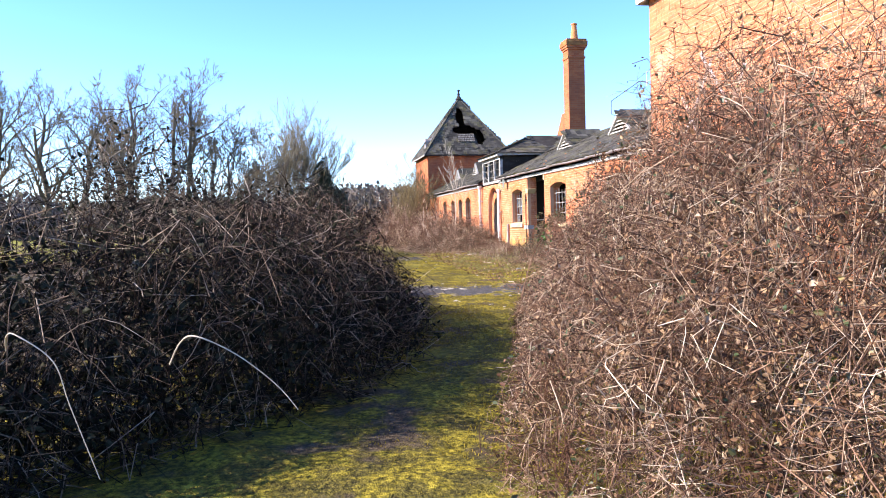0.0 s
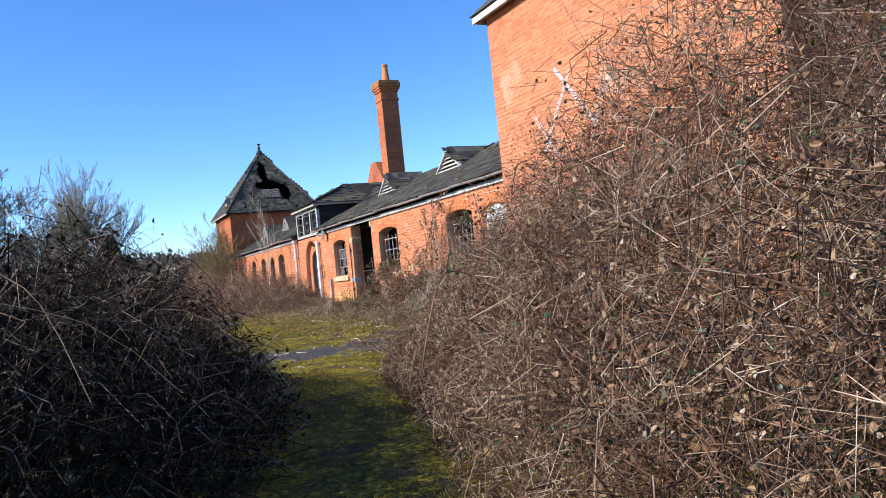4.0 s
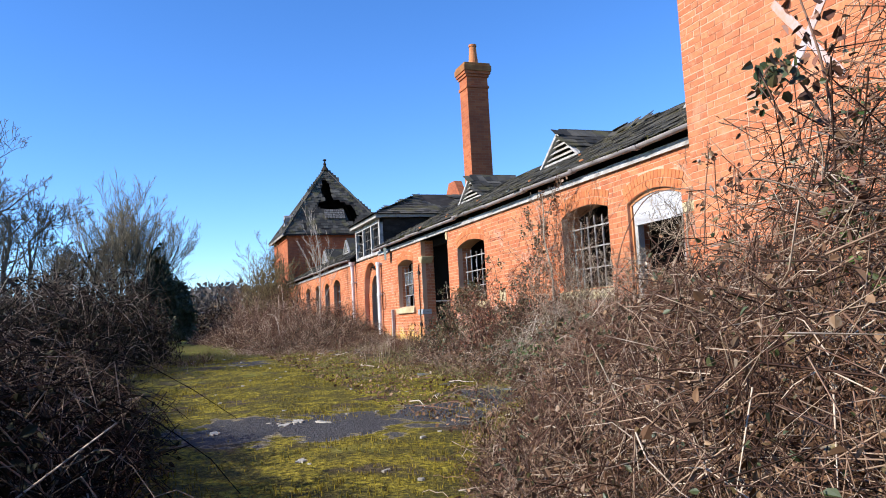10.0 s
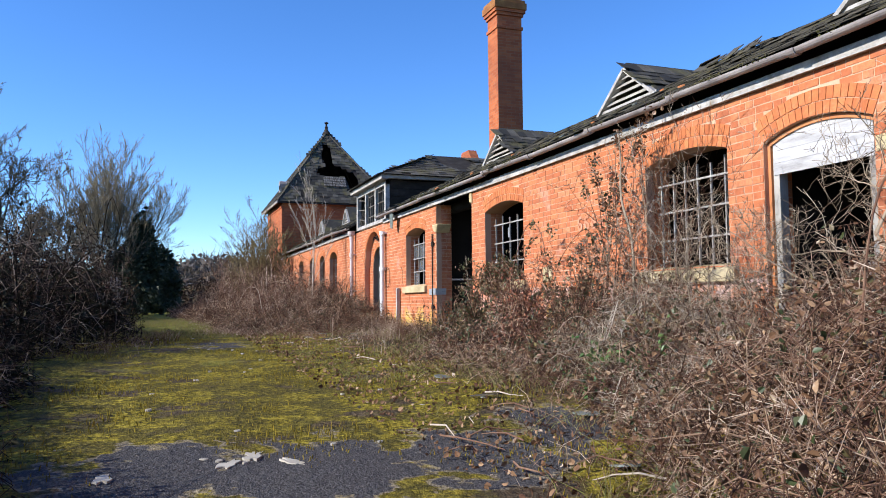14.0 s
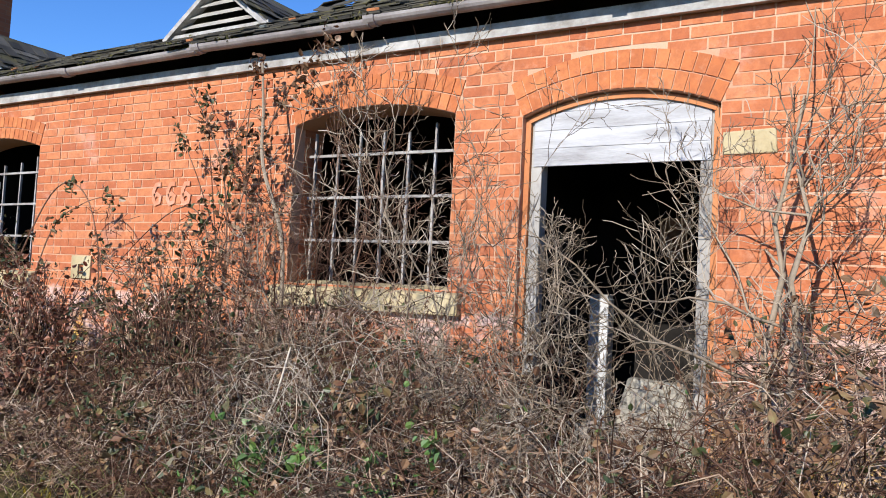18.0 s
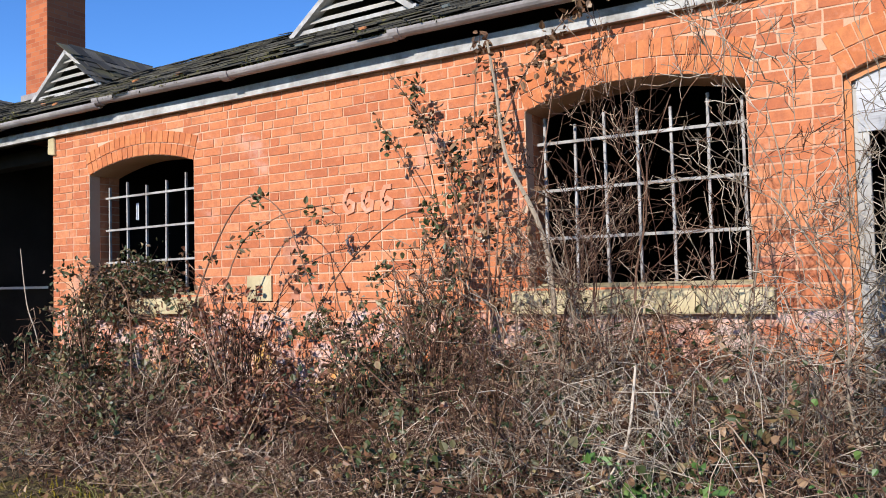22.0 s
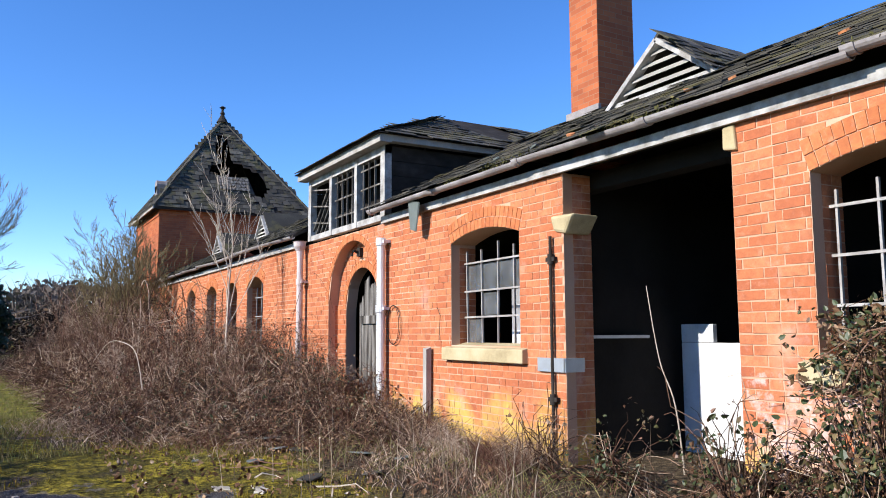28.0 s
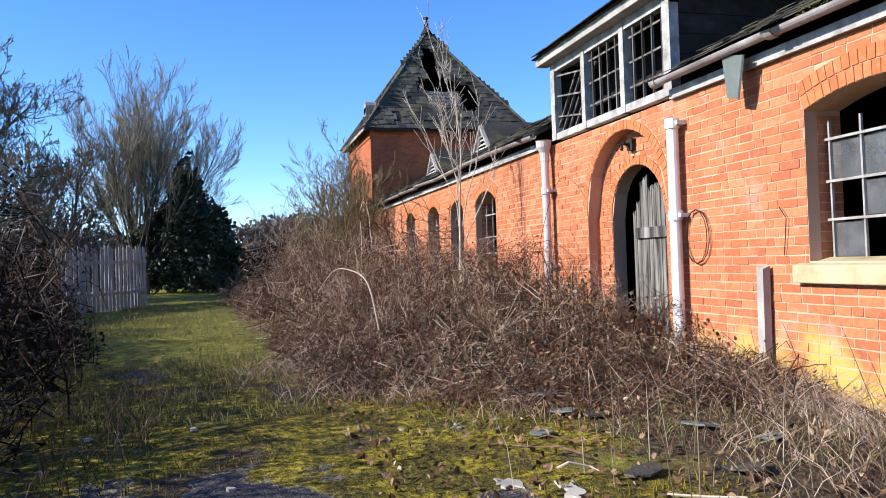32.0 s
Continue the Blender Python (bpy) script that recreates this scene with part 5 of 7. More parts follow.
tagged(part("corbel_stone", Build().hexa([(-7.52, -0.03, 2.60), (-7.34, -0.03, 2.56), (-7.34, 0.28, 2.56), (-7.52, 0.28, 2.60), (-7.54, -0.06, 2.75), (-7.20, -0.05, 2.74), (-7.20, 0.28, 2.74), (-7.54, 0.28, 2.75)]), M_STONE, None, soft=0.03), "worn pale stone corbel on the porch pier", "corbel")
tagged(new("metal_band", Build().box((-7.80, -0.03, 1.27), (-7.385, -0.008, 1.40)).box((-7.398, -0.03, 1.27), (-7.372, 0.2, 1.40)).mesh("metal_band", M_METAL)), "grey metal band round the porch pier", "band")
partition = thing("white_partition", "broken white painted partition in the porch", "partition", (-6.5, 1.73, 0.2))
under(part("front_board", Build().box((-7.57, 1.70, 0.2), (-5.46, 1.76, 1.53)), M_WHITE, None, soft=0.006), partition)
under(part("raised_end", Build().box((-7.57, 1.70, 1.534), (-7.15, 1.76, 1.72)), M_WHITE, None, soft=0.006), partition)
tagged(new("white_board", Build().box((-9.0, 0.52, 0.2), (-8.72, 0.55, 2.14)).mesh("white_board", M_WHITE)), "white painted board standing behind the barred window", "board")
tagged(new("paper_notice", Build().box((-4.14, 0.125, 1.525), (-3.86, 0.128, 1.61)).box((-4.09, 0.122, 1.55), (-3.91, 0.1245, 1.56)).box((-4.06, 0.122, 1.575), (-3.94, 0.1245, 1.585)).mesh("paper_notice", M_WHITE)), "small white notice standing on the window sill", "notice")
tagged(new("torn_paper", Build().box((-4.505, 0.30, 2.24), (-4.465, 0.304, 2.41)).mesh("torn_paper", M_WHITE)), "torn white strip hanging behind the window bars", "paper")
tagged(part("quoin_stone", Build().hexa([(3.17, -0.012, 2.31), (3.46, -0.012, 2.31), (3.46, 0.05, 2.31), (3.17, 0.05, 2.31), (3.17, -0.012, 2.44), (3.45, -0.012, 2.45), (3.45, 0.05, 2.45), (3.17, 0.05, 2.44)]), M_STONE, None, soft=0.008), "pale yellow stone let into the bricks by the door", "stone")
tagged(part("broken_corbel", Build().hexa([(-5.50, -0.035, 2.97), (-5.38, -0.035, 2.95), (-5.38, 0.2, 2.95), (-5.50, 0.2, 2.97), (-5.50, -0.03, 3.14), (-5.40, -0.03, 3.15), (-5.40, 0.2, 3.15), (-5.50, 0.2, 3.14)]), M_STONE, None, soft=0.015), "broken pale stone end at the top of the wall", "corbel")
tagged(new("shelf", Build().box((-7.656, 0.40, 1.58), (-7.58, 1.25, 1.61)).mesh("shelf", M_WHITE)), "white ledge on the wall of the dark porch", "shelf")
tagged(new("timber_stake", Build().hexa([(-10.02, -0.10, 0.35), (-9.93, -0.10, 0.35), (-9.93, -0.03, 0.35), (-10.02, -0.03, 0.35), (-10.0, -0.10, 1.46), (-9.92, -0.10, 1.44), (-9.92, -0.03, 1.47), (-10.0, -0.03, 1.45)]).mesh("timber_stake", M_WOOD_GREY)), "grey weathered timber stake beside the brick front", "stake")
tagged(new("hanging_slate", Build().hexa([(-10.20, -0.175, 2.93), (-10.06, -0.175, 2.89), (-10.05, -0.16, 2.89), (-10.19, -0.16, 2.93), (-10.24, -0.185, 3.30), (-9.96, -0.185, 3.24), (-9.95, -0.17, 3.24), (-10.23, -0.17, 3.30)]).mesh("hanging_slate", M_SLATE_PALE)), "grey-green slate hanging under the edge of the gutter", "slate")
cable = Build()
cable.tube([(-10.95 + 0.20 * math.sin(a) * (1 - 0.1 * k), -0.03 - 0.012 * k, 1.75 + 0.26 * math.cos(a)) for k in range(2) for a in [i * 2 * math.pi / 14 for i in range(15)]], 0.0045, 5)
tagged(new("cable_end", Build().tube([(-9.75, -0.02, 1.55), (-9.70, -0.03, 1.85), (-9.78, -0.03, 1.95)], 0.004, 5).mesh("cable_end", M_WOOD_DARK)), "short end of black cable on the brick wall", "cable")
tagged(new("cable_coil", cable.mesh("cable_coil", M_WOOD_DARK)), "loop of thin black cable on the brick wall", "cable")
tagged(new("wall_hook", Build().tube([(-1.50, 0.0, 1.90), (-1.50, -0.05, 1.90), (-1.50, -0.07, 1.87), (-1.50, -0.06, 1.83), (-1.50, -0.04, 1.82)], 0.012, 8).tube([(-1.50, -0.03, 1.82), (-1.47, -0.03, 1.79), (-1.50, -0.03, 1.76), (-1.53, -0.03, 1.79), (-1.50, -0.03, 1.82)], 0.008, 6).mesh("wall_hook", M_GUTTER)), "small rusty iron hook in the brick wall", "hook")
tagged(new("stone_block", Build().box((-2.63, -0.02, 1.41), (-2.53, 0.02, 1.62)).box((-2.45, -0.02, 1.41), (-2.35, 0.02, 1.62)).box((-2.53, -0.02, 1.54), (-2.45, 0.02, 1.62)).box((-2.53, -0.02, 1.41), (-2.45, 0.02, 1.45)).box((-2.53, 0.0, 1.45), (-2.45, 0.02, 1.54)).mesh("stone_block", M_STONE)), "pale stone block let into the brick wall", "stone")

# ---- letters painted on the wall ----


def painted_six(x, z):
    t = thing("painted_digit", "faded white spray-painted digit 6 on the bricks", "graffiti", (x, -0.01, z), "painted digits")
    pts = [(0.042, 0.13), (-0.015, 0.13), (-0.045, 0.08), (-0.045, 0.0), (-0.015, -0.04), (0.033, -0.025), (0.042, 0.025), (0.0, 0.048), (-0.036, 0.025)]
    b, side = Build(), []
    for k, (xa, za) in enumerate(pts):
        (xp, zp), (xq, zq) = pts[max(k - 1, 0)], pts[min(k + 1, len(pts) - 1)]
        d = Vector((xq - xp, 0, zq - zp)).normalized() * 0.020
        side.append(((xa - d.z, za + d.x), (xa + d.z, za - d.x)))
    n = len(side)
    b.v = [(p, y, q) for y in (0.003, -0.0035) for pair in side for p, q in pair]
    for k in range(n - 1):
        a, c = 2 * k, 2 * n + 2 * k
        b.f += [(a, a + 1, a + 3, a + 2), (c, c + 2, c + 3, c + 1), (a, a + 2, c + 2, c), (a + 1, c + 1, c + 3, a + 3)]
    part("stroke", b, M_WHITE_SPRAY, t)


for x in (-1.52, -1.34, -1.16):
    painted_six(x, 2.13)

# ---- thickets ----
LANE = ((-40, -5.6), (-14, -5.2), (-4.4, -4.5), (0.3, -4.95), (3.0, -4.55), (4.9, -5.0), (7.3, -5.4), (9.4, -5.9), (12.4, -6.75), (15.3, -8.05), (18.6, -8.6), (20.0, -8.4), (24, -8.6))


def lane_y(x):
    return lerp_table(x, LANE)


def in_lane(path, clear):
    """Which stems reach into the trodden lane, (n, k, 3) points."""
    off = np.abs(path[:, :, 1] - lane_y(path[:, :, 0]))
    low = path[:, :, 2] < 2.6
    return ((off < clear) & low).any(axis=1)


def thicket(name, label, n, bounds, low, high, height, mats, seed, thick=0.003, long=(0.25, 0.7), leaves=0.15, leaf=(0.02, 0.05), canes=0.035, clear=0.5, shell=1.0, rough=0.40, stray=1.25, leaf_mats=(M_LEAF, M_LEAF_DEAD), over=None, bends=3):
    """A tangle of stems. low and high give its sides along y at x; height its height there."""
    r = np.random.default_rng(seed)
    x = r.uniform(bounds[0], bounds[1], n * 2)
    a, b = low(x), high(x)
    y = a + (b - a) * r.random(n * 2)
    lump = np.array([noise.noise((p * 1.1, q * 1.1, seed * 3.7)) for p, q in zip(x, y)])
    lump += 0.6 * np.array([noise.noise((p * 2.7, q * 2.7, seed * 1.9)) for p, q in zip(x, y)])
    lump += 0.7 * np.array([noise.noise((p * 6.5, q * 6.5, seed * 2.3)) for p, q in zip(x, y)])
    h = height(x, y) * (1 + rough * lump)
    keep = (b > a) & (h > 0.04)
    x, y, h = x[keep][:n], y[keep][:n], h[keep][:n]
    n = len(x)
    g = ground_z(x, y)
    z = g + h * (1 - r.random(n) ** 1.5 * shell)
    p0 = np.stack([x, y, z], 1)
    d = r.normal(size=(n, 3)) * (1, 1, 0.8)
    d /= np.linalg.norm(d, axis=1, keepdims=True)
    ln = r.uniform(long[0], long[1], n)[:, None]
    side = r.normal(size=(n, 3)) * 0.30 * ln
    s = np.linspace(0, 1, bends)
    path = p0[:, None] + d[:, None] * ln[:, None] * (s - 0.5)[None, :, None] + side[:, None] * np.sin(np.pi * s)[None, :, None]
    path += np.cumsum(r.normal(size=path.shape) * (ln * 0.30 / bends)[:, None], axis=1)
    path[:, :, 2] -= (ln * 0.15) * (s ** 2)[None]
    path += r.normal(size=path.shape) * 0.012
    path[:, :, 2] = np.maximum(path[:, :, 2], g[:, None] + 0.01)
    hole = np.array([noise.noise((a * 3.4, b * 3.4, c * 3.4 + seed)) + 0.5 * noise.noise((a * 7.5, b * 7.5, c * 7.5)) for a, b, c in p0])
    path = path[~in_lane(path, clear) & (hole > -0.16)]
    n2 = len(path)
    rad = (thick * r.uniform(0.45, 1.5, n2))[:, None] * np.linspace(1.15, 0.55, len(s))[None]
    home = thing(name, label, "bramble", (float(x.mean()), float(y.mean()), float(g.mean())), kind="stuff")
    under(part("stem_tangle", raw_mesh("stem_tangle", *tube_arrays(path, rad), mats[0]), None), home)["kind"] = "stuff"
    m = int(n * canes)
    if m:
        i = r.choice(n, m)
        ang = r.uniform(0, 2 * np.pi, m)
        reach, rise = r.uniform(0.4, 1.2, m) * np.clip(h[i], 0.5, 1.6), h[i] * r.uniform(0.7, stray, m)
        s = np.linspace(0, 1, 12)
        q = np.stack([x[i][:, None] + np.cos(ang)[:, None] * reach[:, None] * s ** 1.3, y[i][:, None] + np.sin(ang)[:, None] * reach[:, None] * s ** 1.3,
                      g[i][:, None] + rise[:, None] * (1 - (1 - s / 0.62) ** 2)], 2)
        q += np.cumsum(r.normal(size=q.shape) * 0.018, axis=1)
        q[:, :, 2] = np.maximum(q[:, :, 2], g[i][:, None] + 0.01)
        q = q[~in_lane(q, clear)]
        if over is not None:
            lid = ground_z(q[:, :, 0], q[:, :, 1]) + height(q[:, :, 0].ravel(), q[:, :, 1].ravel()).reshape(q.shape[:2]) + over
            q = q[~(q[:, :, 2] > lid).any(axis=1)]
        rr = (thick * r.uniform(0.8, 1.7, len(q)))[:, None] * np.linspace(1.2, 0.5, 12)[None]
        under(part("cane_tangle", raw_mesh("cane_tangle", *tube_arrays(q, rr, 4), mats[1]), None), home)["kind"] = "stuff"
    k = int(n2 * leaves)
    if k:
        i = r.choice(n2, k)
        at = path[i, r.integers(0, path.shape[1], k)] + r.normal(size=(k, 3)) * 0.02
        half = int(k * 0.4)
        for nm, sl, mt in (("foliage", slice(0, half), leaf_mats[0]), ("dead_foliage", slice(half, k), leaf_mats[1])):
            under(part(nm, raw_mesh(nm, *leaf_arrays(at[sl], r.uniform(leaf[0], leaf[1], len(at[sl])), r), mt, True), None), home)["kind"] = "stuff"
    return home


def climb(d, top, run, power=0.6):
    """Height that climbs from the edge of a thicket, d metres in."""
    return top * np.clip(d / run, 0, 1) ** power


def side_of(table):
    return lambda x: lerp_table(x, table)


RIGHT = ((5.6, 1.0), (7.6, 0.62), (12.9, 0.55), (15.0, 0.85), (16.5, 1.1), (17.6, 1.6), (21, 2.6))
def tree(name, label, at, height, stems, seed, lean=0.25, twig_mat=M_TWIG, bark=M_BARK, fork=(7, 6, 5, 4), thick=1.0, droop=0.0, open_angle=0.75, category="tree", fine=0.003, kink=0.045, points=(6, 5, 4, 3, 2)):
    """A bare winter tree: stems that fork four times into fine twigs."""
    r = np.random.default_rng(seed)
    home = thing(name, label, category, at)
    base = np.array([r.uniform(-0.15, 0.15, stems) * stems ** 0.5, r.uniform(-0.15, 0.15, stems) * stems ** 0.5, np.zeros(stems)]).T
    d = np.stack([r.normal(0, lean, stems), r.normal(0, lean, stems), np.ones(stems)], 1)
    d /= np.linalg.norm(d, axis=1, keepdims=True)
    ln = height * r.uniform(0.55, 0.75, stems)
    rad = np.full(stems, height * 0.013 * thick) * r.uniform(0.7, 1.2, stems)
    names, k = ("trunk", "limb_spray", "branch_spray", "twig_spray", "fine_twig_spray"), 6
    for level in range(len(fork) + 1):
        k = points[level] if level < len(fork) else (2 if len(fork) > 3 else points[3])
        s = np.linspace(0, 1, k)
        wob = np.cumsum(r.normal(size=(len(base), k, 3)) * kink * ln[:, None, None], axis=1)
        wob -= wob[:, :1]
        path = base[:, None] + d[:, None] * ln[:, None, None] * s[None, :, None] + wob
        path[:, :, 2] += (0.10 * ln[:, None] - droop * ln[:, None] * level) * (s ** 2)[None]
        radii = np.maximum(rad[:, None] * (1 - 0.72 * s)[None], fine)
        if level < 2 and len(path) < 70:
            for p1, r1 in zip(path, radii):
                part(("trunk", "limb")[level], raw_mesh("limb", *tube_arrays(p1[None], r1[None], 7 - 2 * level), bark), None, home)
        else:
            part(names[level], raw_mesh(names[level], *tube_arrays(path, radii, 3), bark if level < 2 else twig_mat), None, home)["kind"] = "stuff"
        if level == len(fork):
            break
        f = fork[level]
        u = np.clip((np.arange(f) + r.uniform(0, 1, (len(base), f))) / f, 0, 1) ** 0.8 * 0.78 + 0.20
        idx = np.minimum((u * (k - 1)).astype(int), k - 2)
        fr = u * (k - 1) - idx
        n = np.arange(len(base))[:, None]
        nb = path[n, idx] * (1 - fr)[..., None] + path[n, idx + 1] * fr[..., None]
        ax = path[n, idx + 1] - path[n, idx]
        ax /= np.linalg.norm(ax, axis=2, keepdims=True) + 1e-9
        nd = ax + r.normal(size=ax.shape) * open_angle
        nd[..., 2] += 0.25
        nd /= np.linalg.norm(nd, axis=2, keepdims=True)
        nl = ln[:, None] * r.uniform(0.32, 0.55, u.shape) * (1.25 - 0.5 * u)
        nr = rad[:, None] * (1 - 0.72 * u) * r.uniform(0.45, 0.7, u.shape)
        base, d, ln, rad = nb.reshape(-1, 3), nd.reshape(-1, 3), nl.ravel(), nr.ravel()
    return home


def gz(x, y):
    return float(ground_z(x, y))


HIGH = ((5.6, 1.15), (7.2, 1.4), (8.0, 1.75), (8.8, 2.25), (10, 2.5), (12, 2.75), (14.5, 2.9), (17, 2.6), (20, 2.3))
for seed, count, size, reach, leafy in ((11, 27000, 0.0025, (0.14, 0.42), 0.55), (18, 40000, 0.0017, (0.08, 0.28), 0.5)):
    thicket("bramble_thicket", "tall tan tangle of dead bramble stems beside the path", count, (5.6, 19.5),
            lambda x: lane_y(x) + side_of(RIGHT)(x), lambda x: np.minimum(lane_y(x) + side_of(RIGHT)(x) + 2.5, -1.1),
            lambda x, y: climb(y - lane_y(x) - side_of(RIGHT)(x) + 0.03, lerp_table(x, HIGH), 1.9),
            (M_CANE, M_CANE), seed, thick=size, long=reach, leaves=leafy, leaf=(0.014, 0.042), canes=0.035 if seed == 11 else 0, rough=0.36, stray=1.1, over=0.22, bends=4 if seed == 11 else 2)
thicket("bramble_crown", "paler crown of the tall bramble tangle below the block", 11000, (6.5, 16),
        lambda x: lane_y(x) + 2.2, lambda x: np.full_like(x, -1.1),
        lambda x, y: lerp_table(x, ((6.5, 1.3), (7.8, 1.8), (9, 2.5), (11, 2.9), (14, 3.1), (16, 2.6))) * np.ones_like(y), (M_CANE, M_CANE), 21, thick=0.0025, long=(0.2, 0.6), shell=0.5, canes=0.0, stray=1.1, leaves=0.6, leaf=(0.02, 0.05), over=0.3, bends=2)


def undergrowth(name, label, n, bounds, low, high, height, size, mat, seed):
    """Dead leaves caught inside a thicket, from the ground up to the given height."""
    r = np.random.default_rng(seed)
    x = r.uniform(bounds[0], bounds[1], n)
    a, b = low(x), high(x)
    y = a + (b - a) * r.random(n)
    z = ground_z(x, y) + 0.02 + height(x, y) * r.random(n)
    p = np.stack([x, y, z], 1)
    p = p[(b > a) & (np.abs(y - lane_y(x)) > 0.9)]
    return tagged(new(name, raw_mesh(name, *leaf_arrays(p, r.uniform(size[0], size[1], len(p)), r), mat, True)), label, "leaves", kind="stuff")


undergrowth("bramble_undergrowth", "brown dead leaves caught deep in the bramble tangle", 21000, (5.8, 19.5), lambda x: lane_y(x) + side_of(RIGHT)(x) + 0.7, lambda x: np.minimum(lane_y(x) + side_of(RIGHT)(x) + 2.7, -0.95),
            lambda x, y: climb(y - lane_y(x) - side_of(RIGHT)(x) - 0.3, lerp_table(x, HIGH), 1.9) * 0.8, (0.03, 0.07), M_LEAF_DEAD, 201)
tree("thicket_shrub", "bare thin shrub rising out of the bramble tangle", (11.6, -2.6, -0.1), 4.4, 5, 120, 0.16, M_CANE, M_TWIG_PALE, (6, 5, 4), 0.6, open_angle=0.8, category="shrub", fine=0.003)
BANK_TOP = ((-3, 0.95), (3, 1.2), (5, 1.6), (8, 2.1), (11, 2.1), (13.5, 1.95), (15, 1.6), (20, 1.6))
LEFT = ((-3, 2.3), (3, 1.9), (6, 1.35), (9.3, 0.75), (11, 0.9), (12.5, 1.02), (12.9, 1.32), (13.9, 1.82), (14.6, 2.0), (16, 2.75), (18, 3.5), (20, 3.7))
# The bank's shaded side is put into its near-black stems and leaves.
thicket("shaded_bramble_thicket", "dense bramble bank with arching stems, shade in its colour", 34000, (-3.0, 19.2),
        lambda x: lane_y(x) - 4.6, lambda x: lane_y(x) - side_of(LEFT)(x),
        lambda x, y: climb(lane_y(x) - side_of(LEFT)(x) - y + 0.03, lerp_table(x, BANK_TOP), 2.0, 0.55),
        (M_CANE_SHADED, M_CANE_SHADED), 12, thick=0.0036, leaves=0.9, leaf=(0.03, 0.075), rough=0.40, stray=0.95, leaf_mats=(M_LEAF_SHADED, M_LEAF_SHADED))
# Leaves added inside to block light; their colour carries shade too.
undergrowth("bank_undergrowth", "dead leaves added deep in the bramble bank, shade in their colour", 22000, (-3.0, 19.4), lambda x: lane_y(x) - 4.4, lambda x: lane_y(x) - side_of(LEFT)(x) - 0.55,
            lambda x, y: climb(lane_y(x) - side_of(LEFT)(x) - y - 0.3, lerp_table(x, BANK_TOP), 2.0, 0.55) * 0.85, (0.06, 0.12), M_LEAF_SHADED, 202)
FRONT = ((-5.2, -0.7), (-3.6, -1.5), (-1, -1.7), (1.0, -1.6), (2.5, -2.0), (4.0, -2.8), (6.4, -4.1))
for seed, count, size, reach, leafy in ((13, 15000, 0.0026, (0.18, 0.5), 0.9), (19, 26000, 0.0017, (0.10, 0.34), 0.7)):
    thicket("bramble_bank", "low brown bramble bank against the brick front", count, (-5.2, 6.4),
            side_of(FRONT), lambda x: np.full_like(x, -0.06),
            lambda x, y: climb(y - side_of(FRONT)(x) + 0.02, lerp_table(x, ((-5.2, 0.42), (-3.6, 0.40), (-2.5, 0.26), (-1.3, 0.30), (-0.3, 0.5), (0.6, 0.85), (1.7, 0.92), (2.6, 0.45), (3.4, 0.85), (6.4, 1.35))), 1.3),
            (M_CANE if seed == 13 else M_MOUND, M_CANE), seed, thick=size, long=reach, leaves=leafy, leaf=(0.02, 0.055), canes=0.03 if seed == 13 else 0, clear=1.2, stray=1.9, rough=0.6, over=0.55, bends=4 if seed == 13 else 2)
thicket("bleached_stems", "pale bleached bramble stems in front of the open doorway", 5600, (0.2, 3.2),
        lambda x: side_of(FRONT)(x) + 0.1, lambda x: np.full_like(x, -0.35),
        lambda x, y: climb(y - side_of(FRONT)(x), lerp_table(x, ((0.2, 0.7), (0.9, 0.95), (1.5, 1.05), (1.9, 0.9), (2.5, 0.45), (3.2, 0.65))), 1.2),
        (M_CANE_DRY, M_CANE_PALE), 23, thick=0.0017, long=(0.12, 0.42), leaves=0.25, leaf=(0.02, 0.05), canes=0.03, clear=1.2, rough=0.6, over=0.4, bends=4, leaf_mats=(M_LEAF_FRESH, M_LEAF_DEAD))
MOUND = ((-17.5, -3.9), (-14, -3.9), (-12, -3.4), (-10.8, -2.5), (-9.2, -1.1))
for seed, count, size, reach, leafy in ((14, 13000, 0.0030, (0.2, 0.55), 0.9), (22, 26000, 0.0022, (0.12, 0.38), 0.7)):
    thicket("bramble_mound", "brown bramble mound in front of the arched door", count, (-17.5, -9.2),
            side_of(MOUND), lambda x: np.full_like(x, -0.2),
            lambda x, y: climb(y - side_of(MOUND)(x) + 0.02, lerp_table(x, ((-17.5, 1.15), (-14, 0.95), (-12, 0.7), (-10.5, 0.4), (-9.2, 0.22))), 3.2, 1.0),
            (M_CANE, M_CANE), seed, thick=size, long=reach, leaves=leafy, leaf=(0.02, 0.05), canes=0.06 if seed == 14 else 0, rough=0.75, stray=1.7, bends=3 if seed == 14 else 2)
undergrowth("mound_undergrowth", "olive-brown dead leaves caught in the bramble mound", 11000, (-17.5, -9.6), lambda x: side_of(MOUND)(x) + 0.5, lambda x: np.full_like(x, -0.2),
            lambda x, y: climb(y - side_of(MOUND)(x) - 0.2, lerp_table(x, ((-17.5, 1.05), (-14, 0.85), (-12, 0.6), (-10.5, 0.35), (-9.2, 0.18))), 3.2, 1.0), (0.03, 0.08), M_LEAF, 204)
thicket("far_bramble_mound", "brown bramble and shrub mound beside the tower", 8500, (-36, -17.0),
        lambda x: lerp_table(x, ((-36, -5.0), (-26, -4.6), (-17, -3.9))), lambda x: np.full_like(x, -0.2),
        lambda x, y: climb(y + lerp_table(x, ((-36, 5.0), (-26, 4.6), (-17, 3.9))), 1.5, 3.0, 1.0), (M_CANE, M_CANE), 15, thick=0.006, long=(0.4, 1.0), leaves=0.1, rough=0.7, stray=1.6, canes=0.06, bends=2)
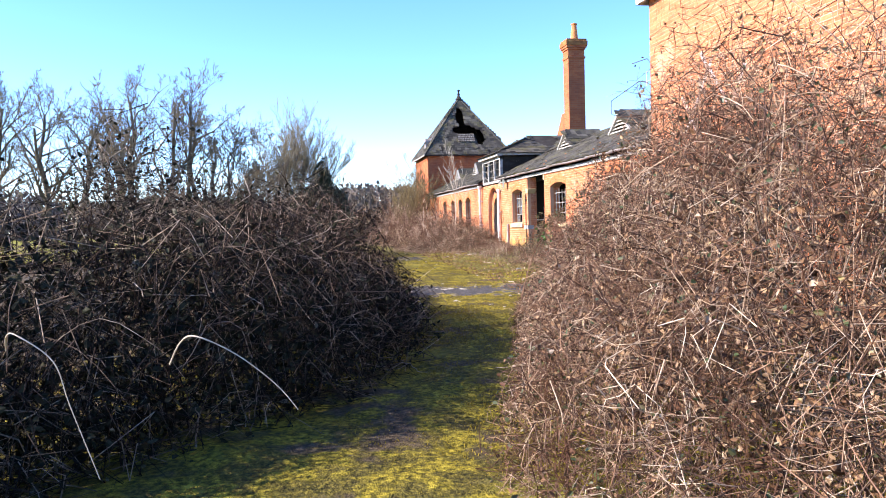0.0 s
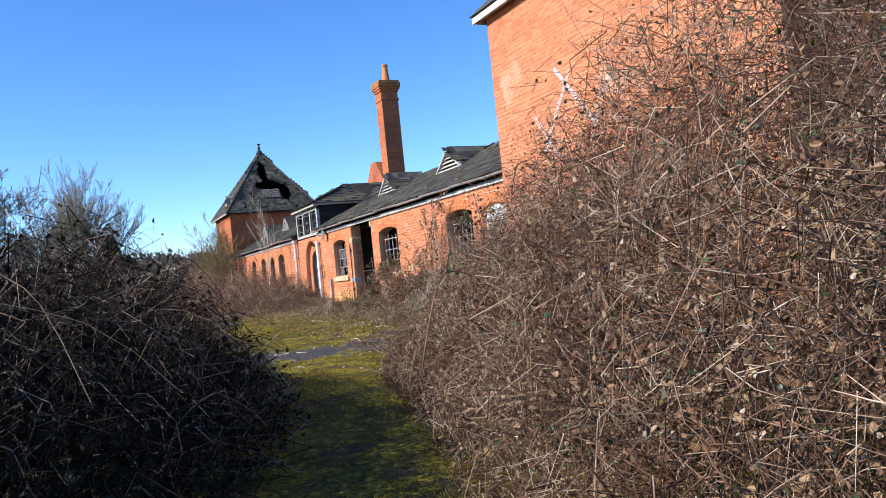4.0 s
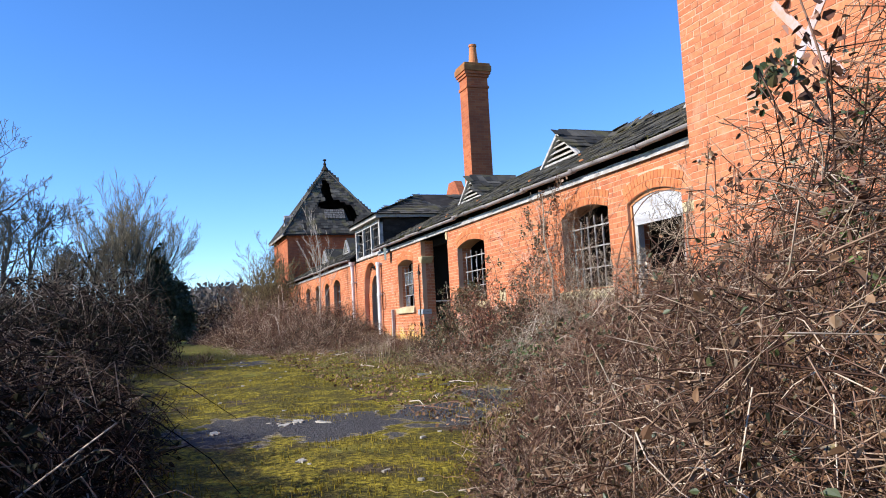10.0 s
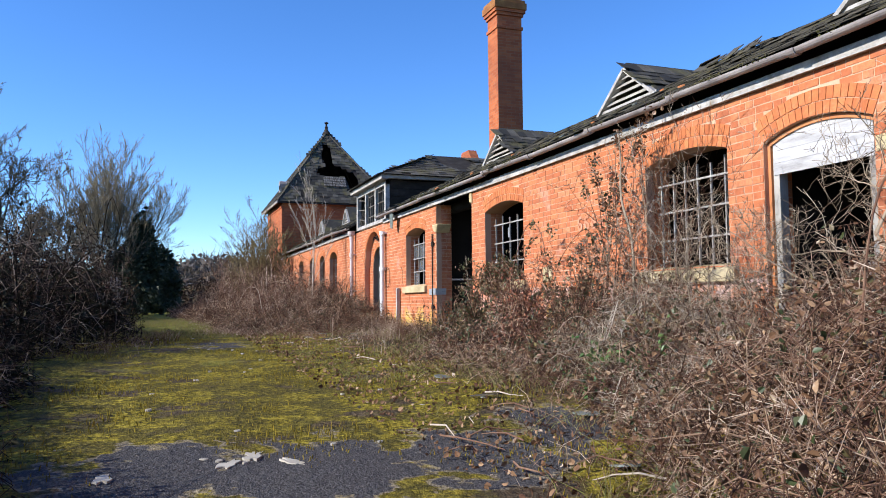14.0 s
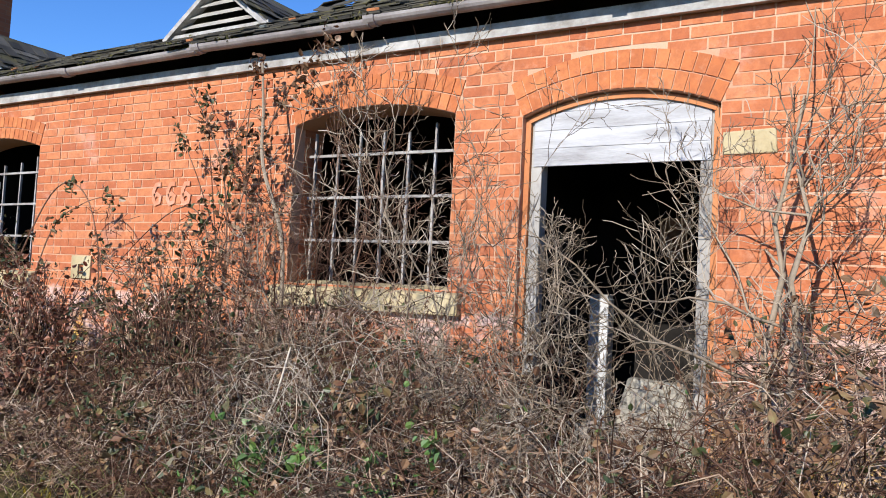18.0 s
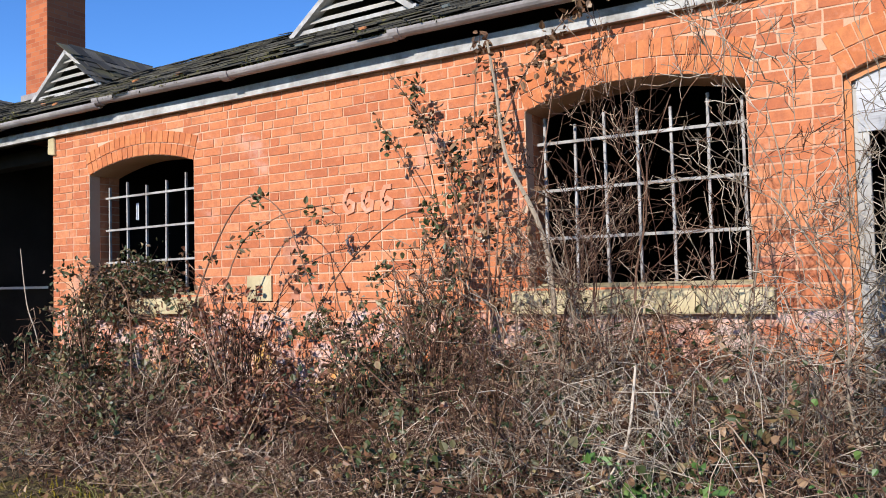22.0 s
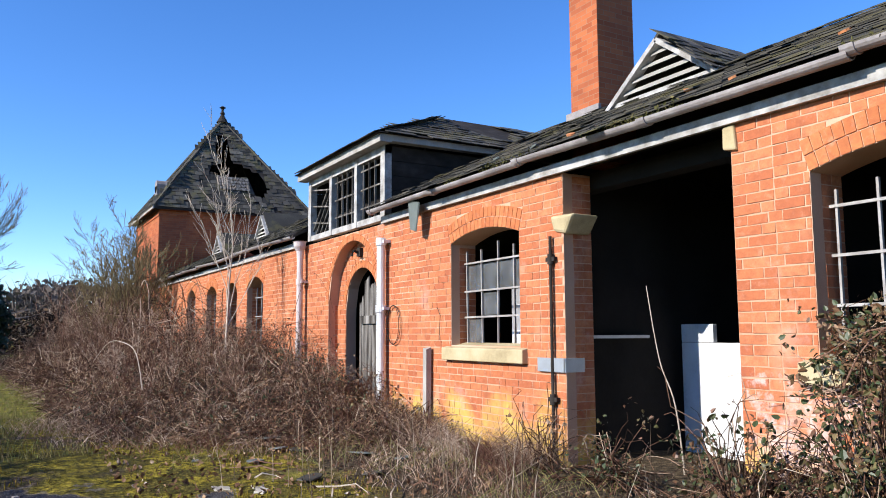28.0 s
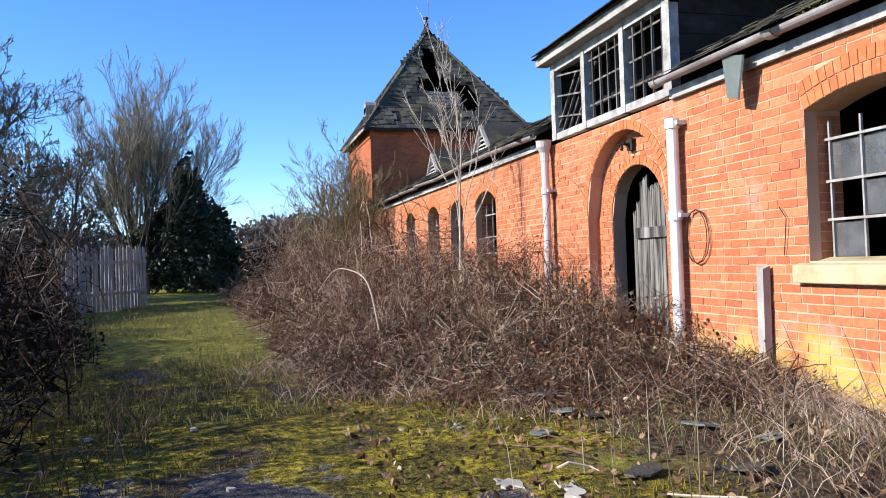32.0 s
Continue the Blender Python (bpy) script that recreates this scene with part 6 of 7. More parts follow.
HEDGE = ((-30, -9.4), (-22, -8.0), (-18, -6.75), (-14, -5.75), (-11.5, -5.45), (-9.8, -5.95), (-8, -6.8), (-6, -7.5), (-3, -7.8))
# Hedge in the shaded stem and leaf colours, its shade painted in.
thicket("hedge_bank", "bramble hedge along the edge of the lawn, shade in its colour", 21000, (-28, -3.0),
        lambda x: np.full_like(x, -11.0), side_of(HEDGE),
        lambda x, y: climb(side_of(HEDGE)(x) - y, lerp_table(x, ((-28, 1.0), (-22, 1.1), (-16, 1.5), (-13, 1.9), (-11, 1.9), (-8, 1.8), (-3, 1.4))), 1.1, 0.65), (M_CANE_SHADED, M_CANE_SHADED), 16, thick=0.0055, long=(0.3, 0.8), leaves=0.8, leaf=(0.03, 0.08), clear=0.75, rough=0.65, leaf_mats=(M_LEAF_SHADED, M_LEAF_SHADED), bends=2)
# More leaves added inside to stop light, in the shaded leaf colour.
undergrowth("hedge_undergrowth", "dead leaves added deep in the hedge, shade in their colour", 12000, (-24.0, -3.0), lambda x: np.full_like(x, -11.0), lambda x: side_of(HEDGE)(x) - 0.5,
            lambda x, y: climb(side_of(HEDGE)(x) - y - 0.25, lerp_table(x, ((-24, 1.0), (-16, 1.5), (-13, 1.9), (-8, 1.8), (-3, 1.4))), 1.1, 0.65) * 0.9, (0.07, 0.14), M_LEAF_SHADED, 203)
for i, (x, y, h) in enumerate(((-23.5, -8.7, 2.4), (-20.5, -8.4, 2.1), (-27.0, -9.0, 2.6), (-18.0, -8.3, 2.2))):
    tree("hedge_shrub", "bare shrub standing in front of the paling fence, in the shaded stem colour", (x, y, gz(x, y)), h, 7, 160 + i, 0.35, M_CANE_SHADED, M_CANE_SHADED, (6, 5, 4), 0.9, open_angle=0.8, category="shrub", fine=0.005)["group"] = "shrubs by the fence"
for i, (x, y, h) in enumerate(((-13.2, -2.6, 1.1), (-14.8, -2.2, 1.5), (-15.6, -2.8, 1.3), (-17.0, -2.4, 1.8), (-18.6, -2.8, 1.9), (-20.5, -2.4, 2.4), (-23.0, -2.8, 2.6), (-12.2, -1.6, 1.1), (-26, -2.6, 3.0))):
    tree("mound_shrub", "thin bare shrub growing through the bramble mound", (x, y, gz(x, y)), h, 5, 130 + i, 0.30, M_MOUND, M_CANE, (5, 4, 4), 0.5, open_angle=0.7, category="shrub", fine=0.0028)["group"] = "shrubs in the mound"
thicket("far_hedge", "dark low hedge closing the end of the lawn", 5000, (-58, -50),
        lambda x: np.full_like(x, -16.0), lambda x: np.full_like(x, 6.0), lambda x, y: np.full_like(x, 2.0), (M_CANE_SHADED, M_CANE_SHADED), 17, thick=0.03, long=(0.8, 2.0), leaves=0.5, leaf=(0.15, 0.3), canes=0.0)

# ---- bare trees and shrubs ----
tree("field_maple", "many-stemmed bare tree fanning up behind the paling fence", (-42, -8.6, gz(-42, -8.6)), 9.8, 22, 31, 0.30, M_TWIG_GREY, fork=(9, 7, 6), thick=0.5, fine=0.009, open_angle=0.42, kink=0.02)
for i, (x, y, h) in enumerate(((-35, -17.0, 9.6), (-36, -20.0, 10.2), (-33, -22.5, 9.6), (-38, -25.0, 10.2), (-34, -14.3, 8.0), (-30, -28, 9.8), (-40, -16, 9.0), (-27, -19, 6.6), (-37, -29, 10), (-33, -9.6, 4.0), (-36.5, -10.6, 5.0), (-30, -10.8, 4.2), (-36, -14.6, 8.4), (-36, -13.0, 6.8), (-39, -12.5, 6.0))):
    tree("tall_bare_tree", "tall bare winter tree with a slim trunk in the wood edge", (x, y, gz(x, y)), h * 1.3, 1 + i % 2, 40 + i, 0.08, fork=(11, 6, 5, 4), thick=1.3, open_angle=0.7, fine=0.011)["group"] = "wood edge trees"
for i, (x, y, h) in enumerate(((-31, -12.0, 4.6), (-26, -13.5, 4.2), (-24, -17, 5.0), (-38, -11.5, 4.6), (-20, -14, 3.4), (-33, -15.5, 4.6))):
    tree("bare_shrub", "tangled bare shrub under the trees", (x, y, gz(x, y)), h, 7, 60 + i, 0.5, fork=(6, 5, 4), thick=1.2, category="shrub", fine=0.010)["group"] = "shrubs under the trees"
tree("birch_sapling", "pale slender sapling growing out of the brambles", (-15.45, -1.15, gz(-15.45, -1.15)), 5.6, 1, 71, 0.05, M_CANE_PALE, M_CANE_PALE, (11, 5, 3), 0.5, open_angle=0.42, category="sapling", fine=0.0035, kink=0.03)
tree("tower_shrub", "olive-brown bare shrub growing by the tower", (-26.4, -1.2, gz(-26.4, -1.2)), 3.7, 14, 72, 0.24, M_TWIG_OLIVE, M_TWIG_OLIVE, fork=(7, 6, 5), thick=0.6, category="shrub", fine=0.006, open_angle=0.55)
tree("elder_shrub", "bare twiggy shrub in front of the brick tower", (-29.0, -1.0, gz(-29.0, -1.0)), 4.6, 11, 73, 0.22, M_TWIG_OLIVE, M_TWIG_OLIVE, fork=(7, 6, 5), thick=0.6, category="shrub", fine=0.006, open_angle=0.6)
BENT = (8, 7, 6, 5, 4)
tree("wall_sapling", "pale sapling leaning up the brick wall by the barred window", (0.52, -0.48, gz(0.5, -0.48)), 3.0, 3, 74, 0.12, M_CANE, M_CANE, (7, 5, 4), 0.28, open_angle=0.7, category="sapling", fine=0.002, kink=0.04, points=BENT)
tree("corner_sapling", "small thorny pale-barked tree between the door and the downpipe", (3.72, -0.42, gz(3.72, -0.42)), 3.1, 2, 75, 0.06, M_TWIG_PALE, M_TWIG_PALE, (10, 7, 5), 0.72, open_angle=1.0, category="sapling", fine=0.0022, kink=0.045, points=BENT)
tree("door_shrub", "grey twiggy shrub growing across the doorway", (2.25, -0.65, gz(2.2, -0.65)), 2.1, 6, 76, 0.45, M_TWIG_PALE, M_TWIG_PALE, (9, 6, 5), 0.24, open_angle=0.95, category="shrub", fine=0.0020, kink=0.06, points=BENT)
tree("door_shrub", "thin pale bare shrub leaning across the open doorway", (2.75, -0.45, gz(2.75, -0.45)), 2.3, 4, 83, 0.34, M_TWIG_PALE, M_TWIG_PALE, (8, 6, 4), 0.2, open_angle=0.9, category="shrub", fine=0.0018, kink=0.06, points=BENT)
tree("window_shrub", "brown twiggy shrub in front of the barred window", (1.0, -0.70, gz(1.0, -0.7)), 2.1, 9, 77, 0.62, M_CANE, M_TWIG_PALE, (7, 6, 4), 0.32, open_angle=0.95, category="shrub", fine=0.0019, kink=0.085, points=BENT)
tree("sill_shrub", "tangled leafless shrub spreading below the barred window", (0.25, -0.55, gz(0.25, -0.55)), 1.9, 8, 79, 0.70, M_CANE, M_CANE, (7, 6, 4), 0.34, open_angle=1.0, category="shrub", fine=0.0019, kink=0.09, points=BENT)
tree("slot_shrub", "bare thorny shrub in the dark corner by the tall block", (4.75, -1.25, gz(4.75, -1.25)), 1.9, 7, 176, 0.75, M_CANE, M_CANE, (7, 6, 4), 0.4, open_angle=1.0, category="shrub", fine=0.002, kink=0.09, points=BENT)
tree("far_lone_tree", "bare tree far behind the roof", (-60, 12.0, 0.5), 8.0, 2, 78, 0.2, fork=(9, 7, 6), thick=1.5, fine=0.016)


def evergreen(at, height, radius, seed):
    r = np.random.default_rng(seed)
    home = thing("evergreen", "dark dense evergreen beside the bare tree", "evergreen tree", at)
    part("trunk", Build().tube([(0, 0, 0), (0, 0, height * 0.8)], [0.16, 0.04], 8), M_BARK, home)
    n = 11000
    u = r.random(n) ** 0.8
    rad = radius * np.sqrt(np.clip(1 - u ** 4.0, 0.03, 1)) * (0.6 + 0.5 * r.random(n))
    a = r.uniform(0, 2 * np.pi, n)
    rad *= 1 + 0.25 * np.sin(a * 3 + u * 9) + 0.55 * np.array([noise.noise((math.cos(b) * 1.8, math.sin(b) * 1.8, c * 5 + seed)) for b, c in zip(a, u)])
    p = np.stack([np.cos(a) * rad * r.random(n) ** 0.3, np.sin(a) * rad * r.random(n) ** 0.3, 0.2 + u * height * (0.86 + 0.28 * np.sin(a * 2 + seed) * np.sin(a * 3.3))], 1)
    ob = part("crown", raw_mesh("crown", *leaf_arrays(p, r.uniform(0.10, 0.26, n), r), M_EVERGREEN, True), None, home)
    ob["kind"] = "stuff"


evergreen((-41.2, -6.1, gz(-41, -6.1)), 5.4, 1.15, 81)
evergreen((-42.5, -7.2, gz(-43, -7.2)), 3.6, 1.5, 82)
evergreen((-40.6, -5.2, gz(-41, -5.2)), 3.3, 0.95, 83)


def far_woods():
    r = np.random.default_rng(90)
    n = 2400
    x, y = r.uniform(-150, -112, n), r.uniform(-150, 90, n)
    h = 5.8 + 1.1 * r.random(n) + 1.2 * np.sin(y * 0.06) + 0.9 * np.sin(y * 0.19 + 1) - (x + 112) * 0.06
    s = np.linspace(0, 1, 4)
    p = np.stack([x[:, None] + 0 * s, y[:, None] + r.normal(0, 0.5, n)[:, None] * s, 0.3 + h[:, None] * s], 2)
    rad = r.uniform(0.12, 0.3, n)[:, None] * np.array([1.0, 0.9, 0.6, 0.1])[None]
    home = tagged(new("far_woods", raw_mesh("far_woods", *tube_arrays(p, rad, 3), M_WOODS)), "dark bare wood on the far horizon", "woods", kind="stuff")
    j = r.integers(0, n, 30000)
    c = p[j, -1] - np.array([0, 0, 1.0]) * r.uniform(-0.1, 6.5, 30000)[:, None] + r.normal(size=(30000, 3)) * (1.0, 1.0, 0.3)
    part("twig_haze", raw_mesh("twig_haze", *leaf_arrays(c, r.uniform(0.5, 1.1, 30000), r), M_WOODS, True), None, home)["kind"] = "stuff"
    q = p[:, -1] - np.array([0, 0, 1.0])
    i = r.integers(0, n, 2600)
    d = r.normal(size=(2600, 3)) * (1, 1, 0.5) + (0, 0, 1.0)
    path = q[i][:, None] + d[:, None] * np.linspace(0, 1.3, 3)[None, :, None]
    part("treetops", raw_mesh("treetops", *tube_arrays(path, np.full((2600, 3), 0.05) * np.array([1.4, 1, 0.4])), M_WOODS), None, home)["kind"] = "stuff"


far_woods()

# ---- paling fence ----


def fence():
    t = thing("paling_fence", "grey weathered upright paling fence by the lawn", "fence", (-27, -8.5, gz(-27, -8.5)))
    a, b = Vector((-30.0, -7.05, 0)), Vector((-22.5, -10.6, 0))
    n = 46
    d = (b - a).normalized()
    rr = random.Random(5)
    for i in range(n):
        p = a + (b - a) * i / (n - 1)
        z = gz(p.x, p.y)
        top = z + 1.85 + rr.uniform(-0.05, 0.06)
        m = pose(p.x, p.y, 0, 0, rr.uniform(-1.5, 1.5), math.degrees(math.atan2(d.y, d.x)))
        under(part("pale", Build().hexa([m @ Vector(q) for q in ((-0.06, -0.012, z), (0.06, -0.012, z), (0.06, 0.012, z), (-0.06, 0.012, z), (-0.06, -0.012, top - 0.06), (0.06, -0.012, top), (0.06, 0.012, top), (-0.06, 0.012, top - 0.06))]), M_WOOD_GREY, None), t)
    for zz in (0.5, 1.4):
        under(part("rail", Build().bar(a + Vector((0, 0.03, gz(a.x, a.y) + zz)), b + Vector((0, 0.03, gz(b.x, b.y) + zz)), 0.05, 0.09), M_WOOD_GREY, None), t)


fence()
for x, y, h in ((-9.0, -9.4, 2.1), (-10.5, -8.9, 2.0)):
    p = thing("fence_post", "dark slim concrete fence post in the hedge", "post", (x, y, gz(x, y)), "fence posts")
    part("shaft", Build().box((-0.06, -0.06, 0), (0.06, 0.06, h)), M_WOOD_DARK, p, soft=0.01)
    part("cranked_top", Build().bar((0, 0, h - 0.02), (0, -0.28, h + 0.22), 0.09, 0.09), M_WOOD_DARK, p)

# ---- single canes and leaves that stand out ----


def cane(points, r0, r1, mat, label, leaves=0, leaf_mat=None, seed=1, size=(0.03, 0.062)):
    pts = [Vector(p) for p in points]
    path = []
    for i in range(len(pts) - 1):
        p0, p1, p2, p3 = pts[max(i - 1, 0)], pts[i], pts[i + 1], pts[min(i + 2, len(pts) - 1)]
        for k in range(6):
            s = k / 6
            path.append(0.5 * (2 * p1 + (p2 - p0) * s + (2 * p0 - 5 * p1 + 4 * p2 - p3) * s * s + (3 * p1 - p0 - 3 * p2 + p3) * s ** 3))
    path.append(pts[-1])
    n = len(path)
    t = thing("bramble_cane", label, "bramble", tuple(pts[0]))
    under(part("stem", Build().tube(path, [r0 + (r1 - r0) * i / (n - 1) for i in range(n)], 6), mat, None), t)
    if leaves:
        r = np.random.default_rng(seed)
        nodes = r.integers(n // 4, n, max(3, leaves // 9))
        idx = r.choice(nodes, leaves)
        at = np.array([path[i] for i in idx]) + r.normal(size=(leaves, 3)) * (0.045, 0.03, 0.04) - (0, 0, 0.02)
        under(part("foliage", raw_mesh("foliage", *leaf_arrays(at, r.uniform(size[0], size[1], leaves), r), leaf_mat or M_LEAF, True), None), t)
    return t


g = gz
arching = "long arching bramble stem with dark leaves"
cane(((-2.9, -0.7, g(-2.9, -.7)), (-2.62, -0.55, 1.5), (-2.2, -0.5, 2.18), (-1.75, -0.5, 2.05), (-1.3, -0.6, 1.2)), 0.008, 0.004, M_CANE, arching, 70, M_LEAF, 1)
cane(((-2.6, -0.6, g(-2.6, -.6)), (-2.3, -0.5, 1.7), (-1.85, -0.5, 2.03), (-1.35, -0.5, 2.10)), 0.007, 0.003, M_CANE, arching, 60, M_LEAF, 2)
cane(((-0.1, -0.7, g(-0.1, -.7)), (-0.3, -0.5, 1.6), (-0.6, -0.5, 2.0), (-1.2, -0.55, 1.6), (-1.5, -0.6, 1.1)), 0.007, 0.003, M_CANE, arching, 60, M_LEAF, 3)
cane(((-4.6, -0.6, g(-4.6, -.6)), (-4.3, -0.45, 1.5), (-3.8, -0.35, 1.72), (-3.2, -0.4, 1.5)), 0.007, 0.003, M_CANE, arching, 60, M_LEAF, 4)
cane(((-3.4, -0.6, g(-3.4, -.6)), (-3.7, -0.4, 1.45), (-4.2, -0.35, 1.66), (-4.7, -0.4, 1.4)), 0.007, 0.003, M_CANE, arching, 60, M_LEAF, 5)
wind = "wind-dried bramble shoot with brown leaves against the wall"
cane(((-0.35, -0.45, g(-.35, -.45)), (-0.30, -0.35, 1.6), (-0.50, -0.28, 2.4), (-0.95, -0.26, 3.05)), 0.010, 0.003, M_CANE, wind, 150, M_LEAF_DEAD, 31)
cane(((-0.30, -0.45, g(-.3, -.45)), (-0.22, -0.35, 1.9), (0.10, -0.28, 2.8), (0.55, -0.30, 3.25)), 0.010, 0.003, M_CANE, wind, 150, M_LEAF_DEAD, 32)
cane(((-0.20, -0.45, g(-.2, -.45)), (-0.12, -0.35, 1.7), (-0.25, -0.26, 2.6), (-0.20, -0.24, 3.2)), 0.009, 0.003, M_CANE, wind, 130, M_LEAF_DEAD, 33)
cane(((0.38, -0.52, g(.38, -.52)), (0.33, -0.42, 1.63), (0.03, -0.36, 2.31), (-0.06, -0.30, 2.75), (-0.14, -0.26, 3.12)), 0.019, 0.008, M_TWIG_PALE, "pale bare stem leaning up past the window to the eaves")
for i, (xa, xb, top) in enumerate(((-0.45, -0.75, 2.9), (-0.15, -0.10, 3.0), (-0.55, -0.35, 2.6), (-0.05, 0.35, 2.95), (-0.35, -1.05, 2.7))):
    cane(((xa, -0.50, g(xa, -.5)), (xa + 0.06, -0.36, 1.4), ((xa + xb) / 2 + 0.05, -0.28, 2.1), (xb, -0.24, top)), 0.007, 0.003, M_CANE, wind, 110, M_LEAF_DEAD if i % 2 else M_LEAF, 60 + i, (0.025, 0.055))
pale = "bleached pale bramble stem lying over the bank"
cane(((14.6, -9.25, 0.66), (14.85, -9.14, 0.84), (15.0, -9.02, 0.89), (15.0, -8.78, 0.76), (15.0, -8.55, 0.56), (15.03, -8.42, 0.40)), 0.006, 0.003, M_CANE_PALE, pale)
cane(((15.6, -9.9, 0.95), (15.9, -9.79, 1.06), (16.0, -9.71, 1.07), (16.02, -9.55, 0.94), (16.0, -9.49, 0.72), (16.03, -9.36, 0.36)), 0.0045, 0.002, M_CANE_PALE, pale)
cane(((0.9, -1.5, g(.9, -1.5)), (0.93, -1.36, 0.5), (1.04, -1.24, 0.75), (1.06, -1.12, 1.1)), 0.011, 0.006, M_CANE_PALE, "bleached upright dead stem in the brambles")
over = "stout bramble stem arching over the path edge with green leaves"
cane(((11.17, -5.84, 0.50), (11.22, -5.73, 0.96), (11.25, -5.64, 1.22), (11.29, -5.56, 1.33), (11.37, -5.42, 1.31), (11.46, -5.28, 1.23)), 0.009, 0.006, M_CANE, over, 3, M_LEAF_FRESH, 6, (0.03, 0.05))
cane(((11.29, -5.56, 1.33), (11.34, -5.57, 1.40), (11.40, -5.58, 1.47), (11.42, -5.58, 1.52)), 0.006, 0.003, M_CANE, "leafy side shoot of the arching bramble", 12, M_LEAF_FRESH, 8, (0.03, 0.052))
high = "bramble stem arching high out of the tangle by the block"
cane(((4.95, -2.3, 0.9), (5.06, -2.25, 1.64), (5.51, -2.25, 2.07), (6.0, -2.25, 2.10), (6.40, -2.25, 1.97), (6.75, -2.25, 1.72), (7.1, -2.3, 1.2)), 0.006, 0.004, M_CANE, high, 30, M_LEAF_DEAD, 41, (0.03, 0.05))
cane(((6.45, -2.4, 1.5), (6.52, -2.4, 1.96), (6.58, -2.4, 2.2), (6.60, -2.4, 2.36)), 0.006, 0.003, M_CANE, "upright bramble shoot with withered leaves", 34, M_LEAF_DEAD, 42, (0.03, 0.055))
cane(((6.80, -2.4, 1.5), (6.85, -2.4, 1.9), (6.86, -2.4, 2.14)), 0.006, 0.003, M_CANE, "upright bramble shoot with withered leaves", 34, M_LEAF_RED, 43, (0.03, 0.055))
cane(((9.2, -3.85, 0.8), (9.2, -3.99, 1.38), (9.2, -4.0, 1.69), (9.2, -4.04, 2.01), (9.15, -4.06, 2.26)), 0.008, 0.004, M_CANE, "tall bramble shoot with withered brown leaves", 90, M_LEAF_RED, 44, (0.03, 0.06))
cane(((9.25, -3.8, 0.8), (9.22, -3.9, 1.45), (9.2, -4.1, 1.85), (9.2, -4.25, 1.97), (9.2, -4.36, 1.86)), 0.007, 0.003, M_CANE, "tall bramble shoot with withered brown leaves", 70, M_LEAF, 45, (0.03, 0.06))
cane(((9.0, -3.7, 0.7), (9.05, -3.8, 1.3), (9.1, -3.85, 1.6), (9.15, -3.8, 1.9)), 0.007, 0.003, M_CANE, "tall bramble shoot with dark green leaves", 70, M_LEAF_FRESH, 46, (0.03, 0.06))
cane(((-11.3, -3.1, 1.0), (-11.5, -3.15, 1.4), (-12.1, -3.2, 1.53), (-13.7, -3.2, 1.52), (-15.6, -3.2, 1.2)), 0.006, 0.003, M_CANE_PALE, pale)
cane(((-6.55, 0.6, 0.25), (-6.5, 0.45, 1.0), (-6.62, 0.4, 1.4), (-6.75, 0.4, 2.05)), 0.008, 0.004, M_CANE_PALE, "thin bare sapling stem standing in the dark porch")

# ---- leafy regrowth along the wall ----


def leafy_bush(name, label, at, size, n_leaf, n_stem, seed, leaf=(0.026, 0.056), mat=M_LEAF):
    r = np.random.default_rng(seed)
    n_stem = int(n_stem * 0.45) + 8
    home = thing(name, label, "shrub", at)
    p = r.normal(size=(n_stem, 3))
    p /= np.linalg.norm(p, axis=1, keepdims=True)
    p[:, 2] = np.abs(p[:, 2])
    tip = p * np.array(size) * r.uniform(0.5, 1.0, (n_stem, 1))
    s = np.linspace(0, 1, 6)
    path = tip[:, None] * s[None, :, None] + np.cumsum(r.normal(size=(n_stem, 6, 3)) * 0.05, axis=1)
    path[:, :, 2] = np.maximum(path[:, :, 2], 0.02)
    path[:, 0] = r.normal(size=(n_stem, 3)) * (0.4 * size[0], 0.4 * size[1], 0.0)
    path[:, :, 2] += 0.25 * size[2] * np.sin(np.pi * s)[None]
    part("stem_tangle", raw_mesh("stem_tangle", *tube_arrays(path, np.full((n_stem, 6), 0.004) * np.linspace(1.4, 0.5, 6)), M_CANE), None, home)["kind"] = "stuff"
    m = max(6, n_leaf // 7)
    spot = path[r.integers(0, n_stem, m), r.integers(1, 6, m)] + r.normal(size=(m, 3)) * 0.04
    at = spot[r.integers(0, m, n_leaf)] + r.normal(size=(n_leaf, 3)) * 0.032
    part("foliage", raw_mesh("foliage", *leaf_arrays(at, r.uniform(leaf[0] * 0.7, leaf[1], n_leaf), r), mat, True), None, home)["kind"] = "stuff"


leafy_bush("leafy_bramble", "leafy dark green bramble under the barred window", (-4.2, -0.5, gz(-4.2, -0.5)), (0.95, 0.45, 1.5), 2400, 230, 91)
leafy_bush("leafy_bramble", "leafy dark bramble climbing past the stone block", (-3.0, -0.45, gz(-3.0, -0.45)), (0.8, 0.4, 1.4), 1300, 240, 96)
leafy_bush("leafy_bramble", "sparse red-leaved bramble along the wall foot", (-1.0, -0.5, gz(-1.0, -0.5)), (0.9, 0.45, 1.3), 1500, 260, 97)
leafy_bush("leafy_bramble", "dark leafy bramble under the wide barred window", (0.3, -0.6, gz(0.3, -0.6)), (0.7, 0.4, 1.0), 900, 160, 98)
leafy_bush("leafy_bramble", "leafy bramble at the corner of the dark porch", (-5.0, -0.6, gz(-5, -0.6)), (0.55, 0.5, 1.0), 420, 110, 92)
leafy_bush("leafy_bramble", "reddish leafy bramble against the brick wall", (-2.2, -0.55, gz(-2.2, -0.5)), (0.9, 0.45, 1.5), 1500, 280, 93, mat=M_LEAF_RED)
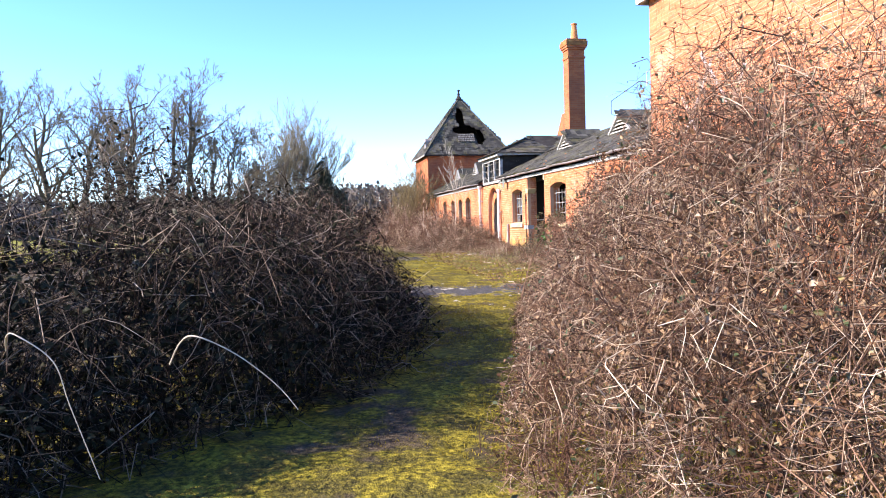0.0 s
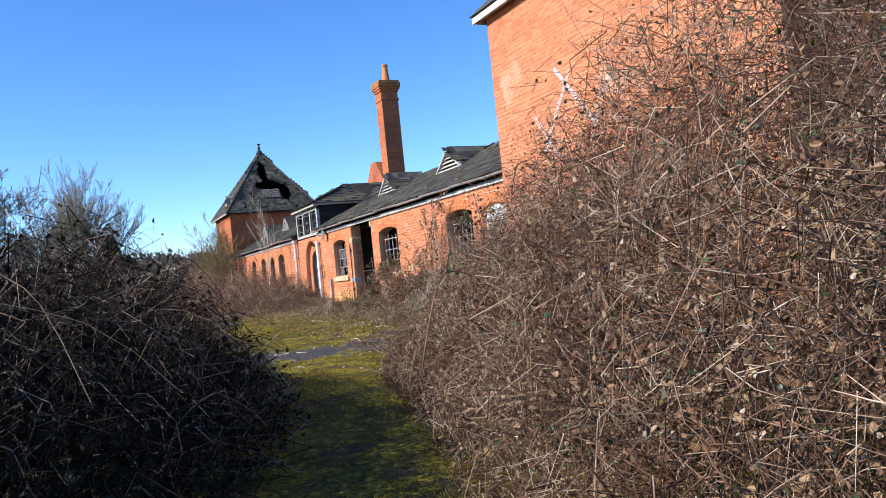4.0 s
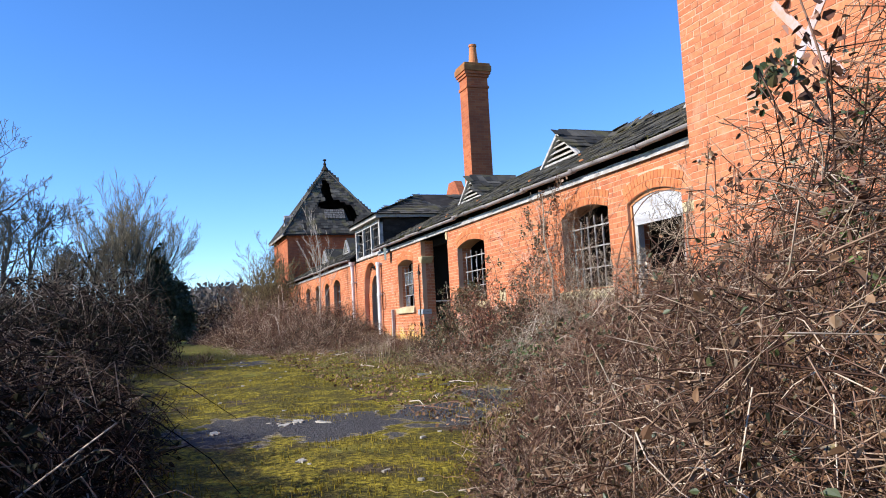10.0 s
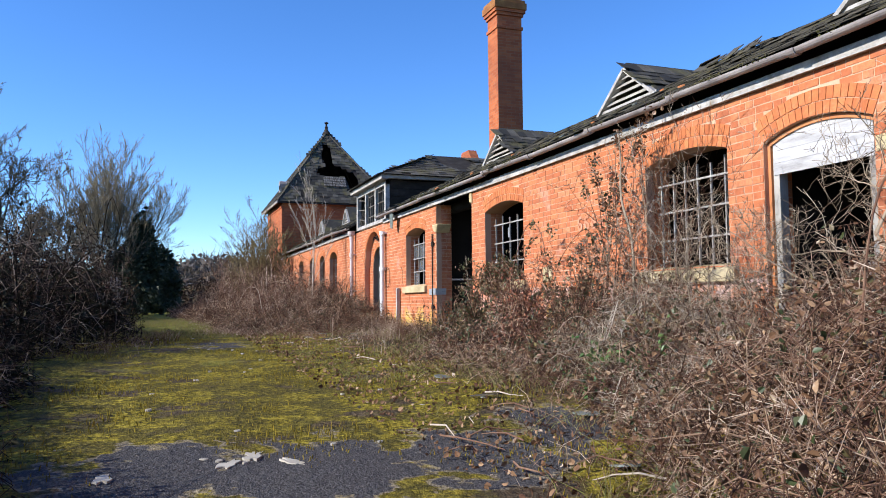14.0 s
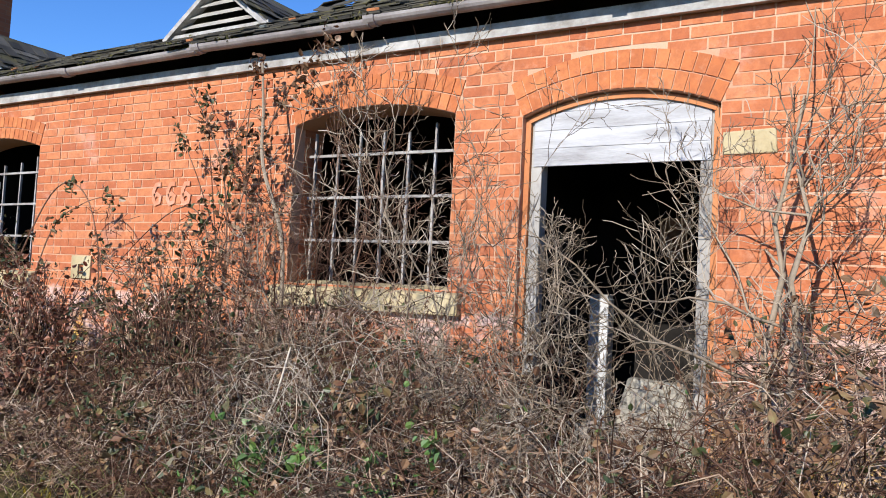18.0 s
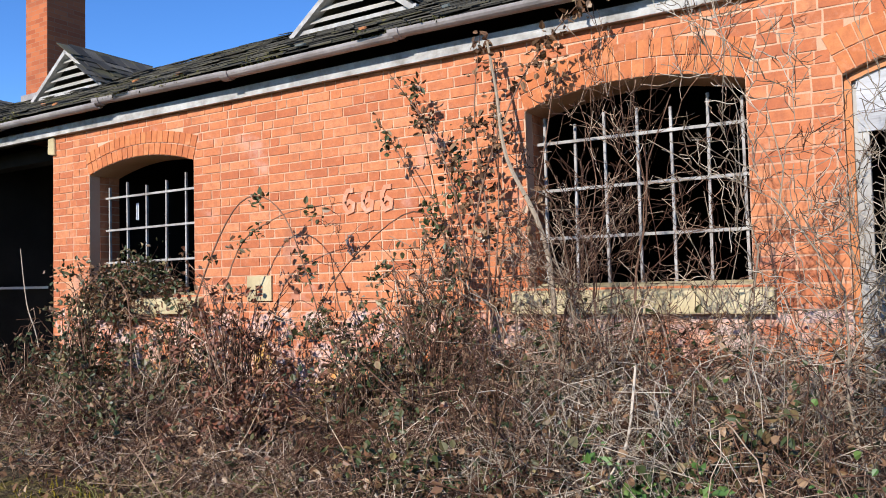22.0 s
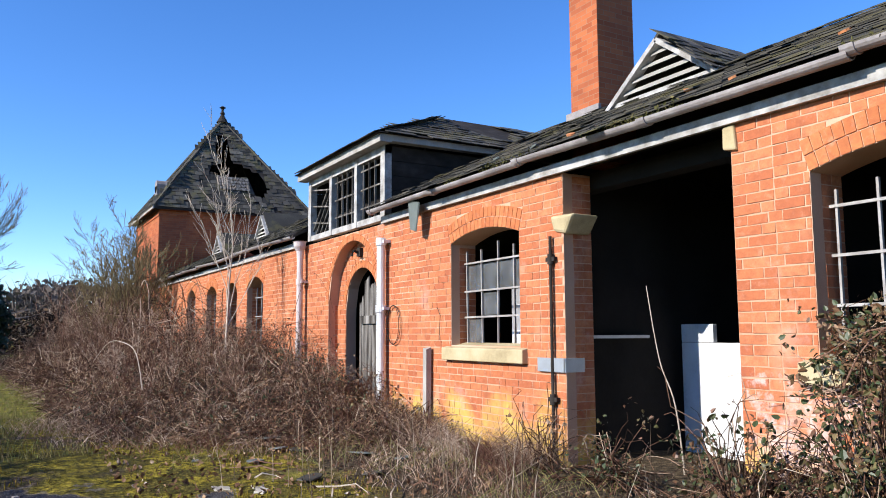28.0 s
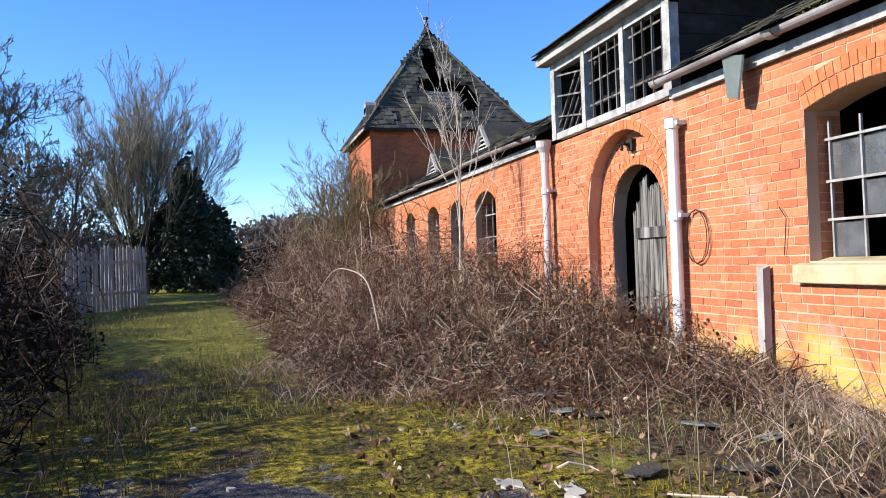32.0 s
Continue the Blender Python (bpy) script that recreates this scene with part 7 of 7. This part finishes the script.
leafy_bush("leafy_bramble", "leafy green bramble growing by the doorway", (1.4, -1.0, gz(1.4, -1.0)), (0.8, 0.5, 0.8), 1100, 190, 94, (0.03, 0.065))
leafy_bush("leafy_bramble", "low green bramble in the foot of the bank", (0.6, -1.15, gz(0.6, -1.15)), (0.7, 0.4, 0.6), 800, 120, 151, (0.03, 0.065))
leafy_bush("leafy_bramble", "mossy green bramble heaped on the bank", (1.15, -1.3, gz(1.15, -1.3)), (0.55, 0.35, 0.55), 620, 100, 161, (0.03, 0.07), M_LEAF_FRESH)
leafy_bush("leafy_bramble", "red-leaved bramble sprawling along the wall foot", (-1.7, -0.9, gz(-1.7, -0.9)), (1.0, 0.5, 0.7), 900, 160, 162, (0.025, 0.055), M_LEAF_RED)
leafy_bush("leafy_bramble", "dark low bramble in the foot of the bank", (-0.2, -1.2, gz(-0.2, -1.2)), (0.8, 0.4, 0.6), 700, 130, 163, (0.03, 0.06))
leafy_bush("leafy_bramble", "dark low bramble beside the propped slate", (-3.2, -1.1, gz(-3.2, -1.1)), (0.9, 0.4, 0.6), 700, 140, 164, (0.025, 0.055))
leafy_bush("leafy_bramble", "low green bramble in front of the door", (2.0, -1.35, gz(2.0, -1.35)), (0.6, 0.4, 0.5), 300, 80, 152, (0.03, 0.06), M_LEAF_FRESH)
leafy_bush("leafy_bramble", "red-brown bramble beside the downpipe", (3.7, -1.3, gz(3.7, -1.3)), (0.7, 0.5, 0.8), 420, 110, 153, (0.03, 0.06), M_LEAF_DEAD)
leafy_bush("leafy_bramble", "dark low bramble across the porch threshold", (-6.5, -0.25, gz(-6.5, -0.25)), (0.7, 0.4, 0.45), 420, 120, 154, (0.02, 0.05))
leafy_bush("leafy_bramble", "dark bramble inside the porch opening", (-5.8, 0.2, 0.2), (0.5, 0.4, 0.7), 420, 110, 155, (0.03, 0.06))
leafy_bush("leafy_bramble", "tall dark leafy bramble beside the wide window", (-0.5, -0.6, gz(-0.5, -0.6)), (0.6, 0.4, 1.8), 1100, 230, 156, (0.03, 0.06))
leafy_bush("leafy_bramble", "dark leafy bramble in the corner by the tall block", (4.4, -1.5, gz(4.4, -1.5)), (0.8, 0.5, 1.4), 1000, 230, 157, (0.03, 0.06))
leafy_bush("leafy_bramble", "dark leafy bramble below the tall block", (5.5, -2.0, gz(5.5, -2.0)), (0.9, 0.6, 1.5), 1000, 230, 158, (0.03, 0.06))
leafy_bush("sill_ivy", "dense dark dying ivy heaped on the window sill", (-4.1, 0.02, 1.44), (0.72, 0.10, 0.36), 2600, 260, 211, (0.022, 0.05))
leafy_bush("sill_ivy", "dead brown ivy spilling over the window sill", (-4.3, -0.08, 1.25), (0.62, 0.12, 0.45), 1500, 200, 212, (0.022, 0.05), M_LEAF_DEAD)
leafy_bush("ivy_shrub", "tall dark ivy-grown shrub standing in the bramble tangle", (13.5, -2.7, -0.15), (1.0, 0.9, 3.9), 3000, 170, 99)
leafy_bush("dry_weeds", "bare pale weeds at the foot of the porch pier", (-7.35, -0.35, gz(-7.3, -0.3)), (0.45, 0.35, 0.9), 30, 60, 95, mat=M_LEAF_DEAD)

# ---- loose things on the ground ----


def shard(name, at, size, turn, mat, label, category, group, seed, n=7, ragged=0.7):
    rr = random.Random(seed)
    out = []
    for i in range(n):
        a = 2 * math.pi * i / n
        k = rr.uniform(ragged, 1.1)
        out.append((math.cos(a) * size[0] * k, math.sin(a) * size[1] * k))
    b = Build()
    lo, hi = [(x, y, 0) for x, y in out], [(x * 0.97, y * 0.97, size[2]) for x, y in out]
    b.poly(lo[::-1]).poly(hi)
    for i in range(n):
        b.poly([lo[i], lo[(i + 1) % n], hi[(i + 1) % n], hi[i]])
    ob = tagged(new(name, b.mesh(name, mat)), label, category, group)
    ob.matrix_world = pose(*at, *turn)
    return ob


rs = random.Random(12)
tagged(part("big_slate", Build().hexa([(-0.98, -1.12, 0.22), (-0.62, -1.20, 0.22), (-0.60, -1.17, 0.22), (-0.96, -1.09, 0.22), (-0.92, -0.98, 0.52), (-0.52, -1.04, 0.46), (-0.50, -1.01, 0.47), (-0.90, -0.95, 0.53)]), M_SLATE, None, soft=0.005), "big dark slate propped in the foot of the brambles", "slate")
shard("flat_slate", (2.62, -0.81, gz(2.62, -0.81) + 0.05), (0.26, 0.15, 0.014), (6, -5, 20), M_SLATE_PALE, "large grey-green slate lying flat on dead leaves", "slate", "", 77)
shard("flat_slate", (2.46, -1.27, gz(2.46, -1.27) + 0.04), (0.24, 0.12, 0.014), (-4, 5, 10), M_SLATE, "large dark slate lying flat on the moss", "slate", "", 78)
for i, (x, y) in enumerate(((-10.0, -1.9), (-9.75, -1.75), (-9.1, -1.3), (-8.9, -0.7), (-8.6, -1.1), (-8.2, -1.6), (2.3, -1.7), (2.75, -1.45), (1.9, -2.0), (-3.3, -1.5), (-3.5, -1.35), (-13.6, -1.2), (-9.5, -2.3), (-8.4, -2.1), (3.4, -2.6), (0.4, -2.3), (-1.1, -2.2))):
    shard("broken_slate", (x, y, gz(x, y) + 0.02), (rs.uniform(0.10, 0.2), rs.uniform(0.07, 0.13), 0.012), (rs.uniform(-9, 9), rs.uniform(-9, 9), rs.uniform(0, 180)), M_SLATE_PALE if i % 2 == 0 else M_SLATE, "broken grey roof slate lying on the moss", "slate", "fallen slates", i)
for i in range(46):
    x, y = rs.uniform(-11, 7.5), rs.uniform(-5.6, -2.2)
    shard("concrete_crumb", (x, y, gz(x, y) - 0.004), (rs.uniform(0.02, 0.05), rs.uniform(0.015, 0.04), 0.02), (0, 0, rs.uniform(0, 180)), M_CONCRETE, "pale crumb of broken concrete on the moss", "stone", "concrete crumbs", 100 + i)

for i, (x, y, w, d) in enumerate(((2.05, -5.0, 0.20, 0.07), (1.8, -4.8, 0.22, 0.08), (2.1, -4.55, 0.18, 0.07), (2.22, -5.8, 0.14, 0.06), (4.37, -5.2, 0.14, 0.07), (-8.7, -2.85, 0.15, 0.10), (-8.4, -2.55, 0.20, 0.10))):
    shard("concrete_patch", (x, y, gz(x, y) - 0.008 + 0.035 * (noise.noise((x * 0.9, y * 0.9, 0.3)) + 0.5 * noise.noise((x * 2.3, y * 2.3, 4.0)))), (w, d, 0.018), (0, 0, rs.uniform(-25, 25)), M_CONCRETE, "pale flake of old concrete showing through the moss", "concrete", "concrete patches", 400 + i, 17, 0.25)
for i, (x, y) in enumerate(((-10.55, -1.85), (-10.35, -1.5), (-11.1, -1.5), (-10.8, -1.7))):
    shard("broken_slate", (x, y, gz(x, y) + 0.05), (0.2 - 0.02 * i, 0.12, 0.012), (rs.uniform(-8, 8), rs.uniform(-8, 8), rs.uniform(0, 60)), M_SLATE_PALE, "broken grey roof slate lying on the moss", "slate", "fallen slates", 450 + i)

# ---- grass and moss ----


def tufts(name, label, n, area, size, mat, seed, keep, bend=0.5, wide=0.004):
    r = np.random.default_rng(seed)
    x, y = r.uniform(area[0], area[1], n), r.uniform(area[2], area[3], n)
    k = keep(x, y, r)
    x, y = x[k], y[k]
    n = len(x)
    h = r.uniform(size[0], size[1], n)
    a = r.uniform(0, 2 * np.pi, n)
    s = np.array([0, 0.5, 1.0])
    b = r.uniform(0.2, 1.0, n) * bend * h
    p = np.stack([x[:, None] + np.cos(a)[:, None] * b[:, None] * s ** 2, y[:, None] + np.sin(a)[:, None] * b[:, None] * s ** 2, ground_z(x, y)[:, None] - 0.01 + h[:, None] * s], 2)
    rad = wide * r.uniform(0.6, 1.3, n)[:, None] * np.array([1.0, 0.8, 0.25])[None]
    return tagged(new(name, raw_mesh(name, *tube_arrays(p, rad, 3), mat)), label, "grass", kind="stuff")


def clumped(scale, level):
    def keep(x, y, r):
        v = np.array([noise.noise((a * scale, b * scale, 2.5)) for a, b in zip(x, y)])
        return v + r.normal(0, 0.12, len(x)) > level
    return keep


tufts("moss_cushion", "yellow-green moss cushions on the old tarmac", 19000, (-12, 9, -6.8, -1.6), (0.015, 0.06), M_MOSS_TUFT, 101, clumped(0.9, -0.05), 0.4, 0.006)
tufts("lawn_grass", "short grass on the lawn path", 12000, (-30, -11, -7.5, -3.6), (0.04, 0.12), M_GRASS, 102, clumped(0.5, -0.3), 0.8, 0.006)
tufts("dry_grass", "tufts of dry bleached grass along the front", 9000, (-16, 6, -3.2, -0.3), (0.05, 0.20), M_GRASS, 103, clumped(1.1, 0.12), 1.8, 0.003)
tufts("dead_grass_tussock", "matted dead grass and stems at the foot of the mound", 9000, (-14, -6.5, -4.6, -0.9), (0.05, 0.22), M_MOUND, 107, lambda x, y, r: np.abs(y - lerp_table(x, MOUND)) + r.normal(0, 0.25, len(x)) < 0.45, 1.6, 0.003)
tufts("hedge_foot_grass", "rough dead grass along the foot of the dark hedge", 2200, (-13, -6.0, -7.6, -5.0), (0.05, 0.25), M_CANE, 108, lambda x, y, r: np.abs(y - lerp_table(x, HEDGE) - 0.5) + r.normal(0, 0.3, len(x)) < 0.4, 1.2, 0.003)
tufts("dry_stem_litter", "flattened dry stems and grass along the foot of the bank", 7000, (-6.5, 5.0, -4.6, -0.8), (0.04, 0.20), M_CANE, 109, lambda x, y, r: np.abs(y - lerp_table(x, FRONT) + 0.05) + r.normal(0, 0.28, len(x)) < 0.42, 2.2, 0.0028)
tufts("wall_foot_weeds", "dry stems and weeds along the foot of the brick wall", 4200, (-11.6, -7.3, -0.75, -0.04), (0.06, 0.34), M_MOUND, 111, clumped(1.3, -0.25), 1.7, 0.003)
tufts("dry_stalks", "thin dry weed stalks in front of the porch", 240, (-9.0, -3.8, -3.0, -1.0), (0.25, 0.85), M_TWIG_PALE, 104, clumped(1.4, 0.1), 0.3, 0.004)
tufts("path_grass", "rough mossy grass on the trodden path", 17000, (6, 19, -9.4, -4.8), (0.008, 0.035), M_MOSS_TUFT, 105, lambda x, y, r: np.abs(y - lane_y(x)) < 1.0, 0.8, 0.005)


def litter():
    r = np.random.default_rng(110)
    n = 9000
    x = r.uniform(-16, 8, n)
    y = r.uniform(-3.6, -0.1, n)
    p = np.stack([x, y, ground_z(x, y) + r.uniform(0.01, 0.05, n)], 1)
    tagged(new("leaf_litter", raw_mesh("leaf_litter", *leaf_arrays(p, r.uniform(0.02, 0.06, n), r), M_LEAF_DEAD, True)), "brown dead leaves lying along the front", "leaves", kind="stuff")


litter()


def gutter_moss():
    r = np.random.default_rng(140)
    x = r.uniform(-11.2, 4.2, 5200)
    x = x[np.array([noise.noise((v * 1.6, 3.3, 0.2)) for v in x]) > 0.05]
    n = len(x)
    p = np.stack([x, -0.20 + r.normal(0, 0.025, n), 3.335 + np.abs(r.normal(0, 0.028, n))], 1)
    tagged(new("gutter_moss", raw_mesh("gutter_moss", *leaf_arrays(p, r.uniform(0.012, 0.035, n), r), M_MOSS_DULL, True)), "dull moss and silt sitting in the gutter", "moss", kind="stuff")


gutter_moss()
for i, (x, y) in enumerate(((-7.9, 0.05), (-7.2, -0.05), (-6.1, 0.3), (-2.0, 0.0), (-1.55, 0.25), (-3.6, 0.1), (-0.9, 0.5), (0.6, 0.1), (-4.9, 0.6), (-8.8, 0.2), (-5.4, 0.0), (-1.1, 1.1))):
    shard("tile_fragment", (x, y, roof_z(y) + 0.035), (rs.uniform(0.03, 0.08), rs.uniform(0.025, 0.05), 0.018), (26, rs.uniform(-8, 8), rs.uniform(-30, 30)), M_TERRACOTTA if i % 3 else M_SLATE_PALE, "broken orange clay tile lying on the slates" if i % 3 else "pale broken slate lying on the roof", "tile", "tile fragments", 300 + i)
for i in range(34):
    x, y = rs.uniform(-13, 4), 0
    y = lerp_table(x, ((-13, -4.2), (-10.8, -2.6), (-8, -2.0), (-5, -2.0), (0, -2.6), (4, -3.2))) + rs.uniform(-0.4, 0.5)
    a, ln = rs.uniform(0, 6.28), rs.uniform(0.3, 0.9)
    ends = [(x + math.cos(a) * ln * k + rs.uniform(-0.04, 0.04), y + math.sin(a) * ln * k * 0.6 + rs.uniform(-0.04, 0.04)) for k in (-0.5, -0.15, 0.2, 0.5)]
    path = [(px, py, gz(px, py) + 0.045 + (0.05 if k in (1, 2) else 0) * rs.random()) for k, (px, py) in enumerate(ends)]
    tagged(new("fallen_stick", Build().tube(path, [0.008, 0.007, 0.005, 0.003], 5).mesh("fallen_stick", M_CANE_PALE if i % 3 == 0 else M_CANE)), "dead bramble stick lying on the moss", "stick", "fallen sticks")

# ---- pieces of the wall and roof, one by one ----
cache = {}
for x, z, half in LOW_BRICKS[near]:
    key = round(half * 200)
    if key not in cache:
        cache[key] = brick_mesh(key / 200)
    ob = new("brick", cache[key])
    ob.parent = wall
    ob.location = (x, -0.004 * r_wall.random(), z)
slate_one = raw_mesh("slate", *box_arrays(np.zeros((1, 3)), np.array([[0.117, 0.15, 0.004]])), M_SLATE_ONE, True)
for c, ax, ay, az in zip(*(f[single] for f in field[:4])):
    ob = new("slate", slate_one)
    ob.parent = roof
    ob.matrix_basis = Matrix((( ax[0], ay[0], az[0], c[0]), (ax[1], ay[1], az[1], c[1]), (ax[2], ay[2], az[2], c[2]), (0, 0, 0, 1)))
